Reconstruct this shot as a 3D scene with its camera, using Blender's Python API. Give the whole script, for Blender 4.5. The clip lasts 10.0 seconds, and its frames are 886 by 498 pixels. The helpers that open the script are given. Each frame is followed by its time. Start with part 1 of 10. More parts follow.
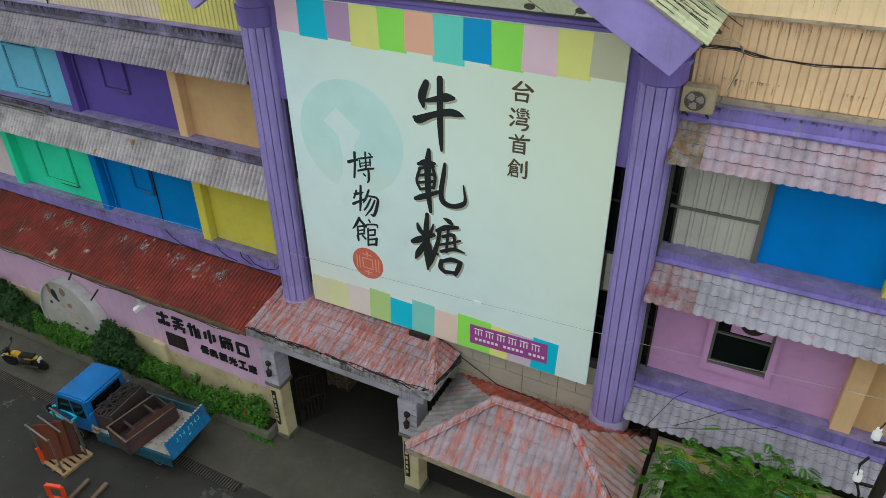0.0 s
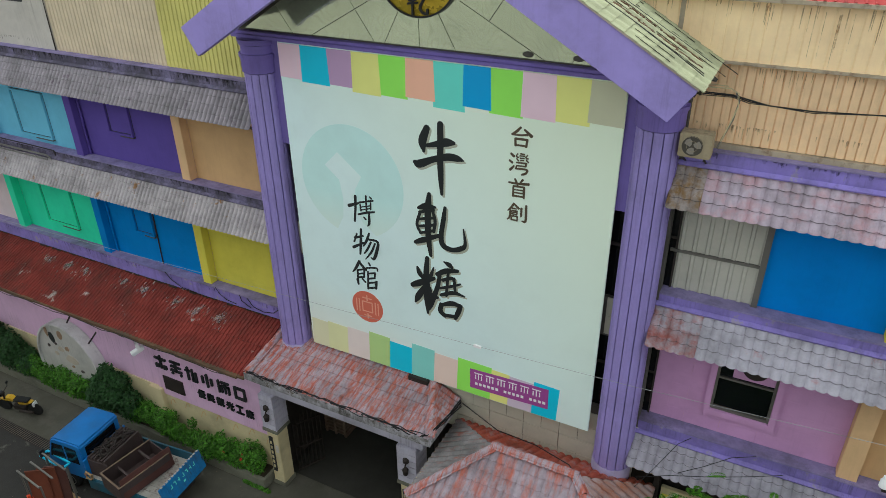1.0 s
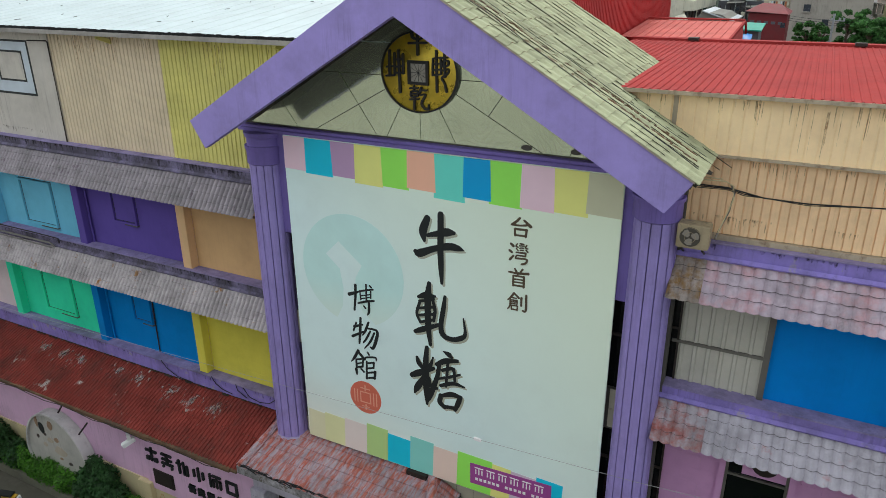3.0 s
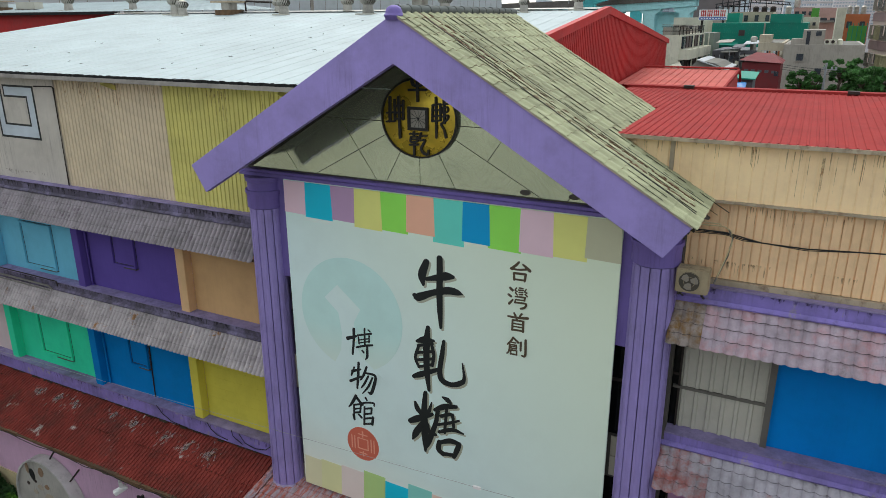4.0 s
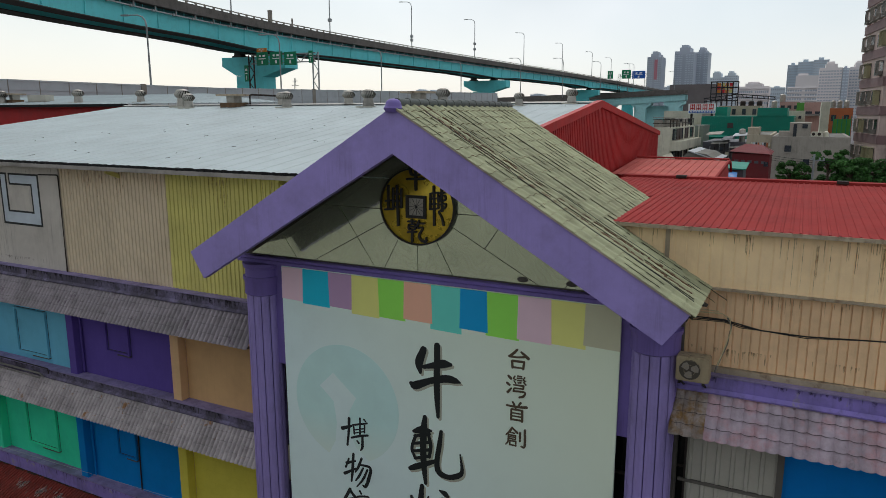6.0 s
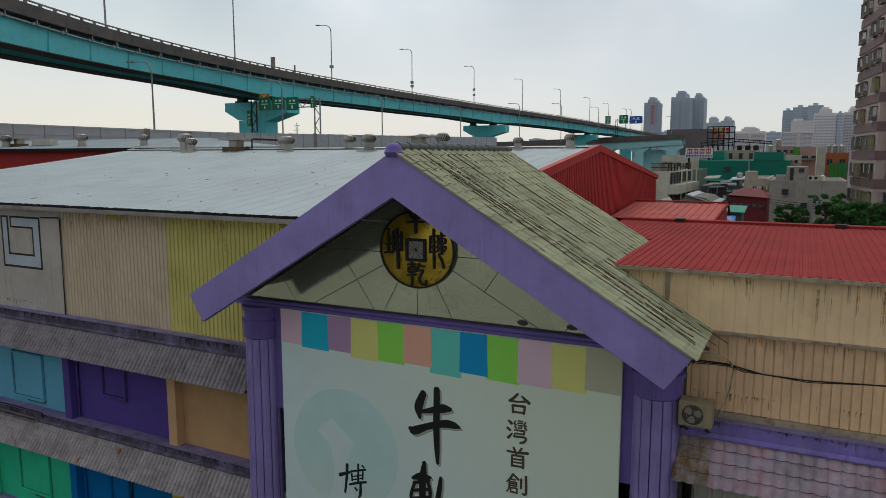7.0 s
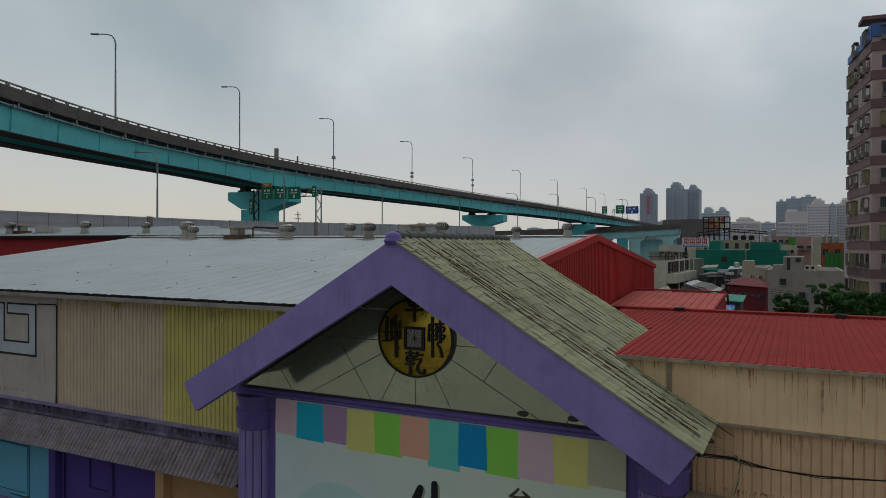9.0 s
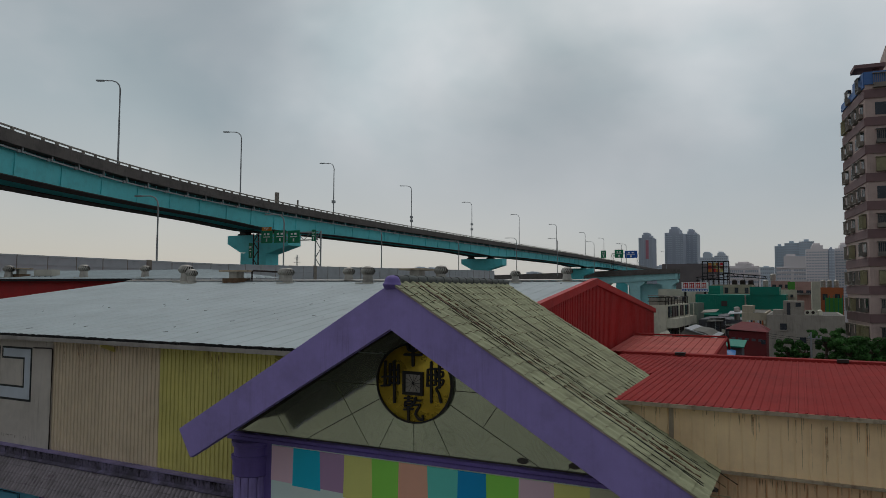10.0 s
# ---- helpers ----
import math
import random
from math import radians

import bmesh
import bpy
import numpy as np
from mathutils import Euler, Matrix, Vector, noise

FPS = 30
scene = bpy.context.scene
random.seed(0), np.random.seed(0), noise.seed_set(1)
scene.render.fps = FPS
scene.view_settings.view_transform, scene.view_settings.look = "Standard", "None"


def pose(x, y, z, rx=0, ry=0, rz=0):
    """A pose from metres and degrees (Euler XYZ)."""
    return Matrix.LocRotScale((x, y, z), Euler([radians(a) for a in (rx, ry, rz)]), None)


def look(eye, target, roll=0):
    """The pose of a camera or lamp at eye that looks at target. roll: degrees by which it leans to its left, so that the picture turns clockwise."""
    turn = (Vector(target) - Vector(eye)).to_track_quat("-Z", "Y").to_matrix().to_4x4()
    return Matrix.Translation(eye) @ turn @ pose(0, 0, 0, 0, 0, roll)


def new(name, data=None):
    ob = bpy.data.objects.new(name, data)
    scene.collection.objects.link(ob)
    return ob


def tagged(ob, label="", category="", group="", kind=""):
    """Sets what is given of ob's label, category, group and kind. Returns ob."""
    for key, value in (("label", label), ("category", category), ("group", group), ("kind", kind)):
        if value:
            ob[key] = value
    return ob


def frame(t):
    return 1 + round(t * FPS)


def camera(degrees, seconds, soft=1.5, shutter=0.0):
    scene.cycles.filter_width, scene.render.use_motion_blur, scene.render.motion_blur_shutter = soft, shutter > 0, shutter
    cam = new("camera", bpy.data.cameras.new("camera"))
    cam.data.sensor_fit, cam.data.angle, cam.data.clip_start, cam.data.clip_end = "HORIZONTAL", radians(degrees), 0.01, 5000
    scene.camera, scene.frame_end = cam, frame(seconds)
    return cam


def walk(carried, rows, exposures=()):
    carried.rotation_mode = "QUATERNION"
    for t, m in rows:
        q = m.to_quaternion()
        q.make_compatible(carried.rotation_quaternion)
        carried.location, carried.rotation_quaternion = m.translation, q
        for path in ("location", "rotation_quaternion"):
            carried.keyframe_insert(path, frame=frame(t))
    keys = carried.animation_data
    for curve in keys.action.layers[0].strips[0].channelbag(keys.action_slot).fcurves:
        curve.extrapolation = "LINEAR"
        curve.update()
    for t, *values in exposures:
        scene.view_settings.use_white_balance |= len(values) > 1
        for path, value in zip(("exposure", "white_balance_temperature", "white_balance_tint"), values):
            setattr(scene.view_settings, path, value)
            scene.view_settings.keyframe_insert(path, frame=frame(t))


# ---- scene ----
# The camera hangs still over the street and only tilts up: seconds, tilt, lean and turn in degrees.
cam = camera(64.63, 10.0, soft=0.6)
EYE = (0.0, 0.0, 17.6)
TURNS = [(0.0, -32.561, 0.726, 27.091), (0.5, -30.811, 0.694, 27.119), (1.0, -29.003, 0.622, 27.151),
         (1.5, -27.187, 0.558, 27.200), (2.0, -25.370, 0.512, 27.254), (2.5, -23.542, 0.452, 27.262),
         (4.0, -18.124, 0.206, 27.250), (4.5, -16.347, 0.129, 27.197), (5.0, -14.580, 0.097, 27.146),
         (5.5, -12.808, 0.077, 27.101), (7.0, -7.523, 0.033, 27.064), (7.5, -5.791, -0.013, 27.051),
         (8.0, -4.019, -0.083, 27.045), (8.5, -2.196, -0.165, 27.024), (9.0, -0.323, -0.203, 26.981),
         (9.5, 1.499, -0.199, 26.945), (10.0, 3.270, -0.313, 26.913)]
# seconds, stops, kelvin, tint
EXPOSURES = [(0.0, 0.57, 6500, 3), (1.0, 0.48, 6500, 4), (2.5, 0.38, 6500, 6), (4.0, 0.15, 6500, 7), (5.5, -0.42, 6500, 9), (7.0, -0.9, 6500, 10),
             (8.5, -1.27, 6500, 10), (10.0, -1.51, 6500, 10)]
walk(cam, [(t, pose(*EYE, 90 + tilt, lean, turn)) for t, tilt, lean, turn in TURNS], EXPOSURES)

# ---- sky and sun: bright overcast, soft light from above and behind the camera ----
world = bpy.data.worlds.new("overcast_sky")
scene.world = world
world.use_nodes = True
wt = world.node_tree
wt.nodes.clear()
w_out = wt.nodes.new("ShaderNodeOutputWorld")
w_add = wt.nodes.new("ShaderNodeAddShader")
w_sky = wt.nodes.new("ShaderNodeTexSky")
w_sky.sky_type = "NISHITA"
w_sky.sun_disc = False
w_sky.sun_elevation = radians(52)
w_sky.sun_rotation = radians(-30)
w_bg1 = wt.nodes.new("ShaderNodeBackground")
w_bg1.inputs["Strength"].default_value = 0.05
w_bg2 = wt.nodes.new("ShaderNodeBackground")
w_bg2.inputs["Strength"].default_value = 1.0
w_tc = wt.nodes.new("ShaderNodeTexCoord")
w_map = wt.nodes.new("ShaderNodeMapping")
w_map.inputs["Scale"].default_value = (1.0, 1.0, 1.5)
w_noise = wt.nodes.new("ShaderNodeTexNoise")
w_noise.inputs["Scale"].default_value = 2.5
w_noise.inputs["Detail"].default_value = 5.0
w_noise.inputs["Distortion"].default_value = 0.2
w_noise.inputs["Roughness"].default_value = 0.5
w_ramp = wt.nodes.new("ShaderNodeValToRGB")
w_ramp.color_ramp.elements[0].position = 0.38
w_ramp.color_ramp.elements[0].color = (0.70, 0.79, 0.80, 1)
w_ramp.color_ramp.elements[1].position = 0.62
w_ramp.color_ramp.elements[1].color = (1.0, 1.0, 1.0, 1)
wt.links.new(w_tc.outputs["Generated"], w_map.inputs["Vector"])
wt.links.new(w_map.outputs["Vector"], w_noise.inputs["Vector"])
wt.links.new(w_noise.outputs["Fac"], w_ramp.inputs["Fac"])
# the cloud layer is brighter round the hidden sun, behind the building
w_dot = wt.nodes.new("ShaderNodeVectorMath")
w_dot.operation = "DOT_PRODUCT"
w_dot.inputs[1].default_value = Vector((-14, 24, 40)).normalized()
w_glow = wt.nodes.new("ShaderNodeMapRange")
w_glow.inputs["From Min"].default_value = -0.6
w_glow.inputs["From Max"].default_value = 0.9
w_glow.inputs["To Min"].default_value = 0.62
w_glow.inputs["To Max"].default_value = 1.15
w_mul = wt.nodes.new("ShaderNodeVectorMath")
w_mul.operation = "SCALE"
wt.links.new(w_tc.outputs["Generated"], w_dot.inputs[0])
wt.links.new(w_dot.outputs["Value"], w_glow.inputs["Value"])
# towards the horizon the clouds melt into even pale haze
w_sep = wt.nodes.new("ShaderNodeSeparateXYZ")
wt.links.new(w_tc.outputs["Generated"], w_sep.inputs["Vector"])
w_hz = wt.nodes.new("ShaderNodeMapRange")
w_hz.inputs["From Min"].default_value = 0.03
w_hz.inputs["From Max"].default_value = 0.23
wt.links.new(w_sep.outputs["Z"], w_hz.inputs["Value"])
w_mix = wt.nodes.new("ShaderNodeMix")
w_mix.data_type = "RGBA"
w_west = wt.nodes.new("ShaderNodeMapRange")
w_west.inputs["From Min"].default_value = -0.85
w_west.inputs["From Max"].default_value = -0.25
wt.links.new(w_sep.outputs["X"], w_west.inputs["Value"])
w_pale = wt.nodes.new("ShaderNodeMix")
w_pale.data_type = "RGBA"
w_pale.inputs[6].default_value = (1.1, 1.05, 0.96, 1)
w_pale.inputs[7].default_value = (0.94, 0.955, 0.975, 1)
wt.links.new(w_west.outputs["Result"], w_pale.inputs["Factor"])
wt.links.new(w_pale.outputs[2], w_mix.inputs[6])
wt.links.new(w_hz.outputs["Result"], w_mix.inputs["Factor"])
# broad soft banks and thinner breaks in the cloud layer: direction, inner and outer cosine, gain
w_warp = wt.nodes.new("ShaderNodeTexNoise")
w_warp.inputs["Scale"].default_value = 3.2
w_warp.inputs["Detail"].default_value = 4.0
wt.links.new(w_map.outputs["Vector"], w_warp.inputs["Vector"])
w_off = wt.nodes.new("ShaderNodeVectorMath")
w_off.operation = "MULTIPLY_ADD"
w_off.inputs[1].default_value = (0.34, 0.34, 0.22)
wt.links.new(w_warp.outputs["Color"], w_off.inputs[0])
wt.links.new(w_tc.outputs["Generated"], w_off.inputs[2])
w_cloud = w_ramp.outputs["Color"]
for az, el, wide, gain in ((-28, 23, 14, 1.7), (-7, 22, 13, 1.75), (-48, 22, 15, 0.74), (-19, 15.5, 12, 0.68), (-56, 11, 14, 1.25), (18, 24, 15, 1.85)):
    a, e = radians(az), radians(el)
    c = Vector((math.sin(a) * math.cos(e), math.cos(a) * math.cos(e), math.sin(e))) + Vector((0.17, 0.17, 0.11))
    far = wt.nodes.new("ShaderNodeVectorMath")
    far.operation = "DISTANCE"
    far.inputs[1].default_value = c
    wt.links.new(w_off.outputs["Vector"], far.inputs[0])
    soft = wt.nodes.new("ShaderNodeMapRange")
    soft.interpolation_type = "SMOOTHSTEP"
    soft.inputs["From Min"].default_value = 0.0
    soft.inputs["From Max"].default_value = radians(wide) * 1.3
    soft.inputs["To Min"].default_value = 1.0
    soft.inputs["To Max"].default_value = 0.0
    wt.links.new(far.outputs["Value"], soft.inputs["Value"])
    # thick banks are cool grey, thin breaks a little warmer
    hue = wt.nodes.new("ShaderNodeMix")
    hue.data_type = "RGBA"
    hue.inputs[6].default_value = (1, 1, 1, 1)
    hue.inputs[7].default_value = (gain * 0.93, gain * 1.0, gain * 0.99, 1) if gain < 1 else (gain * 1.02, gain, gain * 0.97, 1)
    wt.links.new(soft.outputs["Result"], hue.inputs["Factor"])
    up_ = wt.nodes.new("ShaderNodeVectorMath")
    up_.operation = "MULTIPLY"
    wt.links.new(w_cloud, up_.inputs[0])
    wt.links.new(hue.outputs[2], up_.inputs[1])
    w_cloud = up_.outputs["Vector"]
wt.links.new(w_cloud, w_mix.inputs[7])
wt.links.new(w_mix.outputs[2], w_mul.inputs[0])
wt.links.new(w_glow.outputs["Result"], w_mul.inputs["Scale"])
wt.links.new(w_mul.outputs["Vector"], w_bg2.inputs["Color"])
wt.links.new(w_sky.outputs["Color"], w_bg1.inputs["Color"])
wt.links.new(w_bg1.outputs[0], w_add.inputs[0])
wt.links.new(w_bg2.outputs[0], w_add.inputs[1])
wt.links.new(w_add.outputs[0], w_out.inputs["Surface"])
sun = new("sun", bpy.data.lights.new("sun", "SUN"))
sun.data.energy = 1.2
sun.data.angle = radians(14)
sun.data.color = (1.0, 0.96, 0.9)
sun.matrix_world = look((-14, 24, 45), (0, 0, 0))


# ---- helpers of this scene ----
def lin(r, g, b):
    """Linear colour from 0..255 values."""
    return tuple(((c / 255 + 0.055) / 1.055) ** 2.4 if c > 10 else c / 255 / 12.92 for c in (r, g, b)) + (1.0,)


def paint(name, colour, rough=0.6, metal=0.0, vary=0.15, dirt=0.0, dirt_colour=(0.05, 0.045, 0.04, 1), streaks=0.0,
          grain=30.0, bump=0.1, blotch=1.2, patch=0.0, patch_colour=None, patch_scale=2.0, patch_stretch=None, patch_soft=0.0, rand=0.0, spec=0.4, wet=0.0):
    """A procedural surface: colour, fine grain, blotches of dirt, vertical streaks, worn patches of a second colour."""
    m = bpy.data.materials.new(name)
    m.use_nodes = True
    nt = m.node_tree
    bsdf = nt.nodes["Principled BSDF"]
    L = nt.links.new
    tc = nt.nodes.new("ShaderNodeTexCoord")
    geo = nt.nodes.new("ShaderNodeNewGeometry")
    pos = geo.outputs["Position"]

    def noise_at(scale, detail=4.0, stretch=None, rough_n=0.6):
        n = nt.nodes.new("ShaderNodeTexNoise")
        n.inputs["Scale"].default_value = scale
        n.inputs["Detail"].default_value = detail
        n.inputs["Roughness"].default_value = rough_n
        if stretch:
            mp = nt.nodes.new("ShaderNodeMapping")
            mp.inputs["Scale"].default_value = stretch
            L(pos, mp.inputs["Vector"])
            L(mp.outputs["Vector"], n.inputs["Vector"])
        else:
            L(pos, n.inputs["Vector"])
        return n.outputs["Fac"]

    def ramp(fac, a, b):
        r = nt.nodes.new("ShaderNodeMapRange")
        r.inputs["From Min"].default_value = a
        r.inputs["From Max"].default_value = b
        L(fac, r.inputs["Value"])
        return r.outputs["Result"]

    def mul(fac, k):
        x = nt.nodes.new("ShaderNodeMath")
        x.operation = "MULTIPLY"
        x.inputs[1].default_value = k
        L(fac, x.inputs[0])
        return x.outputs[0]

    def mix(fac, a, b):
        x = nt.nodes.new("ShaderNodeMix")
        x.data_type = "RGBA"
        if isinstance(fac, float):
            x.inputs["Factor"].default_value = fac
        else:
            L(fac, x.inputs["Factor"])
        for sock, v in ((x.inputs[6], a), (x.inputs[7], b)):
            if isinstance(v, tuple):
                sock.default_value = v
            else:
                L(v, sock)
        return x.outputs[2]

    lo = tuple(c * (1 - vary) for c in colour[:3]) + (1.0,)
    hi = tuple(min(1.0, c * (1 + vary)) for c in colour[:3]) + (1.0,)
    col = mix(ramp(noise_at(blotch, 5.0), 0.3, 0.7), lo, hi)
    fine = noise_at(grain, 3.0)
    col = mix(mul(ramp(fine, 0.35, 0.75), vary * 0.6), col, tuple(c * 0.7 for c in colour[:3]) + (1.0,))
    if rand:
        oi = nt.nodes.new("ShaderNodeObjectInfo")
        col = mix(mul(oi.outputs["Random"], rand), col, tuple(c * 0.35 for c in colour[:3]) + (1.0,))
    if patch:
        pc = patch_colour
        f = ramp(noise_at(patch_scale, 7.0, patch_stretch, 0.72), 0.62 - 0.25 * patch - patch_soft, 0.68 - 0.22 * patch + patch_soft)
        col = mix(f, col, pc)
    if streaks:
        f = ramp(noise_at(1.0, 6.0, (5.0, 5.0, 0.35), 0.7), 0.52, 0.8)
        col = mix(mul(f, streaks), col, dirt_colour)
        f = ramp(noise_at(1.0, 5.0, (15.0, 15.0, 0.9), 0.65), 0.52, 0.68)
        k = nt.nodes.new("ShaderNodeMath")
        k.operation = "MULTIPLY"
        L(f, k.inputs[0])
        L(ramp(noise_at(0.55, 3.0), 0.46, 0.62), k.inputs[1])
        f = k.outputs[0]
        col = mix(mul(f, min(1.0, streaks * 1.2)), col, tuple(c * 0.6 for c in dirt_colour[:3]) + (1.0,))
    if dirt:
        f = ramp(noise_at(0.9, 8.0, None, 0.68), 0.48, 0.75)
        col = mix(mul(f, dirt), col, dirt_colour)
    L(col, bsdf.inputs["Base Color"])
    bsdf.inputs["Metallic"].default_value = metal
    bsdf.inputs["Specular IOR Level"].default_value = spec
    rr = nt.nodes.new("ShaderNodeMapRange")
    rr.inputs["To Min"].default_value = max(0.03, rough - 0.12)
    rr.inputs["To Max"].default_value = min(1.0, rough + 0.12)
    L(noise_at(3.0, 5.0), rr.inputs["Value"])
    L(rr.outputs["Result"], bsdf.inputs["Roughness"])
    if bump:
        bp = nt.nodes.new("ShaderNodeBump")
        bp.inputs["Strength"].default_value = bump
        bp.inputs["Distance"].default_value = 0.02
        L(fine, bp.inputs["Height"])
        L(bp.outputs["Normal"], bsdf.inputs["Normal"])
    return m


def shape():
    return bmesh.new()


def box(bm, x0, x1, y0, y1, z0, z1, m=None):
    v = [bm.verts.new(p) for p in ((x0, y0, z0), (x1, y0, z0), (x1, y1, z0), (x0, y1, z0),
                                   (x0, y0, z1), (x1, y0, z1), (x1, y1, z1), (x0, y1, z1))]
    for f in ((3, 2, 1, 0), (4, 5, 6, 7), (0, 1, 5, 4), (1, 2, 6, 5), (2, 3, 7, 6), (3, 0, 4, 7)):
        bm.faces.new([v[i] for i in f])
    if m is not None:
        for a in v:
            a.co = m @ a.co
    return v


def bar(bm, a, b, w, h):
    """A square bar from a to b."""
    a, b = Vector(a), Vector(b)
    d = b - a
    q = d.to_track_quat("X", "Z").to_matrix().to_4x4()
    return box(bm, 0, d.length, -w / 2, w / 2, -h / 2, h / 2, Matrix.Translation(a) @ q)


def slab(bm, pts, vec):
    """A flat polygon swept along vec."""
    vec = Vector(vec)
    lo = [bm.verts.new(p) for p in pts]
    hi = [bm.verts.new(Vector(p) + vec) for p in pts]
    n = len(pts)
    bm.faces.new(lo[::-1])
    bm.faces.new(hi)
    for i in range(n):
        bm.faces.new((lo[i], lo[(i + 1) % n], hi[(i + 1) % n], hi[i]))


def tube(bm, pts, r, n=6, r_end=None):
    """A round rod along a line of points."""
    pts = [Vector(p) for p in pts]
    rings = []
    for i, p in enumerate(pts):
        d = (pts[min(i + 1, len(pts) - 1)] - pts[max(i - 1, 0)]).normalized()
        q = d.to_track_quat("Z", "Y").to_matrix()
        rad = r if r_end is None else r + (r_end - r) * i / (len(pts) - 1)
        rings.append([bm.verts.new(p + q @ Vector((rad * math.cos(k * math.tau / n), rad * math.sin(k * math.tau / n), 0))) for k in range(n)])
    for a, b in zip(rings, rings[1:]):
        for k in range(n):
            bm.faces.new((a[k], a[(k + 1) % n], b[(k + 1) % n], b[k]))
    bm.faces.new(rings[0][::-1])
    bm.faces.new(rings[-1])


def lathe(bm, x, y, prof, n=20, axis="z", squash=1.0):
    """A turned body: prof is (radius, height) from one end to the other."""
    rings = []
    for r, h in prof:
        ring = []
        for k in range(n):
            c, s = r * math.cos(k * math.tau / n), r * math.sin(k * math.tau / n) * squash
            ring.append(bm.verts.new((x + c, y + s, h) if axis == "z" else (x + c, h, y + s)))
        rings.append(ring)
    for a, b in zip(rings, rings[1:]):
        for k in range(n):
            bm.faces.new((a[k], a[(k + 1) % n], b[(k + 1) % n], b[k]))
    bm.faces.new(rings[0][::-1])
    bm.faces.new(rings[-1])


ROLL = (0.0, 0.42, 0.76, 0.94, 1.0, 0.94, 0.76, 0.42)      # heights across one roll of a tile-profiled sheet


def sheet(bm, o, u, v, normal, pitch, depth, kind="rib", rows=1, step=0.0, thick=0.012, u_len=None):
    """A profiled sheet from corner o along u (across the waves) and v (along them), with real thickness."""
    o, u, v, normal = Vector(o), Vector(u), Vector(v), Vector(normal).normalized()
    length = u.length
    count = max(1, round(length / pitch))
    prof = []
    for i in range(count):
        if kind == "rib":
            prof += [(i, 0), (i + 0.62, 0), (i + 0.70, 1), (i + 0.92, 1)]
        elif kind == "groove":
            prof += [(i, 1), (i + 0.84, 1), (i + 0.87, 0), (i + 0.97, 0)]
        elif kind == "seam":
            prof += [(i, 0), (i + 0.86, 0), (i + 0.89, 1), (i + 0.97, 1)]
        else:
            prof += [(i + k / 8, ROLL[k]) for k in range(8)]
    prof.append((count, 0))
    lines = []
    for j in range(rows):
        lines += [(j / rows, step), ((j + 1) / rows, 0.0)] if step else ([(0.0, 0.0)] if j == 0 else []) + [((j + 1) / rows, 0.0)]
    if step:
        lines = [(a, -s if k % 2 == 0 else 0.0) for k, (a, s) in enumerate(lines)]
    top, bot = [], []
    for a, s in lines:
        lap = v.normalized() * (0.035 if kind == "wave" and a > 0 else 0.0)
        top.append([bm.verts.new(o + u * (x / count) + v * a + lap * h + normal * (h * depth + s)) for x, h in prof])
    for a, s in (lines[0], lines[-1]):
        lap = v.normalized() * (0.035 if kind == "wave" and a > 0 else 0.0)
        bot.append([bm.verts.new(o + u * (x / count) + v * a + lap * h + normal * (h * depth + s - thick)) for x, h in prof])
    w = len(prof)
    for a, b in zip(top, top[1:]):
        for k in range(w - 1):
            bm.faces.new((a[k], a[k + 1], b[k + 1], b[k]))
    for k in range(w - 1):
        bm.faces.new((bot[0][k + 1], bot[0][k], bot[1][k], bot[1][k + 1]))
        bm.faces.new((top[0][k + 1], top[0][k], bot[0][k], bot[0][k + 1]))
        bm.faces.new((top[-1][k], top[-1][k + 1], bot[1][k + 1], bot[1][k]))


def part(name, bm, material, parent=None, label="", smooth=False, bevel=0.0, kind=""):
    """Links a bmesh as one mesh object, under a thing or a part."""
    if bevel:
        bmesh.ops.bevel(bm, geom=bm.edges[:], offset=bevel, segments=2, affect="EDGES", clamp_overlap=True)
    bmesh.ops.recalc_face_normals(bm, faces=bm.faces[:])
    me = bpy.data.meshes.new(name)
    bm.to_mesh(me)
    bm.free()
    if smooth:
        for p in me.polygons:
            p.use_smooth = True
        me.set_sharp_from_angle(angle=radians(40))
    me.materials.append(material)
    ob = new(name, me)
    if parent is not None:
        ob.parent = parent
        ob.matrix_parent_inverse = parent.matrix_world.inverted()
    return tagged(ob, label, kind=kind)


def thing(name, at, label, category, group="", kind=""):
    """An Empty at the thing's base that carries its parts."""
    ob = new(name)
    ob.empty_display_size = 0.3
    ob.location = at
    ob.matrix_world = Matrix.Translation(at)
    return tagged(ob, label, category, group, kind)


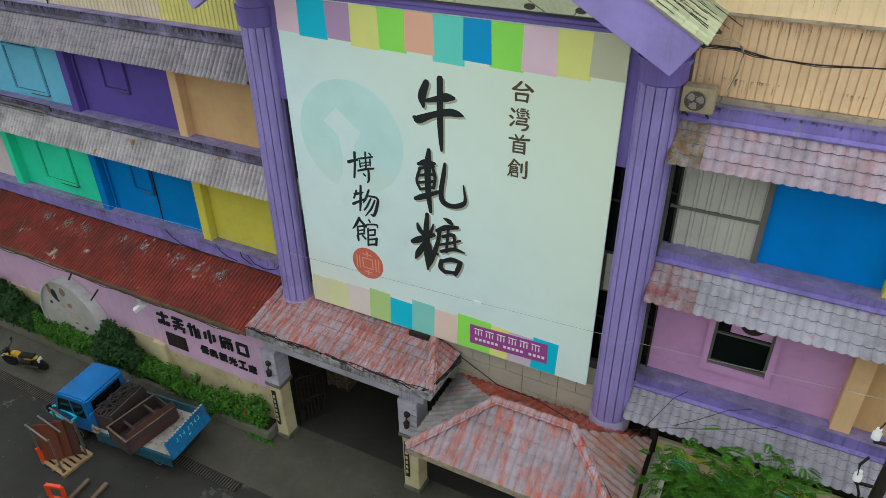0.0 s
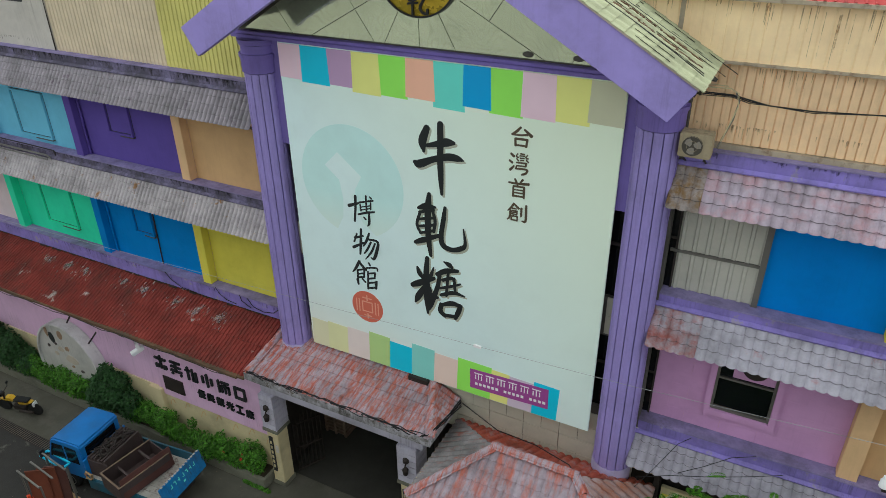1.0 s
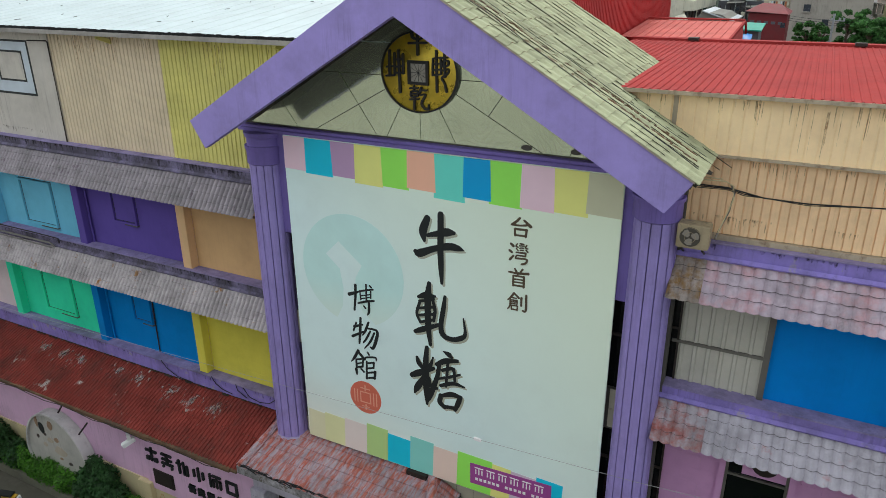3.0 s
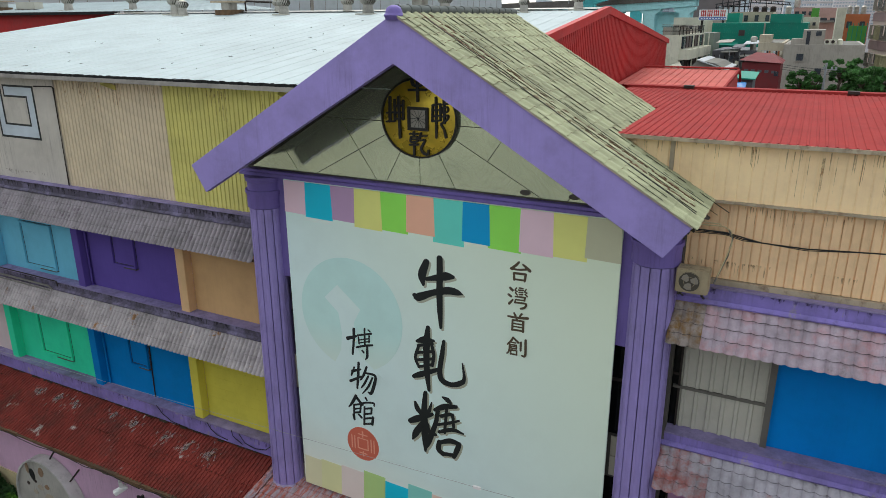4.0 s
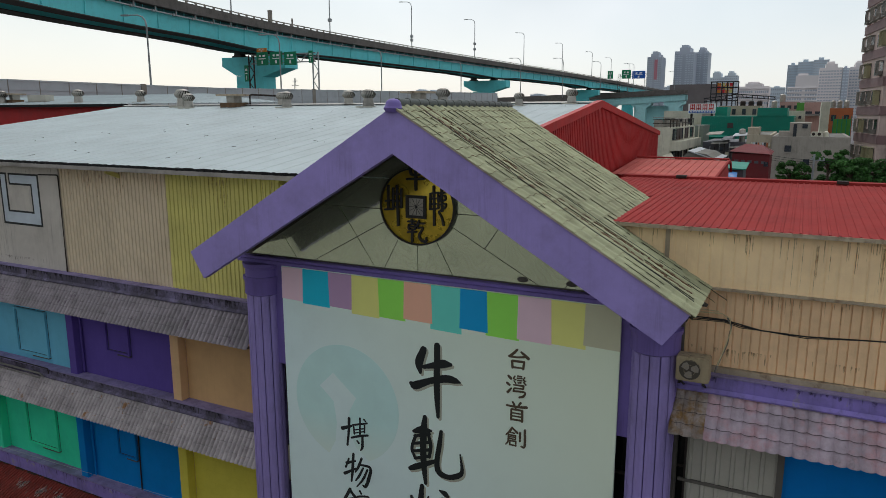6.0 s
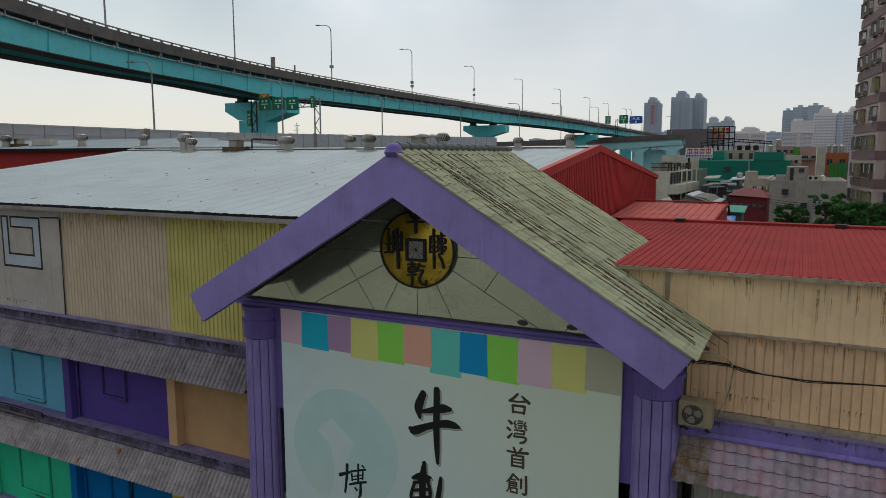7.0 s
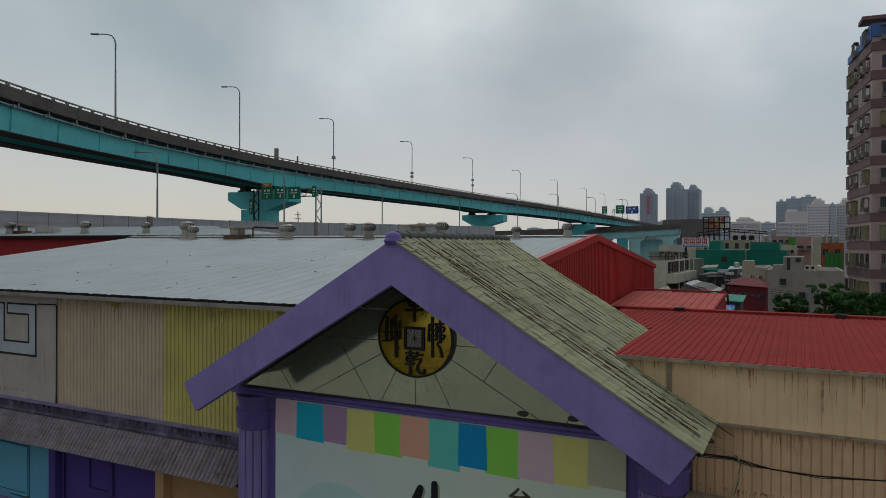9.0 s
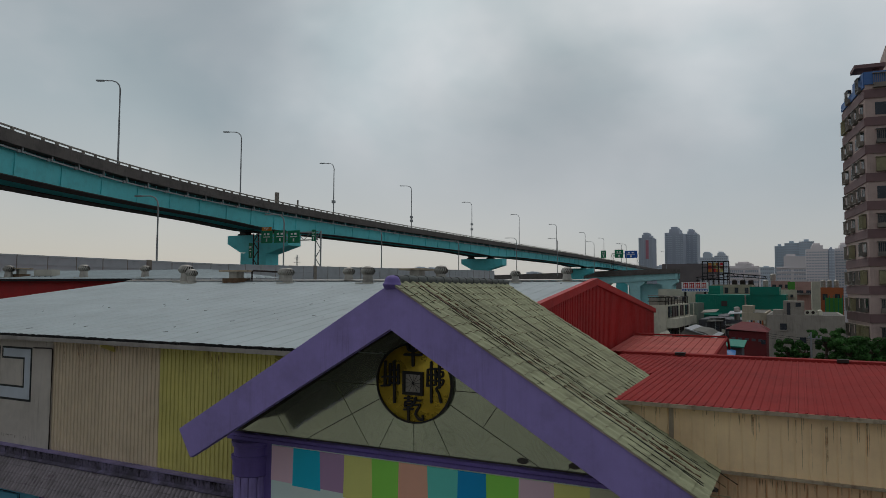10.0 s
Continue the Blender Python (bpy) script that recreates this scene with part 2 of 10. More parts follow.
def lettering(name, text, x, y, z, width, height, depth, material, parent, label="", bold=0.0, shear=0.0):
    """Letters of the built-in font as a mesh on a wall that faces -Y, fitted into width by height; x, z: middle."""
    cu = bpy.data.curves.new(name, "FONT")
    cu.body = text
    cu.extrude = 0.5
    cu.shear = shear
    tmp = new(name, cu)
    bpy.context.view_layer.update()
    me = bpy.data.meshes.new_from_object(tmp.evaluated_get(bpy.context.evaluated_depsgraph_get()))
    bpy.data.objects.remove(tmp)
    co = np.array([v.co[:] for v in me.vertices])
    if len(co) == 0:
        return None
    lo, hi = co.min(0), co.max(0)
    size = np.maximum(hi - lo, 1e-6)
    for v in me.vertices:
        v.co = Vector((x + ((v.co.x - lo[0]) / size[0] - 0.5) * width, y - ((v.co.z - lo[2]) / size[2]) * depth,
                       z + ((v.co.y - lo[1]) / size[1] - 0.5) * height))
    if bold:
        flat = bmesh.new()
        for k in range(7):
            first = len(flat.verts)
            flat.from_mesh(me)
            flat.verts.ensure_lookup_table()
            a = k * math.tau / 6
            for v in flat.verts[first:]:
                v.co += Vector((bold * math.cos(a), -0.0006 * k, bold * math.sin(a))) if k < 6 else Vector((0, -0.0045, 0))
        flat.to_mesh(me)
        flat.free()
    me.materials.clear()
    me.materials.append(material)
    ob = new(name, me)
    if parent is not None:
        ob.parent = parent
        ob.matrix_parent_inverse = parent.matrix_world.inverted()
    return tagged(ob, label)


def cut(poly, a, b, keep_left):
    """Part of a flat polygon (x, z) on one side of the line a-b."""
    def side(p):
        s = (b[0] - a[0]) * (p[1] - a[1]) - (b[1] - a[1]) * (p[0] - a[0])
        return s if keep_left else -s
    out = []
    for i, p in enumerate(poly):
        q = poly[(i + 1) % len(poly)]
        sp, sq = side(p), side(q)
        if sp >= 0:
            out.append(p)
        if sp * sq < 0:
            f = sp / (sp - sq)
            out.append((p[0] + (q[0] - p[0]) * f, p[1] + (q[1] - p[1]) * f))
    return out


def inset(poly, d):
    """A convex polygon drawn in by about d towards its middle."""
    cx, cz = sum(p[0] for p in poly) / len(poly), sum(p[1] for p in poly) / len(poly)
    out = poly
    n = len(poly)
    for i in range(n):
        a, b = poly[i], poly[(i + 1) % n]
        ex, ez = b[0] - a[0], b[1] - a[1]
        l = math.hypot(ex, ez)
        if l < 1e-4:
            continue
        nx, nz = -ez / l, ex / l
        if (cx - a[0]) * nx + (cz - a[1]) * nz < 0:
            nx, nz = -nx, -nz
        a2, b2 = (a[0] + nx * d, a[1] + nz * d), (b[0] + nx * d, b[1] + nz * d)
        s = (b2[0] - a2[0]) * (cz - a2[1]) - (b2[1] - a2[1]) * (cx - a2[0])
        out = cut(out, a2, b2, s > 0)
        if len(out) < 3:
            return []
    return out


def clean(poly):
    out = []
    for p in poly:
        if not out or math.hypot(p[0] - out[-1][0], p[1] - out[-1][1]) > 1e-4:
            out.append(p)
    if len(out) > 1 and math.hypot(out[0][0] - out[-1][0], out[0][1] - out[-1][1]) < 1e-4:
        out.pop()
    return out

# ---- materials ----
PURPLE = paint("purple_paint", lin(152, 136, 198), 0.55, vary=0.08, dirt=0.28, streaks=0.14, blotch=0.8)
PURPLE_OLD = paint("weathered_purple_paint", lin(134, 118, 188), 0.7, vary=0.2, dirt=0.6, streaks=0.45, blotch=1.5, patch=0.15, patch_colour=lin(150, 140, 160), patch_scale=3.0)
VERGE_PALE = paint("pale_verge_strip", lin(186, 168, 158), 0.8, vary=0.2, dirt=0.6)
FOOT_PALE = paint("bleached_purple_paint", lin(176, 166, 200), 0.7, vary=0.2, dirt=0.4, streaks=0.2, blotch=1.5)
PURPLE_DEEP = paint("deep_purple_paint", lin(118, 100, 170), 0.6, vary=0.1, dirt=0.2, streaks=0.2)
LEDGE_SOOT = paint("sooty_purple_paint", lin(78, 72, 88), 0.8, vary=0.25, dirt=0.8, streaks=0.7, blotch=2.0, patch=0.3, patch_colour=lin(136, 126, 160), patch_scale=1.2, patch_soft=0.08, bump=0.3)
LEDGE_TOP = paint("stained_concrete", lin(138, 126, 166), 0.85, vary=0.25, dirt=0.75, streaks=0.3, blotch=2.5, bump=0.4)
BOARD_WHITE = paint("banner_white", lin(226, 245, 242), 0.5, vary=0.03, dirt=0.05, bump=0.02, blotch=0.4)
INK = paint("black_ink", lin(30, 34, 34), 0.6, vary=0.05, bump=0)
INK_SHADE = paint("ink_shade_grey", lin(178, 180, 160), 0.6, vary=0.05, bump=0)
BROWN_INK = paint("brown_ink", lin(88, 74, 56), 0.6, vary=0.05, bump=0)
PALE_TEAL = paint("pale_teal_print", lin(205, 238, 232), 0.5, vary=0.04, bump=0)
SEAL_RED = paint("seal_red_print", lin(214, 110, 88), 0.5, vary=0.05, bump=0)
SEAL_PALE = paint("seal_pale_print", lin(232, 165, 140), 0.5, vary=0.05, bump=0)
MAGENTA = paint("magenta_print", lin(160, 74, 148), 0.5, vary=0.04, bump=0)
WHITE_INK = paint("white_print", lin(240, 238, 238), 0.5, vary=0.02, bump=0)
SWATCH = {k: paint("print_" + k, lin(*c), 0.5, vary=0.03, bump=0) for k, c in {
    "pink": (240, 206, 218), "cyan": (20, 200, 230), "mauve": (194, 158, 194), "yellow": (238, 236, 140), "lime": (158, 240, 98),
    "peach": (250, 190, 160), "aqua": (112, 226, 208), "blue": (0, 162, 222), "khaki": (204, 202, 170), "sand": (226, 222, 184),
    "blush": (232, 218, 212), "straw": (226, 226, 172), "mint": (140, 216, 206), "rose": (238, 212, 198), "lilac": (212, 196, 212), "sky": (90, 196, 220), "leaf": (184, 216, 140)}.items()}
GABLE_PANEL = paint("polished_gable_panel", lin(232, 243, 212), 0.03, metal=0.76, vary=0.12, blotch=0.6, bump=0.0, spec=0.9)
GOLD = paint("gold_mirror_metal", lin(214, 184, 66), 0.28, metal=0.6, vary=0.25, blotch=2.5, bump=0.0)
BLACK_METAL = paint("black_metal", lin(26, 26, 30), 0.45, vary=0.1, bump=0.05)
MOSS_TILE = paint("mossy_roof_tile", lin(166, 168, 134), 0.8, vary=0.2, dirt=0.5, dirt_colour=(0.07, 0.055, 0.035, 1), blotch=2.0, rand=0.25, bump=0.5, grain=45)
TILE_CLAY = paint("bare_clay_lip", lin(132, 104, 82), 0.9, vary=0.3, dirt=0.4, bump=0.3)
MOSS_FIELD = paint("mossy_tile_field", lin(166, 168, 134), 0.8, vary=0.2, dirt=0.5, dirt_colour=(0.07, 0.055, 0.035, 1), blotch=2.0, bump=0.5, grain=45)
GROOVE_DIRT_SHADE = paint("groove_dirt_and_shade", lin(44, 38, 26), 0.95, vary=0.3, bump=0.4)
RIDGE_TILE = paint("grey_ridge_tile", lin(92, 97, 94), 0.75, vary=0.2, dirt=0.5, bump=0.4)
AWNING_GREY = paint("grey_tile_sheet", lin(144, 135, 140), 0.5, vary=0.25, dirt=0.55, streaks=0.2, blotch=3.0, patch=0.12, patch_colour=lin(112, 98, 108), patch_scale=2.0, bump=0.3)
AWNING_RUST = paint("rust_streaked_tile_sheet", lin(150, 138, 132), 0.7, vary=0.25, dirt=0.8, dirt_colour=(0.03, 0.025, 0.02, 1), streaks=0.5, blotch=3.0, patch=0.4, patch_colour=lin(126, 92, 40), patch_scale=2.4, patch_soft=0.04, bump=0.3)
AWNING_PEEL = paint("peeling_red_tile_sheet", lin(166, 158, 166), 0.7, vary=0.2, dirt=0.6, blotch=3.0, patch=0.62, patch_colour=lin(158, 84, 78), patch_scale=2.0, patch_soft=0.05, bump=0.3)
AWNING_DIRTY = paint("dirty_tile_sheet", lin(174, 165, 166), 0.5, vary=0.22, dirt=0.7, dirt_colour=(0.07, 0.06, 0.055, 1), streaks=0.25, blotch=3.0, patch=0.02, patch_colour=lin(150, 104, 52), patch_scale=2.2, bump=0.3)
AWNING_LILAC = paint("lilac_grey_tile_sheet", lin(154, 148, 158), 0.5, vary=0.2, dirt=0.6, streaks=0.25, blotch=3.0, bump=0.3)
AWNING_PALE = paint("pale_tile_sheet", lin(172, 166, 176), 0.55, vary=0.2, dirt=0.55, streaks=0.25, blotch=3.0, patch=0.05, patch_colour=lin(176, 104, 96), patch_scale=1.4, patch_soft=0.03, bump=0.3)
AWNING_PINK = paint("pink_tile_sheet", lin(176, 160, 172), 0.55, vary=0.18, dirt=0.5, streaks=0.3, blotch=3.0, patch=0.14, patch_colour=lin(188, 132, 136), patch_scale=1.6, patch_soft=0.1, bump=0.3)
GATE_TILE = paint("peeling_red_tile", lin(172, 156, 164), 0.7, vary=0.2, dirt=0.5, streaks=0.25, blotch=3.0, patch=0.6, patch_colour=lin(180, 98, 82), patch_scale=1.6, patch_stretch=(7.0, 1.1, 1.1), patch_soft=0.03, bump=0.4)
PORCH_TILE = paint("worn_lilac_red_tile", lin(166, 150, 158), 0.7, vary=0.18, dirt=0.5, streaks=0.3, blotch=3.0, patch=0.42, patch_colour=lin(182, 102, 86), patch_scale=1.0, patch_stretch=(4.0, 1.0, 1.0), patch_soft=0.05, bump=0.4)
PORCH_RUST = paint("rust_brown_tile", lin(164, 146, 146), 0.75, vary=0.2, dirt=0.6, blotch=2.0, patch=0.5, patch_colour=lin(160, 98, 70), patch_scale=1.3, patch_stretch=(1.0, 3.5, 1.0), patch_soft=0.08, bump=0.4)
LIP_LINE = paint("dull_tile_lip", lin(146, 120, 120), 0.9, vary=0.4, bump=0)
FASCIA_DIRTY = paint("mossy_dirty_fascia", lin(168, 164, 168), 0.85, vary=0.3, dirt=0.95, dirt_colour=(0.06, 0.055, 0.045, 1), streaks=0.8, blotch=5.0, patch=0.3, patch_colour=lin(92, 84, 72), patch_scale=6.0, patch_soft=0.05, bump=0.6)
GATE_DIRTY = paint("soot_grey_tile", lin(134, 128, 128), 0.75, vary=0.3, dirt=0.9, blotch=3.0, patch=0.2, patch_colour=lin(150, 92, 80), patch_scale=2.0, patch_stretch=(1.0, 4.0, 1.0), patch_soft=0.04, bump=0.4)
RED_ROOF_OLD = paint("old_red_metal_roof", lin(126, 54, 47), 0.8, spec=0.15, vary=0.25, dirt=0.85, dirt_colour=(0.06, 0.032, 0.026, 1), blotch=1.0, patch=0.03, patch_colour=lin(190, 176, 170), patch_scale=1.2)
RED_ROOF = paint("red_metal_roof", lin(150, 52, 50), 0.85, spec=0.12, vary=0.12, dirt=0.35, dirt_colour=(0.09, 0.016, 0.018, 1), blotch=0.5)
RED_WALL = paint("red_metal_wall", lin(176, 34, 34), 0.55, vary=0.12, dirt=0.2, streaks=0.2)
RED_PALE = paint("faded_red_roof", lin(188, 98, 90), 0.8, spec=0.15, vary=0.12, dirt=0.2)
WHITE_ROOF = paint("pale_metal_roof", lin(170, 181, 183), 0.55, vary=0.1, dirt=0.35, blotch=0.35, metal=0.0, dirt_colour=(0.25, 0.25, 0.25, 1))
ZINC = paint("zinc_metal", lin(164, 160, 152), 0.45, metal=0.6, vary=0.25, dirt=0.6, blotch=3.0)
CREAM_SHEET = paint("cream_corrugated_sheet", lin(214, 196, 168), 0.6, vary=0.08, dirt=0.18, streaks=0.1, dirt_colour=(0.2, 0.15, 0.09, 1))
YELLOW_SHEET = paint("yellow_corrugated_sheet", lin(208, 199, 118), 0.6, vary=0.1, dirt=0.18, streaks=0.1, dirt_colour=(0.2, 0.16, 0.06, 1))
WHITE_SHEET = paint("offwhite_flat_sheet", lin(192, 184, 174), 0.6, vary=0.1, dirt=0.3, streaks=0.4, dirt_colour=(0.25, 0.22, 0.18, 1))
GUTTER = paint("dull_metal_gutter", lin(150, 144, 138), 0.6, vary=0.15, dirt=0.5, streaks=0.2)
TAN_SHEET = paint("tan_corrugated_sheet", lin(240, 202, 158), 0.6, vary=0.1, dirt=0.3, streaks=0.16, dirt_colour=(0.16, 0.09, 0.045, 1))
TAN_UPPER = paint("pale_tan_sheet", lin(250, 216, 170), 0.6, vary=0.1, dirt=0.18, streaks=0.14, dirt_colour=(0.22, 0.14, 0.07, 1))
FLASHING = paint("rusty_flashing", lin(172, 156, 134), 0.7, vary=0.2, dirt=0.6, streaks=0.3, patch=0.2, patch_colour=lin(120, 96, 74), patch_scale=5.0, patch_soft=0.05)
PANEL = {k: paint("painted_" + k, lin(*c), 0.7, vary=0.1, dirt=0.22, streaks=0.06, spec=0.15, blotch=0.5, dirt_colour=tuple(x * 0.35 for x in lin(*c)[:3]) + (1,)) for k, c in {
    "sky": (112, 186, 212), "violet": (94, 76, 152), "tan": (204, 164, 118), "green": (60, 222, 172), "blue": (0, 124, 196),
    "yellow": (216, 204, 84), "pinkwhite": (214, 196, 196), "orange": (220, 180, 136), "pink": (200, 150, 192), "bright_blue": (0, 124, 206)}.items()}
PALE_BLUE = paint("pale_blue_paint", lin(190, 198, 206), 0.6, vary=0.08, dirt=0.2)
PINK_WALL = paint("pink_stucco", lin(220, 180, 210), 0.75, vary=0.07, dirt=0.2, streaks=0.25, dirt_colour=(0.25, 0.13, 0.20, 1))
CREAM_STONE = paint("cream_stone", lin(206, 190, 150), 0.8, vary=0.12, dirt=0.35, bump=0.3)
STONE_TILE = paint("grey_stone_tile", lin(192, 186, 168), 0.7, vary=0.08, dirt=0.2, rand=0.12, bump=0.15)
JOINT = paint("dark_joint", lin(84, 80, 74), 0.9, vary=0.2)
POST_GREY = paint("lilac_grey_paint", lin(188, 182, 196), 0.7, vary=0.1, dirt=0.4, streaks=0.3)
ASPHALT = paint("worn_asphalt", lin(53, 51, 48), 0.85, vary=0.25, dirt=0.7, dirt_colour=(0.025, 0.023, 0.02, 1), blotch=0.5, grain=60, bump=0.5, patch=0.12, patch_colour=lin(96, 93, 86), patch_scale=0.7, spec=0.25)
CONCRETE_FLOOR = paint("shade_dark_concrete_floor", lin(50, 48, 42), 0.8, vary=0.25, dirt=0.6, blotch=0.6, bump=0.3)
KERB = paint("mossy_kerb_concrete", lin(112, 110, 96), 0.85, vary=0.2, dirt=0.6, bump=0.4)
SOIL = paint("dark_soil", lin(62, 52, 40), 0.95, vary=0.3, bump=0.5)
IRON = paint("dark_iron_and_wall_shade", lin(52, 44, 40), 0.7, metal=0.3, vary=0.2, dirt=0.4)
GLASS_DARK = paint("dark_window_glass", lin(16, 18, 20), 0.12, vary=0.2, spec=0.25, bump=0.0)
ALU = paint("aluminium_frame", lin(120, 116, 110), 0.45, metal=0.5, vary=0.15, dirt=0.3)
GREY_SHEET = paint("grey_corrugated_shutter", lin(182, 178, 166), 0.6, vary=0.06, dirt=0.2, streaks=0.08)
CABLE = paint("black_cable", lin(24, 24, 26), 0.6, vary=0.1, bump=0)
WIRE = paint("pale_wire", lin(158, 158, 158), 0.5, vary=0.1, bump=0)
AC_BODY = paint("aged_ac_casing", lin(164, 148, 120), 0.6, vary=0.15, dirt=0.6, streaks=0.5)
FAN_GREY = paint("grey_fan_plastic", lin(140, 132, 122), 0.6, vary=0.1, dirt=0.3)
FAN_DARK = paint("shadowed_fan_well", lin(74, 68, 60), 0.7, vary=0.15, dirt=0.4)
WOOD_DARK = paint("dark_red_wood", lin(84, 50, 44), 0.7, vary=0.2, dirt=0.3, bump=0.3)
WOOD_BROWN = paint("brown_cabinet_wood", lin(68, 55, 53), 0.6, vary=0.15, dirt=0.35, bump=0.2)
WOOD_GREY = paint("grey_brown_beam", lin(112, 92, 76), 0.85, vary=0.25, dirt=0.4, bump=0.4)
SPLASH = paint("dried_white_splash", lin(166, 150, 146), 0.8, vary=0.2, bump=0.1)
EAVE_WOOD = paint("rotten_eave_timber", lin(104, 80, 58), 0.9, vary=0.3, dirt=0.7, blotch=4.0, bump=0.6)
HALF_GREY = paint("pale_grey_sign_plate", lin(184, 180, 174), 0.6, vary=0.08, dirt=0.3, streaks=0.3)
HALF_RIM = paint("stained_pale_rim", lin(206, 202, 200), 0.6, vary=0.1, dirt=0.4, streaks=0.4)
NUT_TAN = paint("faded_nut_brown", lin(150, 122, 98), 0.7, vary=0.2, dirt=0.3)
NUT_PALE = paint("bleached_nut_tan", lin(180, 168, 152), 0.7, vary=0.12, dirt=0.2)
FLOWER_RED = paint("red_flower", lin(196, 44, 36), 0.6, vary=0.2, bump=0)
WOOD_PALE = paint("pale_pallet_wood", lin(166, 134, 98), 0.8, vary=0.25, dirt=0.5, bump=0.3)
TRUCK_BLUE = paint("truck_blue_paint", lin(22, 112, 182), 0.4, vary=0.12, dirt=0.35, bump=0.02)
TRUCK_BED = paint("truck_bed_teal", lin(30, 84, 102), 0.55, vary=0.2, dirt=0.7)
PLYWOOD = paint("worn_bed_floor", lin(170, 162, 152), 0.8, vary=0.25, dirt=0.8, dirt_colour=(0.08, 0.05, 0.045, 1), patch=0.35, patch_colour=lin(122, 104, 98), patch_scale=5.0)
RUBBER = paint("black_rubber", lin(24, 24, 24), 0.85, vary=0.1)
ORANGE_PAINT = paint("orange_red_paint", lin(226, 74, 34), 0.5, vary=0.1, dirt=0.25)
MOTO_YELLOW = paint("motorbike_yellow", lin(206, 164, 40), 0.4, vary=0.08, dirt=0.1)
CYAN_PAINT = paint("cyan_paint", lin(40, 190, 224), 0.45, vary=0.06)
HEDGE = paint("hedge_leaf", lin(74, 124, 36), 0.6, vary=0.6, blotch=4.0, bump=0.0, spec=0.3)
SHRUB = paint("dark_shrub_leaf", lin(46, 80, 40), 0.6, vary=0.4, blotch=4.0, bump=0.0, spec=0.3)
TREE_LEAF = paint("feathery_leaf", lin(66, 116, 24), 0.6, vary=0.5, blotch=3.0, bump=0.0, spec=0.3)
FAR_LEAF = paint("far_leaf", lin(58, 102, 44), 0.7, vary=0.4, blotch=0.8, bump=0.0)
BARK = paint("grey_bark", lin(96, 84, 70), 0.9, vary=0.25, bump=0.6)
TEAL_STEEL = paint("turquoise_bridge_steel", lin(96, 206, 212), 0.6, vary=0.08, dirt=0.2, streaks=0.1, blotch=0.1, grain=3)
TEAL_SHADE = paint("dark_teal_panel", lin(44, 104, 108), 0.7, vary=0.1, grain=3)
SOFFIT_DARK = paint("shade_dark_soffit", lin(72, 72, 70), 0.9, vary=0.15, blotch=0.2, grain=3)
BLUE_TILE = paint("blue_parapet_tile", lin(74, 112, 168), 0.6, vary=0.1, blotch=0.3, grain=3)
CAGE_OLIVE = paint("olive_grey_cage", lin(150, 144, 112), 0.6, vary=0.15, dirt=0.3)
BRIDGE_CONCRETE = paint("dark_stained_parapet", lin(104, 98, 94), 0.9, vary=0.2, dirt=0.7, streaks=0.5, blotch=0.2, grain=3)
LAMP_GREY = paint("galvanised_grey", lin(150, 154, 156), 0.5, metal=0.3, vary=0.08)
BARRIER = paint("noise_barrier_grey", lin(178, 182, 186), 0.6, vary=0.06, dirt=0.2, blotch=0.2)
SIGN_GREEN = paint("road_sign_green", lin(0, 122, 84), 0.5, vary=0.04, bump=0)
SIGN_BLUE = paint("road_sign_blue", lin(24, 88, 176), 0.5, vary=0.04, bump=0)
SIGN_ORANGE = paint("road_sign_orange", lin(196, 120, 40), 0.5, vary=0.04, bump=0)
SIGN_RED = paint("sign_red", lin(206, 40, 48), 0.5, vary=0.04, bump=0)
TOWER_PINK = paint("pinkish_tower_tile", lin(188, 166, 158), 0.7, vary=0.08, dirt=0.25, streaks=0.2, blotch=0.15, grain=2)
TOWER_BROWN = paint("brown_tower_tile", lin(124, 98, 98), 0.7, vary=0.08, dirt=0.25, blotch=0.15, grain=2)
# the next five far colours have distance haze mixed in
TOWER_DARK = paint("hazed_dark_tower", lin(176, 183, 196), 0.6, vary=0.06, blotch=0.03, grain=1)
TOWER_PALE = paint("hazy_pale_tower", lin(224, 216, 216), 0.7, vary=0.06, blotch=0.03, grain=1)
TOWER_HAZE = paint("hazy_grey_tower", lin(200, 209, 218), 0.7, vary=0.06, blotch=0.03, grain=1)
TOWER_BLUE = paint("hazed_blue_tower", lin(184, 197, 208), 0.7, vary=0.06, blotch=0.03, grain=1)
SIGN_RED_FAR = paint("hazed_red_banner", lin(186, 124, 136), 0.7, vary=0.06)
BEIGE_BUILD = paint("beige_plaster", lin(176, 166, 146), 0.85, vary=0.08, dirt=0.35, streaks=0.3, blotch=0.3, grain=4)
SAGE_BUILD = paint("sage_plaster", lin(120, 130, 118), 0.85, vary=0.08, dirt=0.3, streaks=0.3, blotch=0.3, grain=4)
PINKISH_BUILD = paint("pinkish_plaster", lin(176, 142, 134), 0.85, vary=0.08, dirt=0.3, streaks=0.3, blotch=0.3, grain=4)
HALL_BROWN = paint("brown_grey_cladding", lin(112, 102, 102), 0.7, vary=0.12, blotch=0.2, grain=3)
PALE_BUILD = paint("pale_plaster", lin(206, 202, 184), 0.8, vary=0.08, dirt=0.3, streaks=0.3, blotch=0.3, grain=4)
GREY_BUILD = paint("grey_plaster", lin(162, 155, 145), 0.85, vary=0.08, dirt=0.35, streaks=0.3, blotch=0.3, grain=4)
STREET_PALE = paint("unseen_block_grey", lin(170, 166, 158), 0.85, vary=0.12, dirt=0.35, streaks=0.3, blotch=0.3, grain=4)
SIDE_TEAL = paint("pale_turquoise_steel", lin(172, 222, 224), 0.6, vary=0.08, dirt=0.2, blotch=0.1, grain=2)
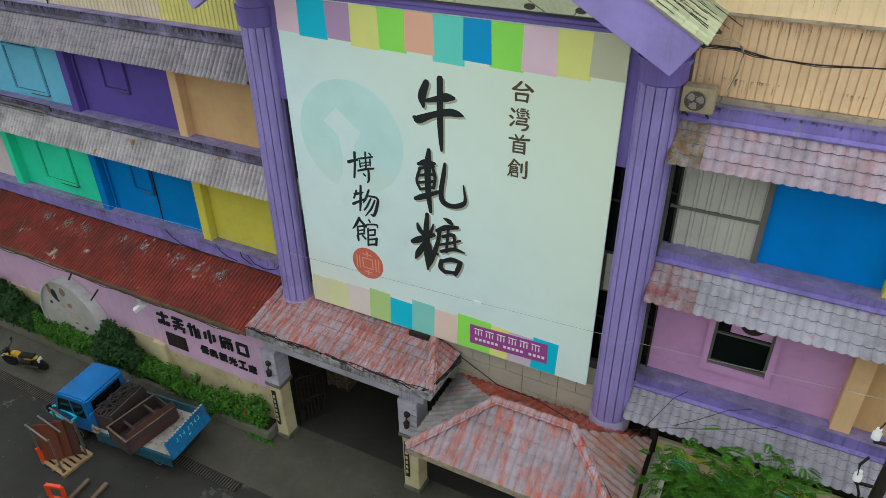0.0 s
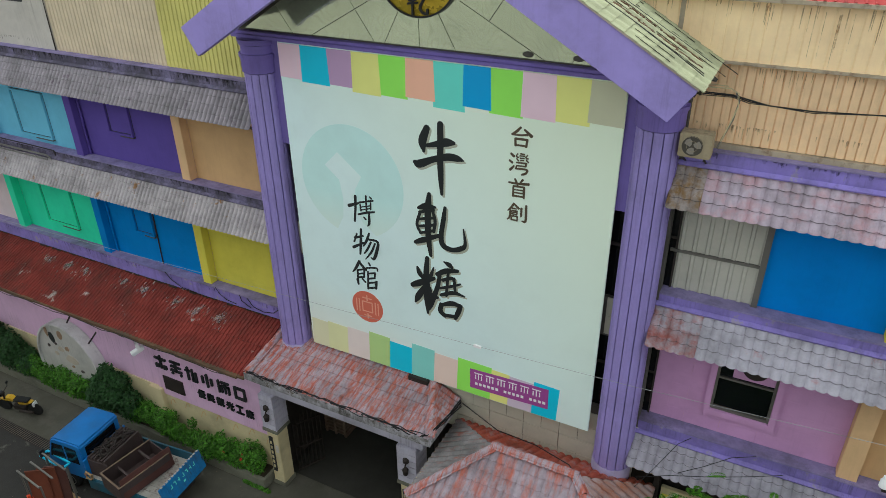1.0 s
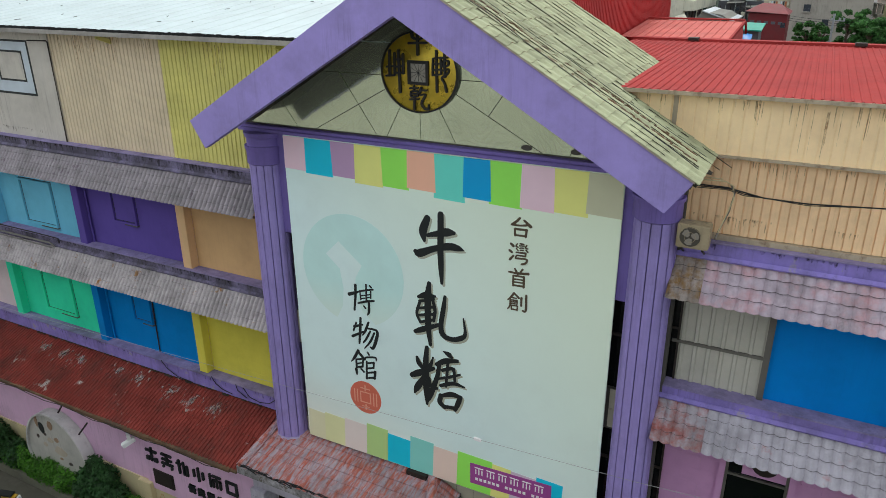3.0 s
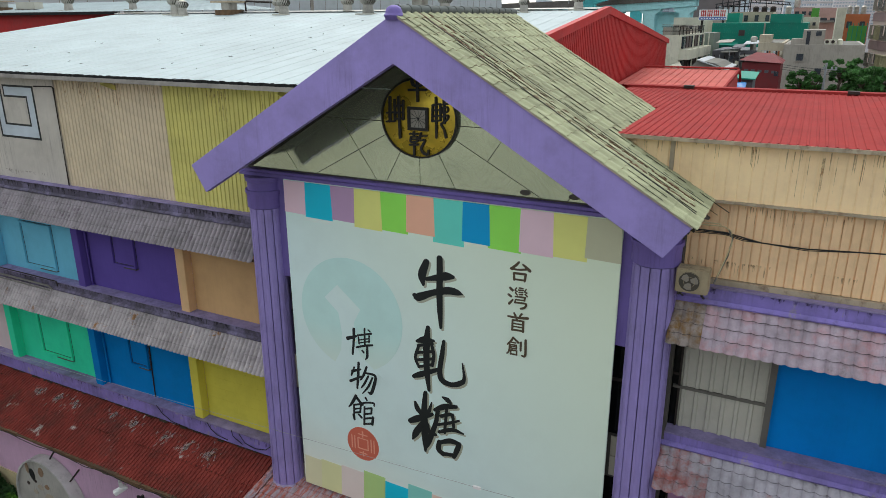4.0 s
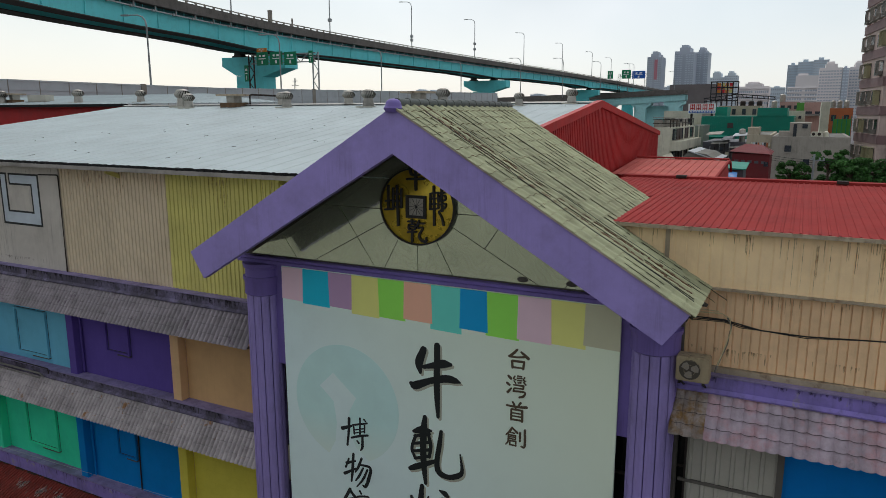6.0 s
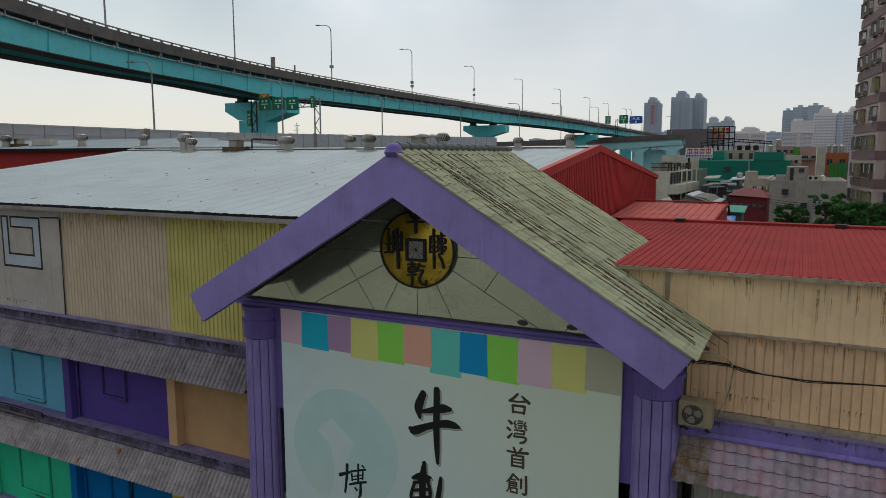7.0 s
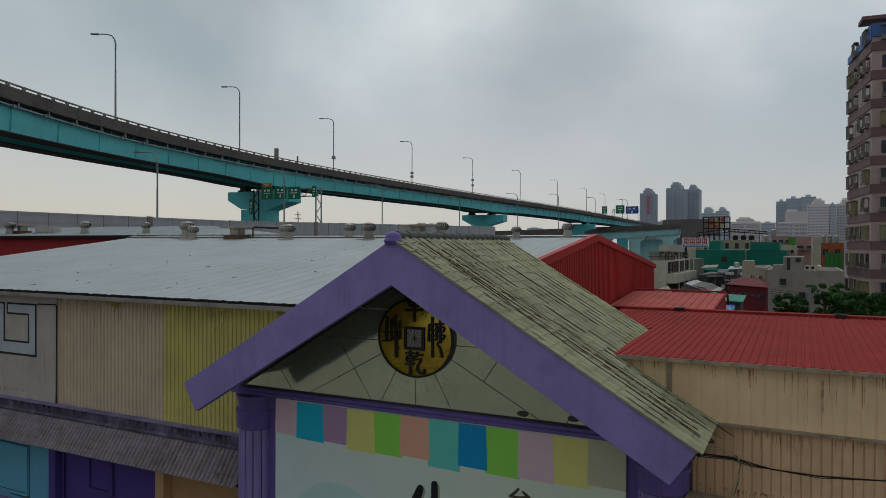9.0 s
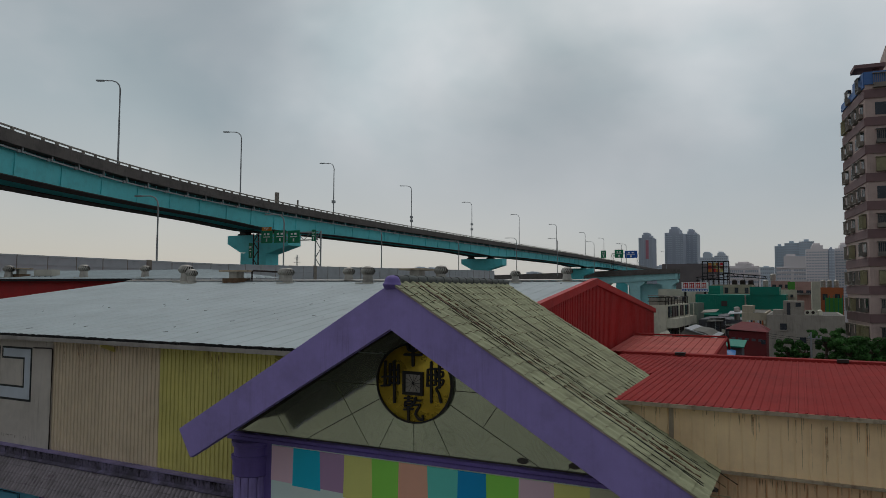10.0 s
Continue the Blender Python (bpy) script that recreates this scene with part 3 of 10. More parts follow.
RED_VERGE = paint("bright_red_flashing", lin(184, 40, 38), 0.6, vary=0.1, dirt=0.2)
STAIN_BROWN = paint("brown_mould", lin(118, 92, 62), 0.9, vary=0.3, blotch=5.0, bump=0)
STAIN_DARK = paint("black_mould", lin(74, 66, 72), 0.9, vary=0.3, blotch=5.0, bump=0)
STAIN_WARM = paint("pale_rust_run", lin(178, 140, 98), 0.9, vary=0.2, blotch=5.0, bump=0)
RED_DARK = paint("dark_red_cladding", lin(112, 34, 38), 0.7, vary=0.12, dirt=0.3, blotch=0.4)
GREEN_SHEET = paint("green_metal_sheet", lin(0, 128, 108), 0.6, vary=0.1, dirt=0.2, blotch=0.3)
LIME_SHEET = paint("lime_net", lin(76, 142, 56), 0.7, vary=0.1)
DARK_BUILD = paint("dark_grey_cladding", lin(84, 84, 90), 0.6, vary=0.12, blotch=0.2, grain=3)
BRICK_FAR = paint("orange_brick_far", lin(168, 100, 64), 0.8, vary=0.15, blotch=0.4, grain=6)
ROOF_GREY = paint("grey_roof_felt", lin(120, 118, 112), 0.9, vary=0.2, dirt=0.4, blotch=0.2, grain=4)
# window colour paled with haze like the towers
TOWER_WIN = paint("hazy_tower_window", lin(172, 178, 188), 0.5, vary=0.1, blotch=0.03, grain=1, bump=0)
WIN_FAR = paint("far_window_glass", lin(52, 58, 66), 0.25, vary=0.3, blotch=0.3, grain=2, bump=0)


def wavy(m, scale, strength):
    """Slow ripples in a polished sheet."""
    nt = m.node_tree
    n = nt.nodes.new("ShaderNodeTexNoise")
    n.inputs["Scale"].default_value = scale
    n.inputs["Detail"].default_value = 2.0
    g = nt.nodes.new("ShaderNodeNewGeometry")
    nt.links.new(g.outputs["Position"], n.inputs["Vector"])
    b = nt.nodes.new("ShaderNodeBump")
    b.inputs["Strength"].default_value = strength
    b.inputs["Distance"].default_value = 0.05
    nt.links.new(n.outputs["Fac"], b.inputs["Height"])
    nt.links.new(b.outputs["Normal"], nt.nodes["Principled BSDF"].inputs["Normal"])


wavy(GABLE_PANEL, 1.6, 0.12)
LIP_SHADE = paint("dark_lip_shade", lin(74, 66, 68), 0.9, vary=0.3, bump=0)
SEAM = paint("dark_seam", lin(58, 58, 62), 0.9, vary=0.3, bump=0)


def tinted(m, axis, lo, hi, colour):
    """A print that fades into a second colour along one direction."""
    nt = m.node_tree
    bsdf = nt.nodes["Principled BSDF"]
    src = bsdf.inputs["Base Color"].links[0].from_socket
    g = nt.nodes.new("ShaderNodeNewGeometry")
    d = nt.nodes.new("ShaderNodeVectorMath")
    d.operation = "DOT_PRODUCT"
    d.inputs[1].default_value = axis
    nt.links.new(g.outputs["Position"], d.inputs[0])
    r = nt.nodes.new("ShaderNodeMapRange")
    r.inputs["From Min"].default_value = lo
    r.inputs["From Max"].default_value = hi
    nt.links.new(d.outputs["Value"], r.inputs["Value"])
    x = nt.nodes.new("ShaderNodeMix")
    x.data_type = "RGBA"
    nt.links.new(r.outputs["Result"], x.inputs["Factor"])
    nt.links.new(src, x.inputs[6])
    x.inputs[7].default_value = colour
    nt.links.new(x.outputs[2], bsdf.inputs["Base Color"])


tinted(BOARD_WHITE, (0.7, 0, 0.7), 0.8, 6.6, lin(232, 243, 216))
tinted(BOARD_WHITE, (-0.3, 0, -1), -4.4, -1.6, lin(238, 236, 222))
tinted(PALE_TEAL, (0, 0, -1), -10.3, -9.2, lin(222, 239, 229))


def reflection_lines(m, scale, colour):
    """Contour-like lines put into the base colour, standing for warped reflections."""
    nt = m.node_tree
    bsdf = nt.nodes["Principled BSDF"]
    src = bsdf.inputs["Base Color"].links[0].from_socket
    g = nt.nodes.new("ShaderNodeNewGeometry")
    n = nt.nodes.new("ShaderNodeTexNoise")
    n.inputs["Scale"].default_value = scale
    n.inputs["Detail"].default_value = 1.5
    nt.links.new(g.outputs["Position"], n.inputs["Vector"])
    k = nt.nodes.new("ShaderNodeMath")
    k.operation = "MULTIPLY"
    k.inputs[1].default_value = 22.0
    nt.links.new(n.outputs["Fac"], k.inputs[0])
    f = nt.nodes.new("ShaderNodeMath")
    f.operation = "PINGPONG"
    f.inputs[1].default_value = 0.5
    nt.links.new(k.outputs[0], f.inputs[0])
    r = nt.nodes.new("ShaderNodeMapRange")
    r.inputs["From Min"].default_value = 0.0
    r.inputs["From Max"].default_value = 0.16
    r.inputs["To Min"].default_value = 0.2
    r.inputs["To Max"].default_value = 0.0
    nt.links.new(f.outputs[0], r.inputs["Value"])
    x = nt.nodes.new("ShaderNodeMix")
    x.data_type = "RGBA"
    nt.links.new(r.outputs["Result"], x.inputs["Factor"])
    nt.links.new(src, x.inputs[6])
    x.inputs[7].default_value = colour
    nt.links.new(x.outputs[2], bsdf.inputs["Base Color"])


reflection_lines(GABLE_PANEL, 0.9, lin(126, 132, 104))
wavy(GOLD, 2.0, 0.4)


def thin_film(m, lo, hi):
    """A stain that lets the paint under it show through, unevenly."""
    nt = m.node_tree
    n = nt.nodes.new("ShaderNodeTexNoise")
    n.inputs["Scale"].default_value = 9.0
    n.inputs["Detail"].default_value = 4.0
    g = nt.nodes.new("ShaderNodeNewGeometry")
    nt.links.new(g.outputs["Position"], n.inputs["Vector"])
    r = nt.nodes.new("ShaderNodeMapRange")
    r.inputs["From Min"].default_value = 0.35
    r.inputs["From Max"].default_value = 0.65
    r.inputs["To Min"].default_value = lo
    r.inputs["To Max"].default_value = hi
    nt.links.new(n.outputs["Fac"], r.inputs["Value"])
    nt.links.new(r.outputs["Result"], nt.nodes["Principled BSDF"].inputs["Alpha"])


for m in (STAIN_BROWN, STAIN_DARK, STAIN_WARM, SPLASH):
    thin_film(m, 0.08, 0.55)

DECK_DARK = paint("shade_dark_boarding", lin(58, 50, 62), 0.8, vary=0.2, dirt=0.5)
GRATE = paint("rusty_grate_bar", lin(92, 82, 72), 0.85, vary=0.25, dirt=0.6, bump=0.3)
BOARD_RUST = paint("orange_brown_board", lin(112, 58, 40), 0.7, vary=0.2, dirt=0.35, bump=0.2)
TAIL_BLUE = paint("dirty_tailgate_blue", lin(24, 118, 176), 0.5, vary=0.2, dirt=0.6, streaks=0.5, blotch=2.0, bump=0.05)
PURPLE_BARGE = paint("stained_bargeboard_purple", lin(152, 136, 200), 0.6, vary=0.08, dirt=0.3, streaks=0.14, blotch=1.6)
APRON = paint("old_concrete_apron", lin(80, 77, 67), 0.85, vary=0.25, dirt=0.6, blotch=0.7, grain=50, bump=0.4, patch=0.15, patch_colour=lin(104, 100, 88), patch_scale=0.9, patch_soft=0.05, spec=0.25)
GATE_RED = paint("bare_orange_red_tile", lin(176, 80, 58), 0.75, vary=0.25, dirt=0.75, blotch=2.0, patch=0.2, patch_colour=lin(160, 140, 142), patch_scale=2.0, patch_soft=0.06, bump=0.4)

# ---- ground ----
bm = shape()
box(bm, -1500, 1500, -600, 2500, -0.5, 0.0)
tagged(part("ground", bm, ASPHALT), "worn dark grey asphalt street and yards", "ground", kind="structure")

# added unseen block behind the camera: shades the low front, shows in the panels
unseen_street_block = thing("unseen_street_block", (-10, -12, 0), "unseen added block that shades the street side", "wall", kind="structure")
bm = shape()
box(bm, -75, 45, -26, -9, 0, 14.8)
part("wall_body", bm, STREET_PALE, unseen_street_block)

# ---- main building: walls ----
XL, XR = -33.3, 6.0            # ends of the long front
XC0, XC1 = -12.5, -1.75        # the sign bay
wall_left = thing("wall_left", (-22, 14, 0), "long three-storey factory front with painted panels", "wall", kind="structure")
bm = shape()
box(bm, XL, XC0, 13.9, 14.2, 0, 16.0)
part("wall_body", bm, PINK_WALL, wall_left)
wall_right = thing("wall_right", (2, 14, 0), "factory front beside the sign bay with painted panels", "wall", kind="structure")
bm = shape()
box(bm, XC1, XR, 13.9, 14.2, 4.4, 15.4)
box(bm, XC1, -1.1, 13.9, 14.2, 0, 4.4)
part("wall_body", bm, PANEL["tan"], wall_right)


def panel(parent, x0, x1, z0, z1, mat, label=""):
    bm = shape()
    box(bm, x0, x1, 13.86, 13.9, z0, z1)
    return part("painted_panel", bm, mat, parent, label)


def pilaster(parent, x0, x1, z0, z1, mat):
    bm = shape()
    box(bm, x0, x1, 13.58, 13.862, z0, z1)
    return part("pilaster", bm, mat, parent, bevel=0.008)


def blind_window(parent, x0, x1, z0, z1, mat):
    """A bricked-up window: a raised frame round a painted field, with a thin sill."""
    bm = shape()
    t = 0.06
    box(bm, x0, x0 + t, 13.78, 13.862, z0, z1)
    box(bm, x1 - t, x1, 13.78, 13.862, z0, z1)
    box(bm, x0 + t, x1 - t, 13.78, 13.862, z0, z0 + t)
    box(bm, x0 + t, x1 - t, 13.78, 13.862, z1 - t, z1)
    fr = part("window_frame", bm, mat, parent)
    bm = shape()
    box(bm, x0 + t, x1 - t, 13.845, 13.861, z0 + t, z1 - t)
    part("field", bm, mat, fr)
    bm = shape()
    for g, y in ((t, 13.842), (-0.02, 13.857)):
        for a, b, c, d in ((x0 + g, x0 + g + 0.02, z0 + g, z1 - g), (x1 - g - 0.02, x1 - g, z0 + g, z1 - g), (x0 + g + 0.02, x1 - g - 0.02, z0 + g, z0 + g + 0.02), (x0 + g + 0.02, x1 - g - 0.02, z1 - g - 0.02, z1 - g)):
            box(bm, a, b, y, y + 0.003, c, d)
    part("seam", bm, SEAM, fr, "dark seam round the frame")


R_TOP, R_MID = (9.36, 12.4), (5.76, 9.1)
panel(wall_left, -33.3, -25.0, *R_TOP, PANEL["pink"])
panel(wall_left, -24.66, -20.42, *R_TOP, PANEL["sky"], "light blue painted panel")
panel(wall_left, -20.1, -15.8, *R_TOP, PANEL["violet"], "violet painted panel")
panel(wall_left, -15.47, -12.5, *R_TOP, PANEL["tan"], "tan painted panel")
panel(wall_left, -33.3, -25.0, *R_MID, PANEL["pinkwhite"], "pinkish white painted panel")
panel(wall_left, -24.66, -20.42, *R_MID, PANEL["green"], "mint green painted panel")
panel(wall_left, -20.1, -15.8, *R_MID, PANEL["blue"], "blue painted panel")

for z, mats in ((R_TOP, ("sky", "violet", "orange")), (R_MID, ("green", "blue", "yellow"))):
    for (x0, x1), k in zip(((-25.0, -24.66), (-20.42, -20.1), (-15.8, -15.47)), mats):
        pilaster(wall_left, x0, x1, *z, PANEL[k])
blind_window(wall_left, -23.45, -21.8, 9.57, 11.15, PANEL["sky"])
blind_window(wall_left, -18.88, -17.82, 10.28, 11.9, PANEL["violet"])
blind_window(wall_left, -23.47, -21.83, 6.2, 8.1, PANEL["green"])
blind_window(wall_left, -18.8, -17.92, 6.8, 8.1, PANEL["blue"])

bm = shape()
tube(bm, [(-17.8, 13.83, 8.3), (-17.82, 13.83, 7.2), (-17.85, 13.83, 5.8)], 0.022)
tube(bm, [(-18.9, 13.75, 8.2), (-18.6, 13.74, 7.98), (-18.2, 13.75, 7.9), (-17.8, 13.8, 7.98)], 0.014)
part("pipe", bm, IRON, wall_left, "thin dark pipe down the wall")
bm = shape()
tube(bm, [(-20.02, 13.79, 12.0), (-20.02, 13.79, 9.4)], 0.03)
part("pipe", bm, PANEL["violet"], wall_left)
bm = shape()
tube(bm, [(-19.98, 13.79, 8.4), (-19.98, 13.79, 5.8)], 0.03)
part("pipe", bm, PANEL["blue"], wall_left)
bm = shape()
tube(bm, [(-26, 13.4, 9.2), (-22.2, 13.35, 9.22), (-21.7, 13.35, 9.22), (-21.6, 13.4, 9.1)], 0.03)
tube(bm, [(-26, 13.3, 9.12), (-21.6, 13.28, 9.1)], 0.02)
part("conduit", bm, ALU, wall_left, "grey conduits on the ledge")

# right front panels, block walls
bm = shape()
sheet(bm, (-1.72, 13.86, 12.4), (1.84, 0, 0), (0, 0, -3.05), (0, -1, 0), 0.25, 0.035)
part("corrugated_shutter", bm, GREY_SHEET, wall_right, "grey corrugated metal infill")
bm = shape()
bar(bm, (-1.72, 13.82, 10.3), (0.12, 13.82, 10.3), 0.05, 0.06)
part("rail", bm, ALU, wall_right)
bm = shape()
box(bm, 0.06, 0.18, 13.76, 13.86, 9.36, 12.4)
part("window_frame", bm, ALU, wall_right)
panel(wall_right, 0.18, 2.5, *R_TOP, PANEL["bright_blue"], "bright blue smooth panel")
pilaster(wall_right, 2.5, 2.9, *R_TOP, PANEL["yellow"])
panel(wall_right, 2.9, 6.0, *R_TOP, PANEL["tan"])
# pink panel with a real window opening showing dark glass
def block_wall(parent, x0, x1, z0, z1, mat, hole=None, bw=0.8, bh=0.36):
    """A painted wall of large blocks with open joints, each a piece of its own."""
    r, z = 0, z0
    while z < z1 - 0.02:
        zt = min(z + bh, z1)
        x = x0 - (bw / 2 if r % 2 else 0)
        while x < x1 - 0.02:
            a, b = max(x, x0), min(x + bw, x1)
            spans = [(a, b)]
            if hole and zt > hole[2] and z < hole[3] - 0.01:
                spans = [(s, e) for s, e in ((a, min(b, hole[0])), (max(a, hole[1]), b)) if e - s > 0.02]
            for s, e in spans:
                if e - s < 0.03:
                    continue
                bm = shape()
                box(bm, s + 0.0015, e - 0.0015, 13.86, 13.9, z + 0.0015, zt - 0.0015)
                part("block", bm, mat, parent)
            x += bw
        z += bh
        r += 1


block_wall(wall_right, -1.6, 2.5, 5.76, 9.1, PANEL["pink"], (-0.3, 1.0, 6.49, 9.2))
for z0, z1 in (R_TOP, R_MID):
    bm = shape()
    box(bm, -1.76, -1.6, 13.845, 13.862, z0, z1)
    dark = part("narrow_pane", bm, GLASS_DARK, wall_right, "narrow dark window beside the column")
    bm = shape()
    box(bm, -1.62, -1.58, 13.8, 13.86, z0, z1)
    box(bm, -1.76, -1.62, 13.81, 13.845, z0 + 1.2, z0 + 1.25)
    part("frame", bm, IRON, dark)
block_wall(wall_left, -15.47, -12.5, 5.76, 9.1, PANEL["yellow"])
pilaster(wall_right, 2.5, 2.9, *R_MID, PANEL["orange"])
panel(wall_right, 2.9, 6.0, *R_MID, PANEL["tan"])
win = thing("window_1", (0.35, 13.8, 6.45), "dark window with pink frame and round exhaust hole", "window", kind="structure")
bm = shape()
for x0, x1, z0, z1 in ((-0.42, -0.28, 6.31, 8.3), (0.98, 1.12, 6.31, 8.3), (-0.28, 0.98, 6.31, 6.47)):
    box(bm, x0, x1, 13.74, 13.87, z0, z1)
part("window_surround", bm, PANEL["pink"], win, bevel=0.01)
bm = shape()
for x0, x1, z0, z1 in ((-0.28, -0.22, 6.47, 8.3), (0.92, 0.98, 6.47, 8.3), (-0.22, 0.92, 6.47, 6.55), (-0.22, 0.92, 7.36, 7.41)):
    box(bm, x0, x1, 13.8, 13.86, z0, z1)
part("window_frame", bm, ALU, win)
bm = shape()
box(bm, -0.22, 0.92, 13.868, 13.88, 6.55, 8.3)
part("pane", bm, GLASS_DARK, win)
bm = shape()
box(bm, 0.05, 0.92, 13.835, 13.862, 7.45, 8.3)
plate = part("cover_plate", bm, PANEL["pink"], win, "pink plate with exhaust opening")
bm = shape()
lathe(bm, 0.48, 7.8, [(0.27, 13.80), (0.27, 13.834)], 24, "y")
part("exhaust_ring", bm, IRON, plate)


# ---- ledges and tiled awnings ----
def ledge(parent, x0, x1, z0, z1, mat=None):
    bm = shape()
    box(bm, x0, x1, 13.5, 13.858, z0, z1 - 0.03)
    lg = part("ledge", bm, mat or PURPLE_OLD, parent, "weathered purple ledge band")
    bm = shape()
    box(bm, x0, x1, 13.47, 13.858, z1 - 0.03, z1)
    part("ledge_top", bm, LEDGE_TOP, lg, "stained concrete coping")


def lip_shade(bm, o, u, v, normal, pitch, depth, rows, wide=0.016, lift=0.004):
    """Scalloped ribbons that colour the shade under each course lip of a tile-profiled sheet."""
    o, u, v, normal = Vector(o), Vector(u), Vector(v), Vector(normal).normalized()
    count = max(1, round(u.length / pitch))
    way = v.normalized()
    for j in range(1, rows):
        prev = None
        for i in range(count * 8 + 1):
            h = ROLL[i % 8]
            p = o + u * (i / 8 / count) + v * (j / rows) + way * 0.035 * h + normal * (h * depth + lift)
            pair = (bm.verts.new(p), bm.verts.new(p + way * wide - normal * 0.002))
            if prev:
                bm.faces.new((prev[0], pair[0], pair[1], prev[1]))
            prev = pair


def awning(name_label, x0, x1, z_top, z_eave, mat, group, pitch=0.155, end=None, rows=3, gap=0.008, relief=0.24):
    """A narrow tile-profiled metal awning on brackets."""
    a = thing("tiled_awning", ((x0 + x1) / 2, 13.4, z_eave), name_label, "awning", group)
    v = Vector((0, -0.56, z_eave - z_top))
    n = Vector((0, -(z_top - z_eave), 0.56))
    pieces_ = [(x0, x1, mat, "")]
    if end:
        xs = x0 + round(end[0] / pitch) * pitch
        pieces_ = [(x0, xs, end[1], "stained end sheet"), (xs, x1, mat, "")]
    for xa, xb, m, lb in pieces_:
        bm = shape()
        sheet(bm, (xa, 13.52, z_top), (xb - xa, 0, 0), v, n, pitch, pitch * relief, "wave", rows=rows, step=0.018)
        sh = part("tile_sheet", bm, m, a, lb, smooth=True)
        # shade under the lips, drawn as thin dark ribbons
        bm = shape()
        lip_shade(bm, (xa, 13.52, z_top), (xb - xa, 0, 0), v, n, pitch, pitch * relief, rows, gap)
        part("course_joints", bm, LIP_SHADE, sh, "dark lines drawn as shade under the course lips", kind="stuff")
    bm = shape()
    slab(bm, [(x0, 13.496, z_top + 0.05), (x0, 13.47, z_top + 0.06), (x0, 13.40, z_top + 0.0), (x0, 13.41, z_top - 0.03), (x0, 13.496, z_top + 0.02)], (x1 - x0, 0, 0))
    part("top_flashing", bm, LEDGE_SOOT if x1 < -5 else PURPLE_OLD, a, "stained sheet over the joint")
    bm = shape()
    box(bm, x0 + 0.05, x1, 13.1, 13.13, z_eave - 0.05, z_eave + 0.02)
    part("batten", bm, EAVE_WOOD, a, "rotten timber batten")
    x = x0 + 0.4
    while x < x1:
        bm = shape()
        bar(bm, (x, 13.05, z_eave - 0.03), (x, 13.6, z_eave - 0.03), 0.04, 0.05)
        bar(bm, (x, 13.5, z_eave - 0.03), (x, 13.5, z_top - 0.1), 0.04, 0.05)
        part("bracket", bm, IRON, a)
        x += 2.2
    return a


ledge(wall_left, XL, XC0, 12.36, 12.72, LEDGE_SOOT)
ledge(wall_left, XL, XC0, 9.06, 9.38, LEDGE_SOOT)
ledge(wall_left, XL, XC0, 5.3, 5.78)
ledge(wall_right, XC1, XR, 12.36, 12.72)
ledge(wall_right, XC1, XR, 9.06, 9.38)
ledge(wall_right, XC1, XR, 5.4, 5.78)
awning("weathered grey tile-profile metal awning along the ledge", XL, -12.3, 12.42, 11.64, AWNING_GREY, "awnings on the front", 0.15, rows=4, gap=0.004, relief=0.4)
awning("weathered pale grey tile-profile awning, rust-stained", XL, -12.22, 9.12, 8.34, AWNING_DIRTY, "awnings on the front", 0.15, rows=4, gap=0.003, relief=0.4)
awning("faded pink tile-profile metal awning with rust", -1.85, XR, 12.4, 11.64, AWNING_PINK, "awnings on the front", 0.21, (0.7, AWNING_RUST), 4)
awning("pale grey tile-profile awning with peeling red end", -1.82, XR, 9.12, 8.32, AWNING_PALE, "awnings on the front", 0.21, (1.0, AWNING_PEEL), 4)
awning("dirty lilac grey tile-profile awning over the shop", -1.82, XR, 5.42, 4.72, AWNING_LILAC, "awnings on the front", 0.21, rows=4)

# ---- upper metal walls and roofs ----
bm = shape()
sheet(bm, (-20.2, 13.74, 16.1), (4.55, 0, 0), (0, 0, -3.4), (0, -1, 0), 0.15, 0.03)
part("cream_sheet_wall", bm, CREAM_SHEET, wall_left, "cream corrugated metal cladding")
bm = shape()
sheet(bm, (-15.65, 13.74, 16.1), (8.65, 0, 0), (0, 0, -3.4), (0, -1, 0), 0.15, 0.03)
part("yellow_sheet_wall", bm, YELLOW_SHEET, wall_left, "yellow corrugated metal cladding")
bm = shape()
box(bm, XL, -20.2, 13.7, 13.78, 12.72, 16.1)
flat = part("white_sheet_wall", bm, WHITE_SHEET, wall_left, "off-white flat cladding with painted outline")
bm = shape()
for a, b, c, d in ((-23.1, -23.03, 14.12, 15.66), (-23.1, -22.72, 15.66, 15.72), (-22.79, -22.72, 14.46, 15.66), (-22.72, -21.46, 14.46, 14.52), (-21.52, -21.46, 14.52, 15.34),
                   (-22.62, -21.46, 15.34, 15.40), (-22.62, -22.56, 15.40, 15.66), (-22.62, -21.10, 15.66, 15.72), (-21.17, -21.10, 14.12, 15.66), (-23.1, -21.10, 14.05, 14.12)):
    box(bm, a - 0.08, b - 0.08, 13.692, 13.7, c, d)
part("painted_outline", bm, INK, flat, "black painted open scroll outline")
bm = shape()
for a, b, c, d in ((-23.03, -21.17, 14.12, 14.46), (-22.56, -21.17, 15.40, 15.66), (-23.03, -22.79, 14.46, 15.66), (-21.46, -21.17, 14.46, 15.40)):
    box(bm, a - 0.08, b - 0.08, 13.695, 13.7, c, d)
part("painted_band", bm, PALE_BLUE, flat, "pale blue painted band")
er = random.Random(8)
bm = shape()
x = XL
while x < -10.2:
    w = er.uniform(0.02, 0.1)
    box(bm, x, x + w, 13.24, 13.28 + er.uniform(0.0, 0.09), 16.1, 16.165 + er.uniform(0.0, 0.02))
    x += w + er.uniform(0.0, 0.03)
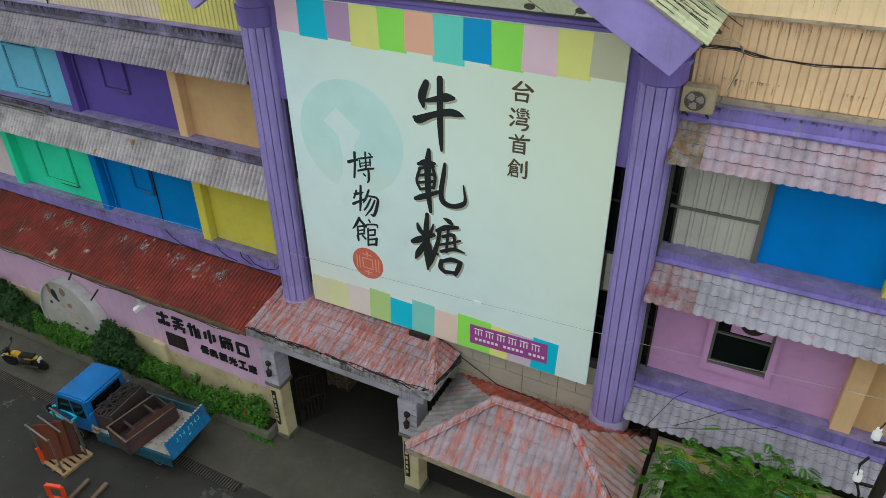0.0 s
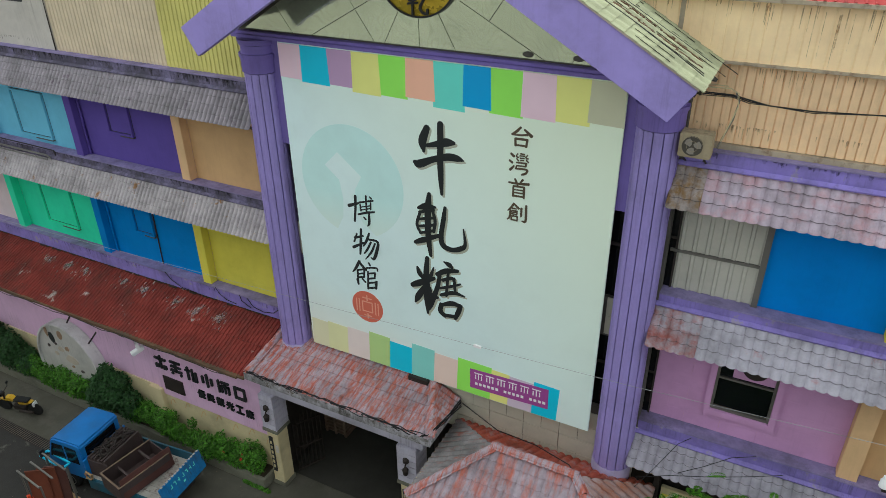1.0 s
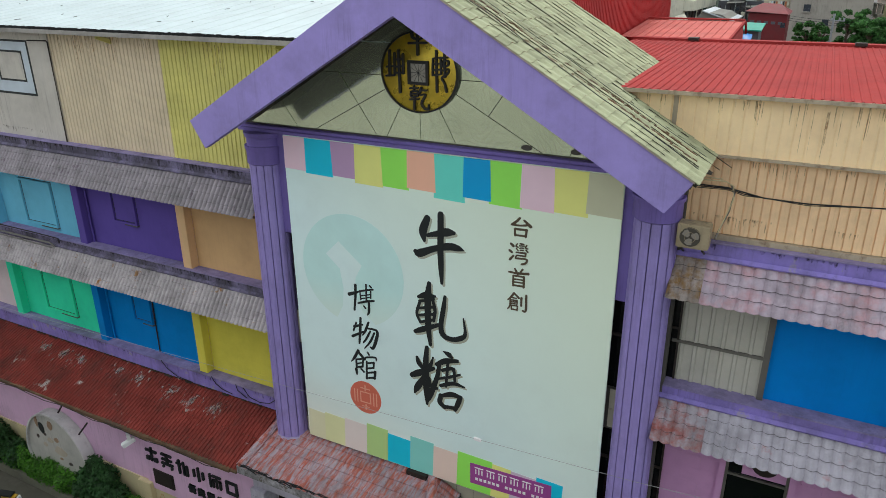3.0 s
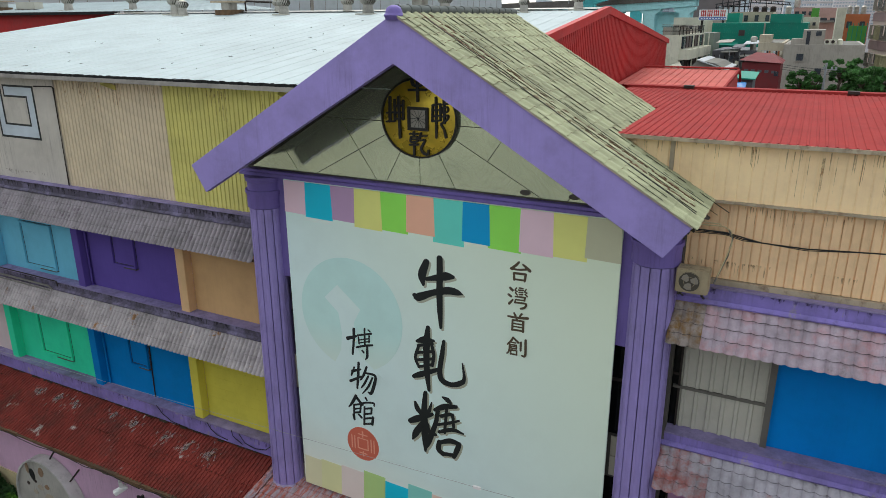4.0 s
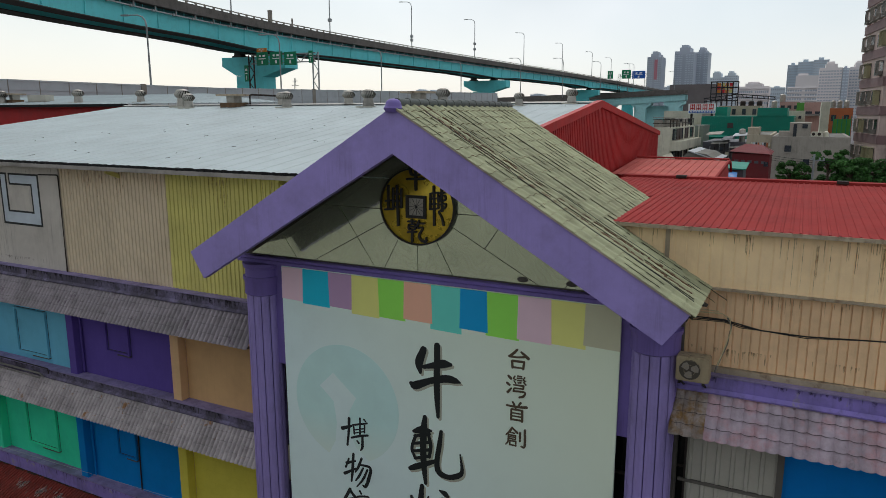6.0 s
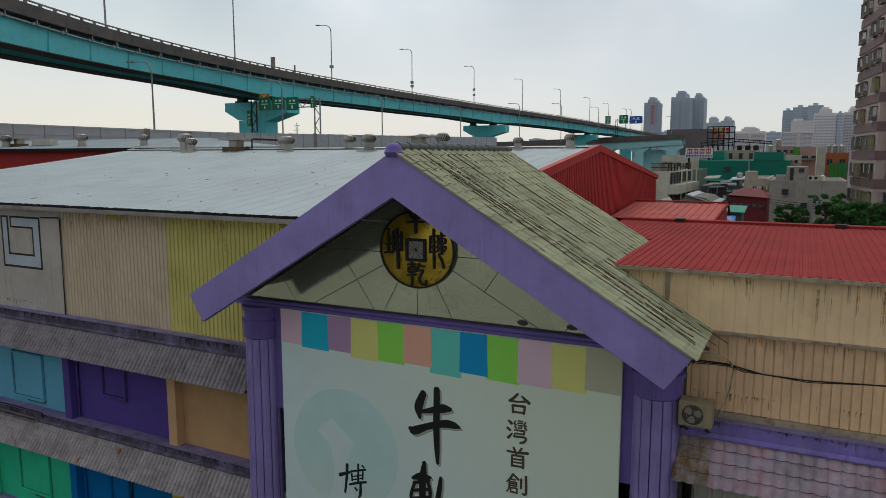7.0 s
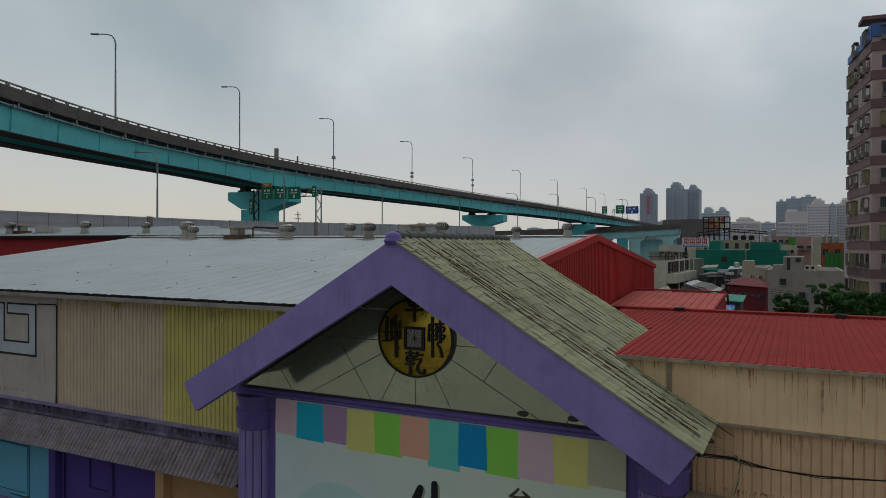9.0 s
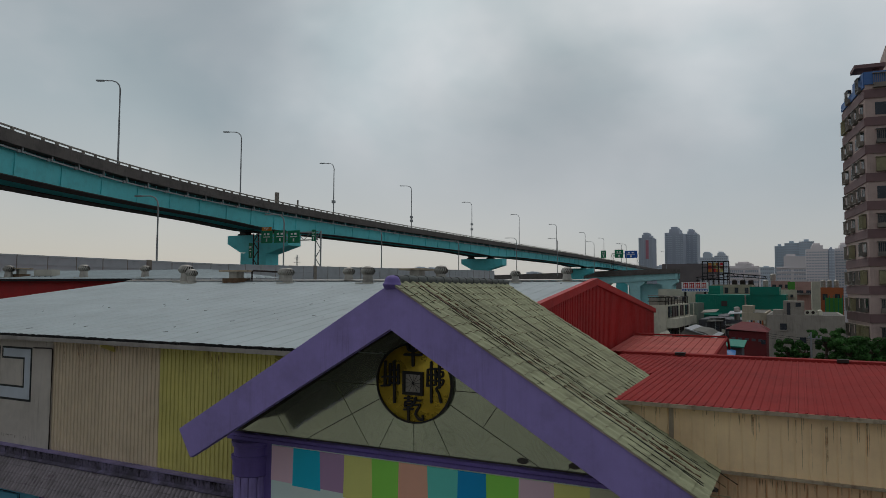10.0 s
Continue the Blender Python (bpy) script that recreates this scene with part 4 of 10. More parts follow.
part("eave_litter", bm, RUBBER, wall_left, "dark ragged bits along the roof edge", kind="stuff")
bm = shape()
tube(bm, [(-20.2, 13.68, 12.72), (-20.18, 13.68, 15.7), (-20.24, 13.68, 15.74), (-21.1, 13.68, 15.72)], 0.022)
part("downpipe", bm, IRON, wall_left)

RIDGE_Y, RIDGE_Z, EAVE_Z = 27.0, 17.95, 16.17
roof = thing("roof", (-20, 27, 16), "long low pale grey metal roof", "roof", kind="structure")
bm = shape()
up = Vector((0, RIDGE_Y - 13.3, RIDGE_Z - EAVE_Z))
sheet(bm, (XL, 13.3, EAVE_Z), (-7.0 - XL, 0, 0), up, (0, -up.z, up.y), 0.62, 0.012, "seam")
part("roof_sheet", bm, WHITE_ROOF, roof)
bm = shape()
back = Vector((0, 12.2, -1.45))
sheet(bm, (XL, RIDGE_Y, RIDGE_Z), (-7.0 - XL, 0, 0), back, (0, 1.45, 12.2), 0.62, 0.022, "seam")
part("roof_sheet", bm, WHITE_ROOF, roof)
bm = shape()
slab(bm, [(XL, RIDGE_Y - 0.3, RIDGE_Z + 0.02), (XL, RIDGE_Y, RIDGE_Z + 0.07), (XL, RIDGE_Y + 0.3, RIDGE_Z + 0.02), (XL, RIDGE_Y, RIDGE_Z + 0.04)], (-7.0 - XL, 0, 0))
part("ridge_cap", bm, ZINC, roof)
bm = shape()
box(bm, XL, -9.9, 13.10, 13.12, 16.01, 16.12)
box(bm, XL, -9.9, 13.12, 13.34, 16.01, 16.03)
gut = part("gutter", bm, GUTTER, roof, "pale metal eaves gutter")
# black fill stands for the shade inside the gutter
bm = shape()
box(bm, XL, -9.9, 13.12, 13.3, 16.03, 16.10)
part("gutter_sludge", bm, RUBBER, gut, "black fill standing for shade in the gutter")
for x in (-24.9, -17.5, -11.3):
    bm = shape()
    bar(bm, (x, 13.3, 15.98), (x, 13.75, 15.8), 0.06, 0.12)
    part("eave_bracket", bm, YELLOW_SHEET, roof)
bm = shape()
for i in range(55):
    x, f = er.uniform(-26, -8), er.uniform(0.02, 0.98)
    p = Vector((x, 13.3 + up.y * f, EAVE_Z + up.z * f + 0.016))
    w = er.uniform(0.008, 0.02)
    bar(bm, p, p + Vector((er.uniform(-0.08, 0.08), er.uniform(0.02, 0.16), 0.013)), w, 0.012)
part("roof_litter", bm, JOINT, roof, "scattered dry litter on the sheets", kind="stuff")
# red gable end at the far right of this roof
wall_gable = thing("wall_gable", (-7, 27, 0), "deep red corrugated metal gable end wall", "wall", kind="structure")
bm = shape()
X = -7.05
slab(bm, [(X, 14.3, 0), (X, 39.2, 0), (X, 39.2, 16.4), (X, 27, 17.85), (X, 14.3, 16.15)], (-0.2, 0, 0))
part("wall_body", bm, RED_WALL, wall_gable)
bm = shape()
for i in range(120):
    y = 14.4 + i * 0.205
    z = (16.15 + (y - 14.3) / 12.7 * 1.7 if y < 27 else 17.85 - (y - 27) / 12.2 * 1.45) - 0.08
    box(bm, X, X + 0.014, y, y + 0.05, 10, z)
part("rib", bm, RED_WALL, wall_gable)
bm = shape()
slab(bm, [(X - 0.15, 13.3, 16.0), (X - 0.15, 27, 17.78), (X - 0.15, 39.4, 16.38), (X - 0.15, 39.4, 16.6), (X - 0.15, 27, 18.05), (X - 0.15, 13.3, 16.28)], (0.22, 0, 0))
part("verge_trim", bm, RED_VERGE, wall_gable, "bright red verge flashing")
# neighbour behind to the left: red fascia, white roof
nb = thing("shed", (-52, 34, 0), "red metal shed with pale roof behind the factory", "shed", kind="structure")
bm = shape()
box(bm, -80, -34.2, 27.6, 33.9, 0, 17.98)
part("wall", bm, RED_WALL, nb)
bm = shape()
sheet(bm, (-80, 27.2, 18.1), (57.5, 0, 0), (0, 6.8, 0.7), (0, -0.7, 6.8), 0.6, 0.03, "seam")
bmesh.ops.bisect_plane(bm, geom=bm.verts[:] + bm.edges[:] + bm.faces[:], plane_co=(-34.4, 34, 0), plane_no=(6.8, 11.9, 0), clear_outer=True)
part("roof", bm, WHITE_ROOF, nb)
bm = shape()
box(bm, -80, -33.4, 27.1, 27.2, 17.94, 18.09)
part("eave_trim", bm, RUBBER, nb, "dark ragged eave edge")

# right wing: tan metal walls, red roof
bm = shape()
sheet(bm, (-2.6, 13.74, 14.4), (8.6, 0, 0), (0, 0, -1.56), (0, -1, 0), 0.155, 0.028, "groove")
part("tan_sheet_wall", bm, TAN_SHEET, wall_right, "rust-streaked tan corrugated cladding")
bm = shape()
sheet(bm, (-3.05, 13.63, 15.52), (9.05, 0, 0), (0, 0, -1.15), (0, -1, 0), 0.21, 0.010, "groove")
part("upper_sheet_wall", bm, TAN_UPPER, wall_right, "pale tan sheet cladding with rain streaks")
bm = shape()
box(bm, -2.6, XR, 13.55, 13.75, 14.35, 14.395)
part("flashing", bm, FLASHING, wall_right, "rusty metal drip flashing")
bm = shape()
box(bm, -1.75, XR, 13.64, 13.74, 12.722, 12.83)
part("flashing", bm, FLASHING, wall_right)
bm = shape()
box(bm, -3.1, -3.05, 13.6, 21.8, 4, 15.5)
box(bm, -2.2, -2.12, 13.58, 13.64, 14.4, 15.5)
part("corner_trim", bm, FLASHING, wall_right)
roof_red = thing("roof_red", (2, 18, 15.5), "ribbed red metal roof over the side wing", "roof", kind="structure")
bm = shape()
sheet(bm, (-3.2, 13.42, 15.53), (9.3, 0, 0), (0, 4.0, 0.06), (0, 0, 1), 0.15, 0.018, "rib")
sheet(bm, (-4.85, 17.42, 15.59), (10.95, 0, 0), (0, 4.4, 0.08), (0, 0, 1), 0.15, 0.018, "rib")
part("roof_sheet", bm, RED_ROOF, roof_red)
bm = shape()
box(bm, -3.2, 6.2, 13.40, 13.50, 15.46, 15.53)
part("eave_trim", bm, FLASHING, roof_red)
bm = shape()
slab(bm, [(-4.9, 21.6, 15.66), (-4.9, 22.0, 15.66), (-4.9, 22.0, 15.74), (-4.9, 21.6, 15.74)], (11.1, 0, 0))
part("ridge_cap", bm, RED_ROOF, roof_red)
bm = shape()
sheet(bm, (-4.9, 21.9, 15.66), (11.1, 0, 0), (0, 7, -1.3), (0, 1.3, 7), 0.3, 0.035, "seam")
part("roof_sheet", bm, RED_ROOF, roof_red)

for x in (-3.15, 1.0):
    bm = shape()
    box(bm, x - 0.14, x + 0.14, 21.5, 21.75, 15.7, 15.78)
    part("ridge_clip", bm, IRON, roof_red)

# ---- the sign bay ----
bay = thing("wall_bay", (-7, 13.6, 3.8), "sign bay with stone tiles and dark windows", "wall", kind="structure")
bm = shape()
box(bm, XC0, XC1, 13.5, 13.8, 3.75, 5.75)
box(bm, XC0, XC1, 13.5, 13.8, 7.9, 8.95)
box(bm, XC0, XC1, 13.5, 13.8, 11.3, 14.0)
box(bm, XC0, XC0 + 0.25, 13.5, 13.8, 5.75, 11.3)
box(bm, XC1 - 0.2, XC1, 13.5, 13.8, 5.75, 11.3)
part("wall_body", bm, JOINT, bay)
bm = shape()
box(bm, XC0, XC1, 14.2, 14.3, 5.0, 14.0)
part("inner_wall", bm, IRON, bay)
for z0, z1 in ((5.75, 7.9), (8.95, 11.3)):
    bm = shape()
    box(bm, XC0 + 0.25, XC1 - 0.2, 13.6, 13.63, z0, z1)
    part("pane", bm, GLASS_DARK, bay)
    bm = shape()
    for x in (-11.6, -10.0, -8.4, -6.8, -5.2, -3.6, -2.6, -1.98):
        box(bm, x - 0.03, x + 0.03, 13.54, 13.6, z0, z1)
    box(bm, XC0 + 0.25, XC1 - 0.2, 13.54, 13.6, z0 + 1.3, z0 + 1.36)
    part("window_frame", bm, IRON, bay)
bm = shape()
box(bm, -12.45, -11.3, 13.3, 13.5, 11.3, 13.95)
part("pilaster", bm, PURPLE_DEEP, bay)
bm = shape()
box(bm, -2.95, -1.8, 13.3, 13.5, 11.2, 13.95)
part("pilaster", bm, PURPLE_DEEP, bay)
bm = shape()
box(bm, -12.6, -1.65, 13.13, 13.5, 13.92, 14.0)
box(bm, -12.6, -1.65, 13.18, 13.5, 14.0, 14.07)
part("beam", bm, PURPLE_DEEP, bay, "deep purple moulded beam", bevel=0.01)


def column(x, z0, phase):
    """A round fluted column, a little slimmer at the top, with a plain drum foot and a banded capital."""
    c = thing("fluted_column", (x, 13.35, z0), "tall purple fluted round column with plain capital", "column", "columns beside the sign")
    n = 13
    bm = shape()
    zs = [z0 + 0.55, 7, 10, 13.12]
    rings = []
    for z in zs:
        r = 0.455 - 0.035 * (z - z0) / 9
        ring = []
        for k in range(n):
            a0 = k * math.tau / n + radians(phase)
            for f, d in ((0.0, 0.0), (0.30, 0.012), (0.60, 0.012), (0.89, 0.0), (0.895, -0.075), (0.995, -0.075)):
                a = a0 + f * math.tau / n
                ring.append(bm.verts.new((x + (r + d) * math.cos(a), 13.35 + (r + d) * math.sin(a), z)))
        rings.append(ring)
    w = len(rings[0])
    for a, b in zip(rings, rings[1:]):
        for k in range(w):
            bm.faces.new((a[k], a[(k + 1) % w], b[(k + 1) % w], b[k]))
    bm.faces.new(rings[0][::-1])
    bm.faces.new(rings[-1])
    part("shaft", bm, PURPLE, c)
    bm = shape()
    lathe(bm, x, 13.35, [(0.47, z0), (0.485, z0 + 0.05), (0.485, z0 + 0.5), (0.47, z0 + 0.555)], 32)
    part("foot", bm, FOOT_PALE, c, "grey-stained plain column foot", smooth=True)
    bm = shape()
    lathe(bm, x, 13.35, [(0.43, 13.1), (0.47, 13.13), (0.47, 13.45), (0.50, 13.5), (0.50, 13.58)], 32)
    part("capital", bm, PURPLE_DEEP, c, smooth=True)
    bm = shape()
    lathe(bm, x, 13.35, [(0.44, 13.58), (0.44, 13.78), (0.48, 13.80), (0.48, 13.86), (0.5, 13.87), (0.5, 13.92)], 32)
    part("abacus", bm, PURPLE_DEEP, c, smooth=True)


column(-11.95, 4.45, -3.4)
column(-2.23, 3.85, -8.0)

# stone tiles under and beside the board
STONE_H = 0.5
slabs = {}
for w in (0.985, 0.4925):
    bm = shape()
    bmesh.ops.create_cube(bm, size=1, matrix=Matrix.Diagonal((w - 0.014, 0.03, STONE_H - 0.014, 1)))
    bmesh.ops.bevel(bm, geom=bm.edges[:], offset=0.004, segments=1, affect="EDGES")
    slabs[w] = bpy.data.meshes.new("stone_tile")
    bm.to_mesh(slabs[w])
    bm.free()
    slabs[w].materials.append(STONE_TILE)
spots = []
for r in range(4):
    w = 0.985 if r % 2 else 0.4925
    x = -5.65 - 6 * 0.985
    while x < -2.15:
        spots.append((w, x + w / 2, 3.74 + r * STONE_H))
        x += w
spots += [(0.4925, x, 8.2 + r * STONE_H) for r in range(2) for x in (-11.6, -2.6)]
for w, x, z in spots:
    ob = new("stone_tile", slabs[w])
    ob.parent = bay
    ob.matrix_parent_inverse = bay.matrix_world.inverted()
    ob.location = (x, 13.488, z)

# ---- the printed board ----
sign = thing("sign_board", (-7.1, 13.25, 5.12), "huge white printed museum board with coloured swatches", "sign board")
BX0, BX1, BZ0, BZ1, BY = -11.24, -2.87, 5.12, 13.90, 13.20
bm = shape()
box(bm, BX0, BX1, BY, BY + 0.07, BZ0, BZ1)
part("board_sheet", bm, BOARD_WHITE, sign, bevel=0.01)
bm = shape()
for x in np.linspace(BX0 + 0.3, BX1 - 0.3, 7):
    box(bm, x - 0.03, x + 0.03, BY + 0.07, 13.5, BZ0 + 0.1, BZ1 - 0.1)
part("backing_frame", bm, ALU, sign)


def print_poly(name, pts, mat, y=BY, lift=0.004, label="", parent=None):
    bm = shape()
    slab(bm, [(px, y, pz) for px, pz in pts], (0, -lift, 0))
    return part(name, bm, mat, parent or sign, label)


top_edges = [-11.22, -10.58, -9.83, -9.15, -8.43, -7.74, -7.05, -6.33, -5.71, -5.0, -4.29, -3.58, -2.89]
top_keys = ["pink", "cyan", "mauve", "yellow", "lime", "peach", "aqua", "blue", "lime", "pink", "yellow", "khaki"]
top_low = [13.06, 13.0, 13.03, 12.93, 12.95, 12.99, 12.85, 12.97, 12.9, 12.92, 12.93, 13.0]
for i, k in enumerate(top_keys):
    a, b = top_edges[i], top_edges[i + 1]
    print_poly("colour_swatch", [(a, 13.88), (b, 13.88), (b + 0.03, top_low[i]), (a - 0.02, top_low[i] + 0.02)], SWATCH[k], lift=0.004 + 0.003 * (i % 2), label=k + " printed swatch")
low_edges = [-11.18, -10.62, -9.95, -9.22, -8.55, -7.85, -7.16, -6.46, -5.5, -5.0, -4.34, -3.67]
low_keys = ["sand", "straw", "blush", "leaf", "cyan", "mint", "rose", "lime", "yellow", "lilac", "cyan"]
low_top = [6.05, 6.08, 6.1, 6.16, 6.05, 6.2, 6.12, 6.2, 6.14, 6.1, 6.16]
for i, k in enumerate(low_keys):
    a, b = low_edges[i], low_edges[i + 1]
    print_poly("colour_swatch", [(a, low_top[i]), (b, low_top[i] - 0.02), (b - 0.04, 5.14), (a - 0.04, 5.14)], SWATCH[k], lift=0.004 + 0.003 * (i % 2), label=k + " printed swatch")
# pale teal coin disc with a white keyhole left in it
bm = shape()
lathe(bm, -9.42, 10.62, [(1.5, BY), (1.5, BY - 0.004)], 56, "y")
disc = part("teal_disc", bm, PALE_TEAL, sign, "pale teal printed coin disc")
print_poly("keyhole", [(-9.77, 11.37), (-10.18, 10.97), (-9.78, 10.63), (-9.7, 10.1), (-9.75, 9.6), (-10.05, 9.05), (-8.5, 9.05), (-9.15, 9.55), (-9.36, 10.0), (-9.31, 10.47), (-9.11, 10.83)], BOARD_WHITE, BY - 0.004, 0.002, "white keyhole in the disc", disc)
bm = shape()
lathe(bm, -9.21, 6.98, [(0.49, BY), (0.49, BY - 0.005)], 40, "y")
seal = part("red_seal", bm, SEAL_RED, sign, "round red printed seal")
bm = shape()
for x0, x1, z0, z1 in ((-0.17, 0.17, 0.14, 0.17), (-0.17, 0.17, -0.17, -0.14), (-0.17, -0.14, -0.14, 0.14), (0.14, 0.17, -0.14, 0.14),
                       (-0.36, -0.33, -0.2, 0.2), (-0.27, -0.24, -0.2, 0.2), (0.24, 0.27, -0.2, 0.2), (0.33, 0.36, -0.2, 0.2), (-0.15, 0.15, 0.26, 0.29), (-0.02, 0.02, 0.2, 0.38), (-0.12, 0.12, -0.3, -0.27), (-0.02, 0.02, -0.38, -0.22)):
    box(bm, -9.21 + x0, -9.21 + x1, BY - 0.010, BY - 0.005, 6.98 + z0, 6.98 + z1)
part("seal_pattern", bm, SEAL_PALE, seal)


def stroke(bm, x0, z0, y, depth, *nodes):
    """One brush stroke on a wall that faces -Y: nodes of (right, up, width) in centimetres from x0, z0."""
    p = [Vector((x0 + a / 100, z0 + b / 100, w / 100)) for a, b, w in nodes]
    p = [p[0] * 2 - p[1]] + p + [p[-1] * 2 - p[-2]]
    line = []
    for i in range(1, len(p) - 2):
        for k in range(6):
            t = k / 6
            line.append(0.5 * (2 * p[i] + (p[i + 1] - p[i - 1]) * t + (2 * p[i - 1] - 5 * p[i] + 4 * p[i + 1] - p[i + 2]) * t * t + (3 * p[i] - p[i - 1] - 3 * p[i + 1] + p[i + 2]) * t ** 3))
    line.append(p[-2])
    d0, d1 = line[0] - line[1], line[-1] - line[-2]
    ends = []
    for q, d in ((line[0], d0), (line[-1], d1)):
        d = Vector((d.x, d.y)).normalized()
        ends.append([Vector((q.x + d.x * q.z * f, q.y + d.y * q.z * f, q.z * g)) for f, g in ((0.30, 0.72), (0.44, 0.24))])
    line = ends[0][::-1] + line + ends[1]
    rows = []
    for i, q in enumerate(line):
        d = line[min(i + 1, len(line) - 1)] - line[max(i - 1, 0)]
        n = Vector((-d.y, d.x)).normalized() * max(0.006, q.z) / 2
        rows.append([bm.verts.new((q.x + s * n.x, yy, q.y + s * n.y)) for s in (-1, 1) for yy in (y - depth, y)])
    for a, b in zip(rows, rows[1:]):
        for k in ((0, 2), (1, 0), (2, 3)):
            bm.faces.new((a[k[0]], a[k[1]], b[k[1]], b[k[0]]))


def brush_letter(x0, z0, strokes, parent, mat=None, shade=True, y=BY, depth=0.01, label=""):
    """A letter of single brush strokes, each a hair prouder than the last, with a printed grey shade beside it."""
    for dx, dz, dep, m, name in ([(0.045, -0.045, 0.004, INK_SHADE, "letter_shade")] if shade else []) + [(0.0, 0.0, depth, mat or INK, "letter")]:
        bm = shape()
        for k, nodes in enumerate(strokes):
            stroke(bm, x0 + dx, z0 + dz, y, dep + 0.0006 * k * (1 if name == "letter" else 0.25), *nodes)
        part(name, bm, m, parent, "grey shade of the letter" if name == "letter_shade" else label)


# 牛
brush_letter(-7.58, 10.81, (
    [(34, 156, 16), (22, 123, 21), (25, 99, 8)],
    [(33, 114, 9), (57, 121, 14), (83, 129, 20), (102, 130, 9)],
    [(0, 69, 10), (12, 66, 20), (49, 83, 15), (88, 95, 18), (111, 95, 15), (126, 92, 3)],
    [(68, 170, 15), (68, 130, 16), (67, 86, 16), (68, 41, 14), (70, 0, 8)],), sign)
# 軋
brush_letter(-7.63, 9.09, (
    [(11, 124, 8), (33, 132, 18), (57, 134, 6)],
    [(41, 166, 10), (38, 134, 18), (36, 99, 17), (37, 49, 16), (42, 0, 9)],
    [(16, 114, 8), (6, 80, 8), (15, 56, 7)],
    [(50, 124, 8), (56, 98, 9), (52, 68, 8)],
    [(14, 113, 8), (53, 126, 8)],
    [(9, 93, 7), (54, 106, 8)],
    [(9, 74, 7), (55, 87, 8)],
    [(15, 57, 7), (52, 71, 8)],
    [(0, 28, 10), (22, 39, 15), (68, 62, 9)],
    [(83, 139, 8), (79, 108, 12), (72, 62, 13), (77, 37, 15), (100, 30, 12), (125, 39, 13), (136, 54, 9), (131, 93, 3)],), sign)
# 糖
brush_letter(-7.76, 7.35, (
    [(45, 165, 11), (41, 114, 17), (42, 52, 20), (43, 0, 7)],
    [(16, 131, 7), (22, 115, 14), (34, 101, 10)],
    [(62, 141, 4), (55, 118, 10), (44, 98, 9)],
    [(0, 74, 13), (21, 86, 18), (63, 110, 10)],
    [(38, 80, 14), (17, 45, 18), (7, 24, 5)],
    [(48, 77, 14), (54, 58, 11), (72, 55, 9)],
    [(91, 165, 3), (105, 160, 13), (114, 154, 7)],
    [(71, 124, 10), (97, 140, 15), (129, 148, 9)],
    [(79, 124, 11), (73, 89, 12), (54, 33, 15), (44, 6, 5)],), sign)
brush_letter(-7.76, 7.35, (
    [(87, 111, 9), (113, 123, 10), (121, 113, 8)],
    [(78, 85, 7), (113, 100, 8), (136, 112, 5)],
    [(82, 66, 9), (118, 82, 11), (148, 79, 4)],
    [(103, 136, 8), (100, 102, 8), (97, 68, 8)],
    [(119, 124, 8), (122, 86, 8)],
    [(83, 38, 13), (80, 17, 14), (93, 6, 12)],
    [(85, 37, 9), (112, 49, 14), (136, 48, 10)],
    [(137, 48, 12), (131, 29, 14), (122, 6, 10)],
    [(89, 7, 10), (126, 12, 10)],), sign)
# 博
brush_letter(-9.54, 9.50, (
    [(0, 47, 10), (28, 59, 6)],
    [(21, 77, 8), (19, 43, 7), (14, 6, 6)],
    [(32, 62, 5), (73, 75, 5)],
    [(53, 84, 5), (52, 39, 5)],
    [(64, 83, 4), (69, 79, 4)],
    [(34, 58, 4), (35, 39, 4)],
    [(66, 68, 4), (65, 49, 4)],
    [(36, 50, 3), (66, 60, 3)],
    [(36, 42, 3), (65, 52, 3)],
    [(27, 28, 5), (53, 38, 6), (75, 44, 5)],
    [(59, 36, 6), (58, 10, 7), (53, 0, 3)],
    [(43, 23, 4), (48, 18, 5)],), sign, shade=False)
# 物
brush_letter(-9.51, 8.50, (
    [(28, 86, 7), (24, 42, 8), (20, 11, 5)],
    [(7, 57, 8), (33, 68, 5)],
    [(0, 27, 8), (34, 48, 5)],
    [(14, 70, 5), (4, 45, 5)],
    [(52, 79, 6), (42, 55, 7), (32, 38, 4)],
    [(45, 61, 5), (76, 60, 7), (72, 32, 9), (62, 7, 8), (53, 8, 3)],
    [(56, 55, 5), (43, 30, 6), (33, 16, 4)],
    [(68, 53, 5), (55, 25, 6), (36, 0, 3)],), sign, shade=False)
# 館
brush_letter(-9.60, 7.59, (
    [(24, 79, 8), (11, 55, 8), (0, 40, 3)],
    [(24, 75, 7), (38, 61, 8)],
    [(16, 50, 5), (38, 58, 5)],
    [(16, 50, 5), (16, 26, 6)],
    [(38, 58, 5), (35, 33, 5)],
    [(17, 38, 4), (37, 46, 4)],
    [(16, 27, 5), (36, 34, 5)],
    [(14, 21, 8), (16, 6, 5)],
    [(30, 26, 5), (39, 18, 5)],), sign, shade=False)
brush_letter(-9.60, 7.59, (
    [(53, 81, 5), (57, 74, 5)],
    [(43, 56, 5), (47, 64, 5), (76, 71, 5), (79, 63, 4)],
    [(49, 53, 5), (46, 0, 6)],
    [(51, 48, 5), (71, 55, 5)],
    [(71, 55, 5), (69, 38, 5)],
    [(50, 32, 5), (70, 39, 5)],
    [(48, 18, 5), (74, 27, 5)],
    [(74, 29, 7), (71, 7, 7)],
    [(47, 2, 5), (72, 10, 6)],), sign, shade=False)
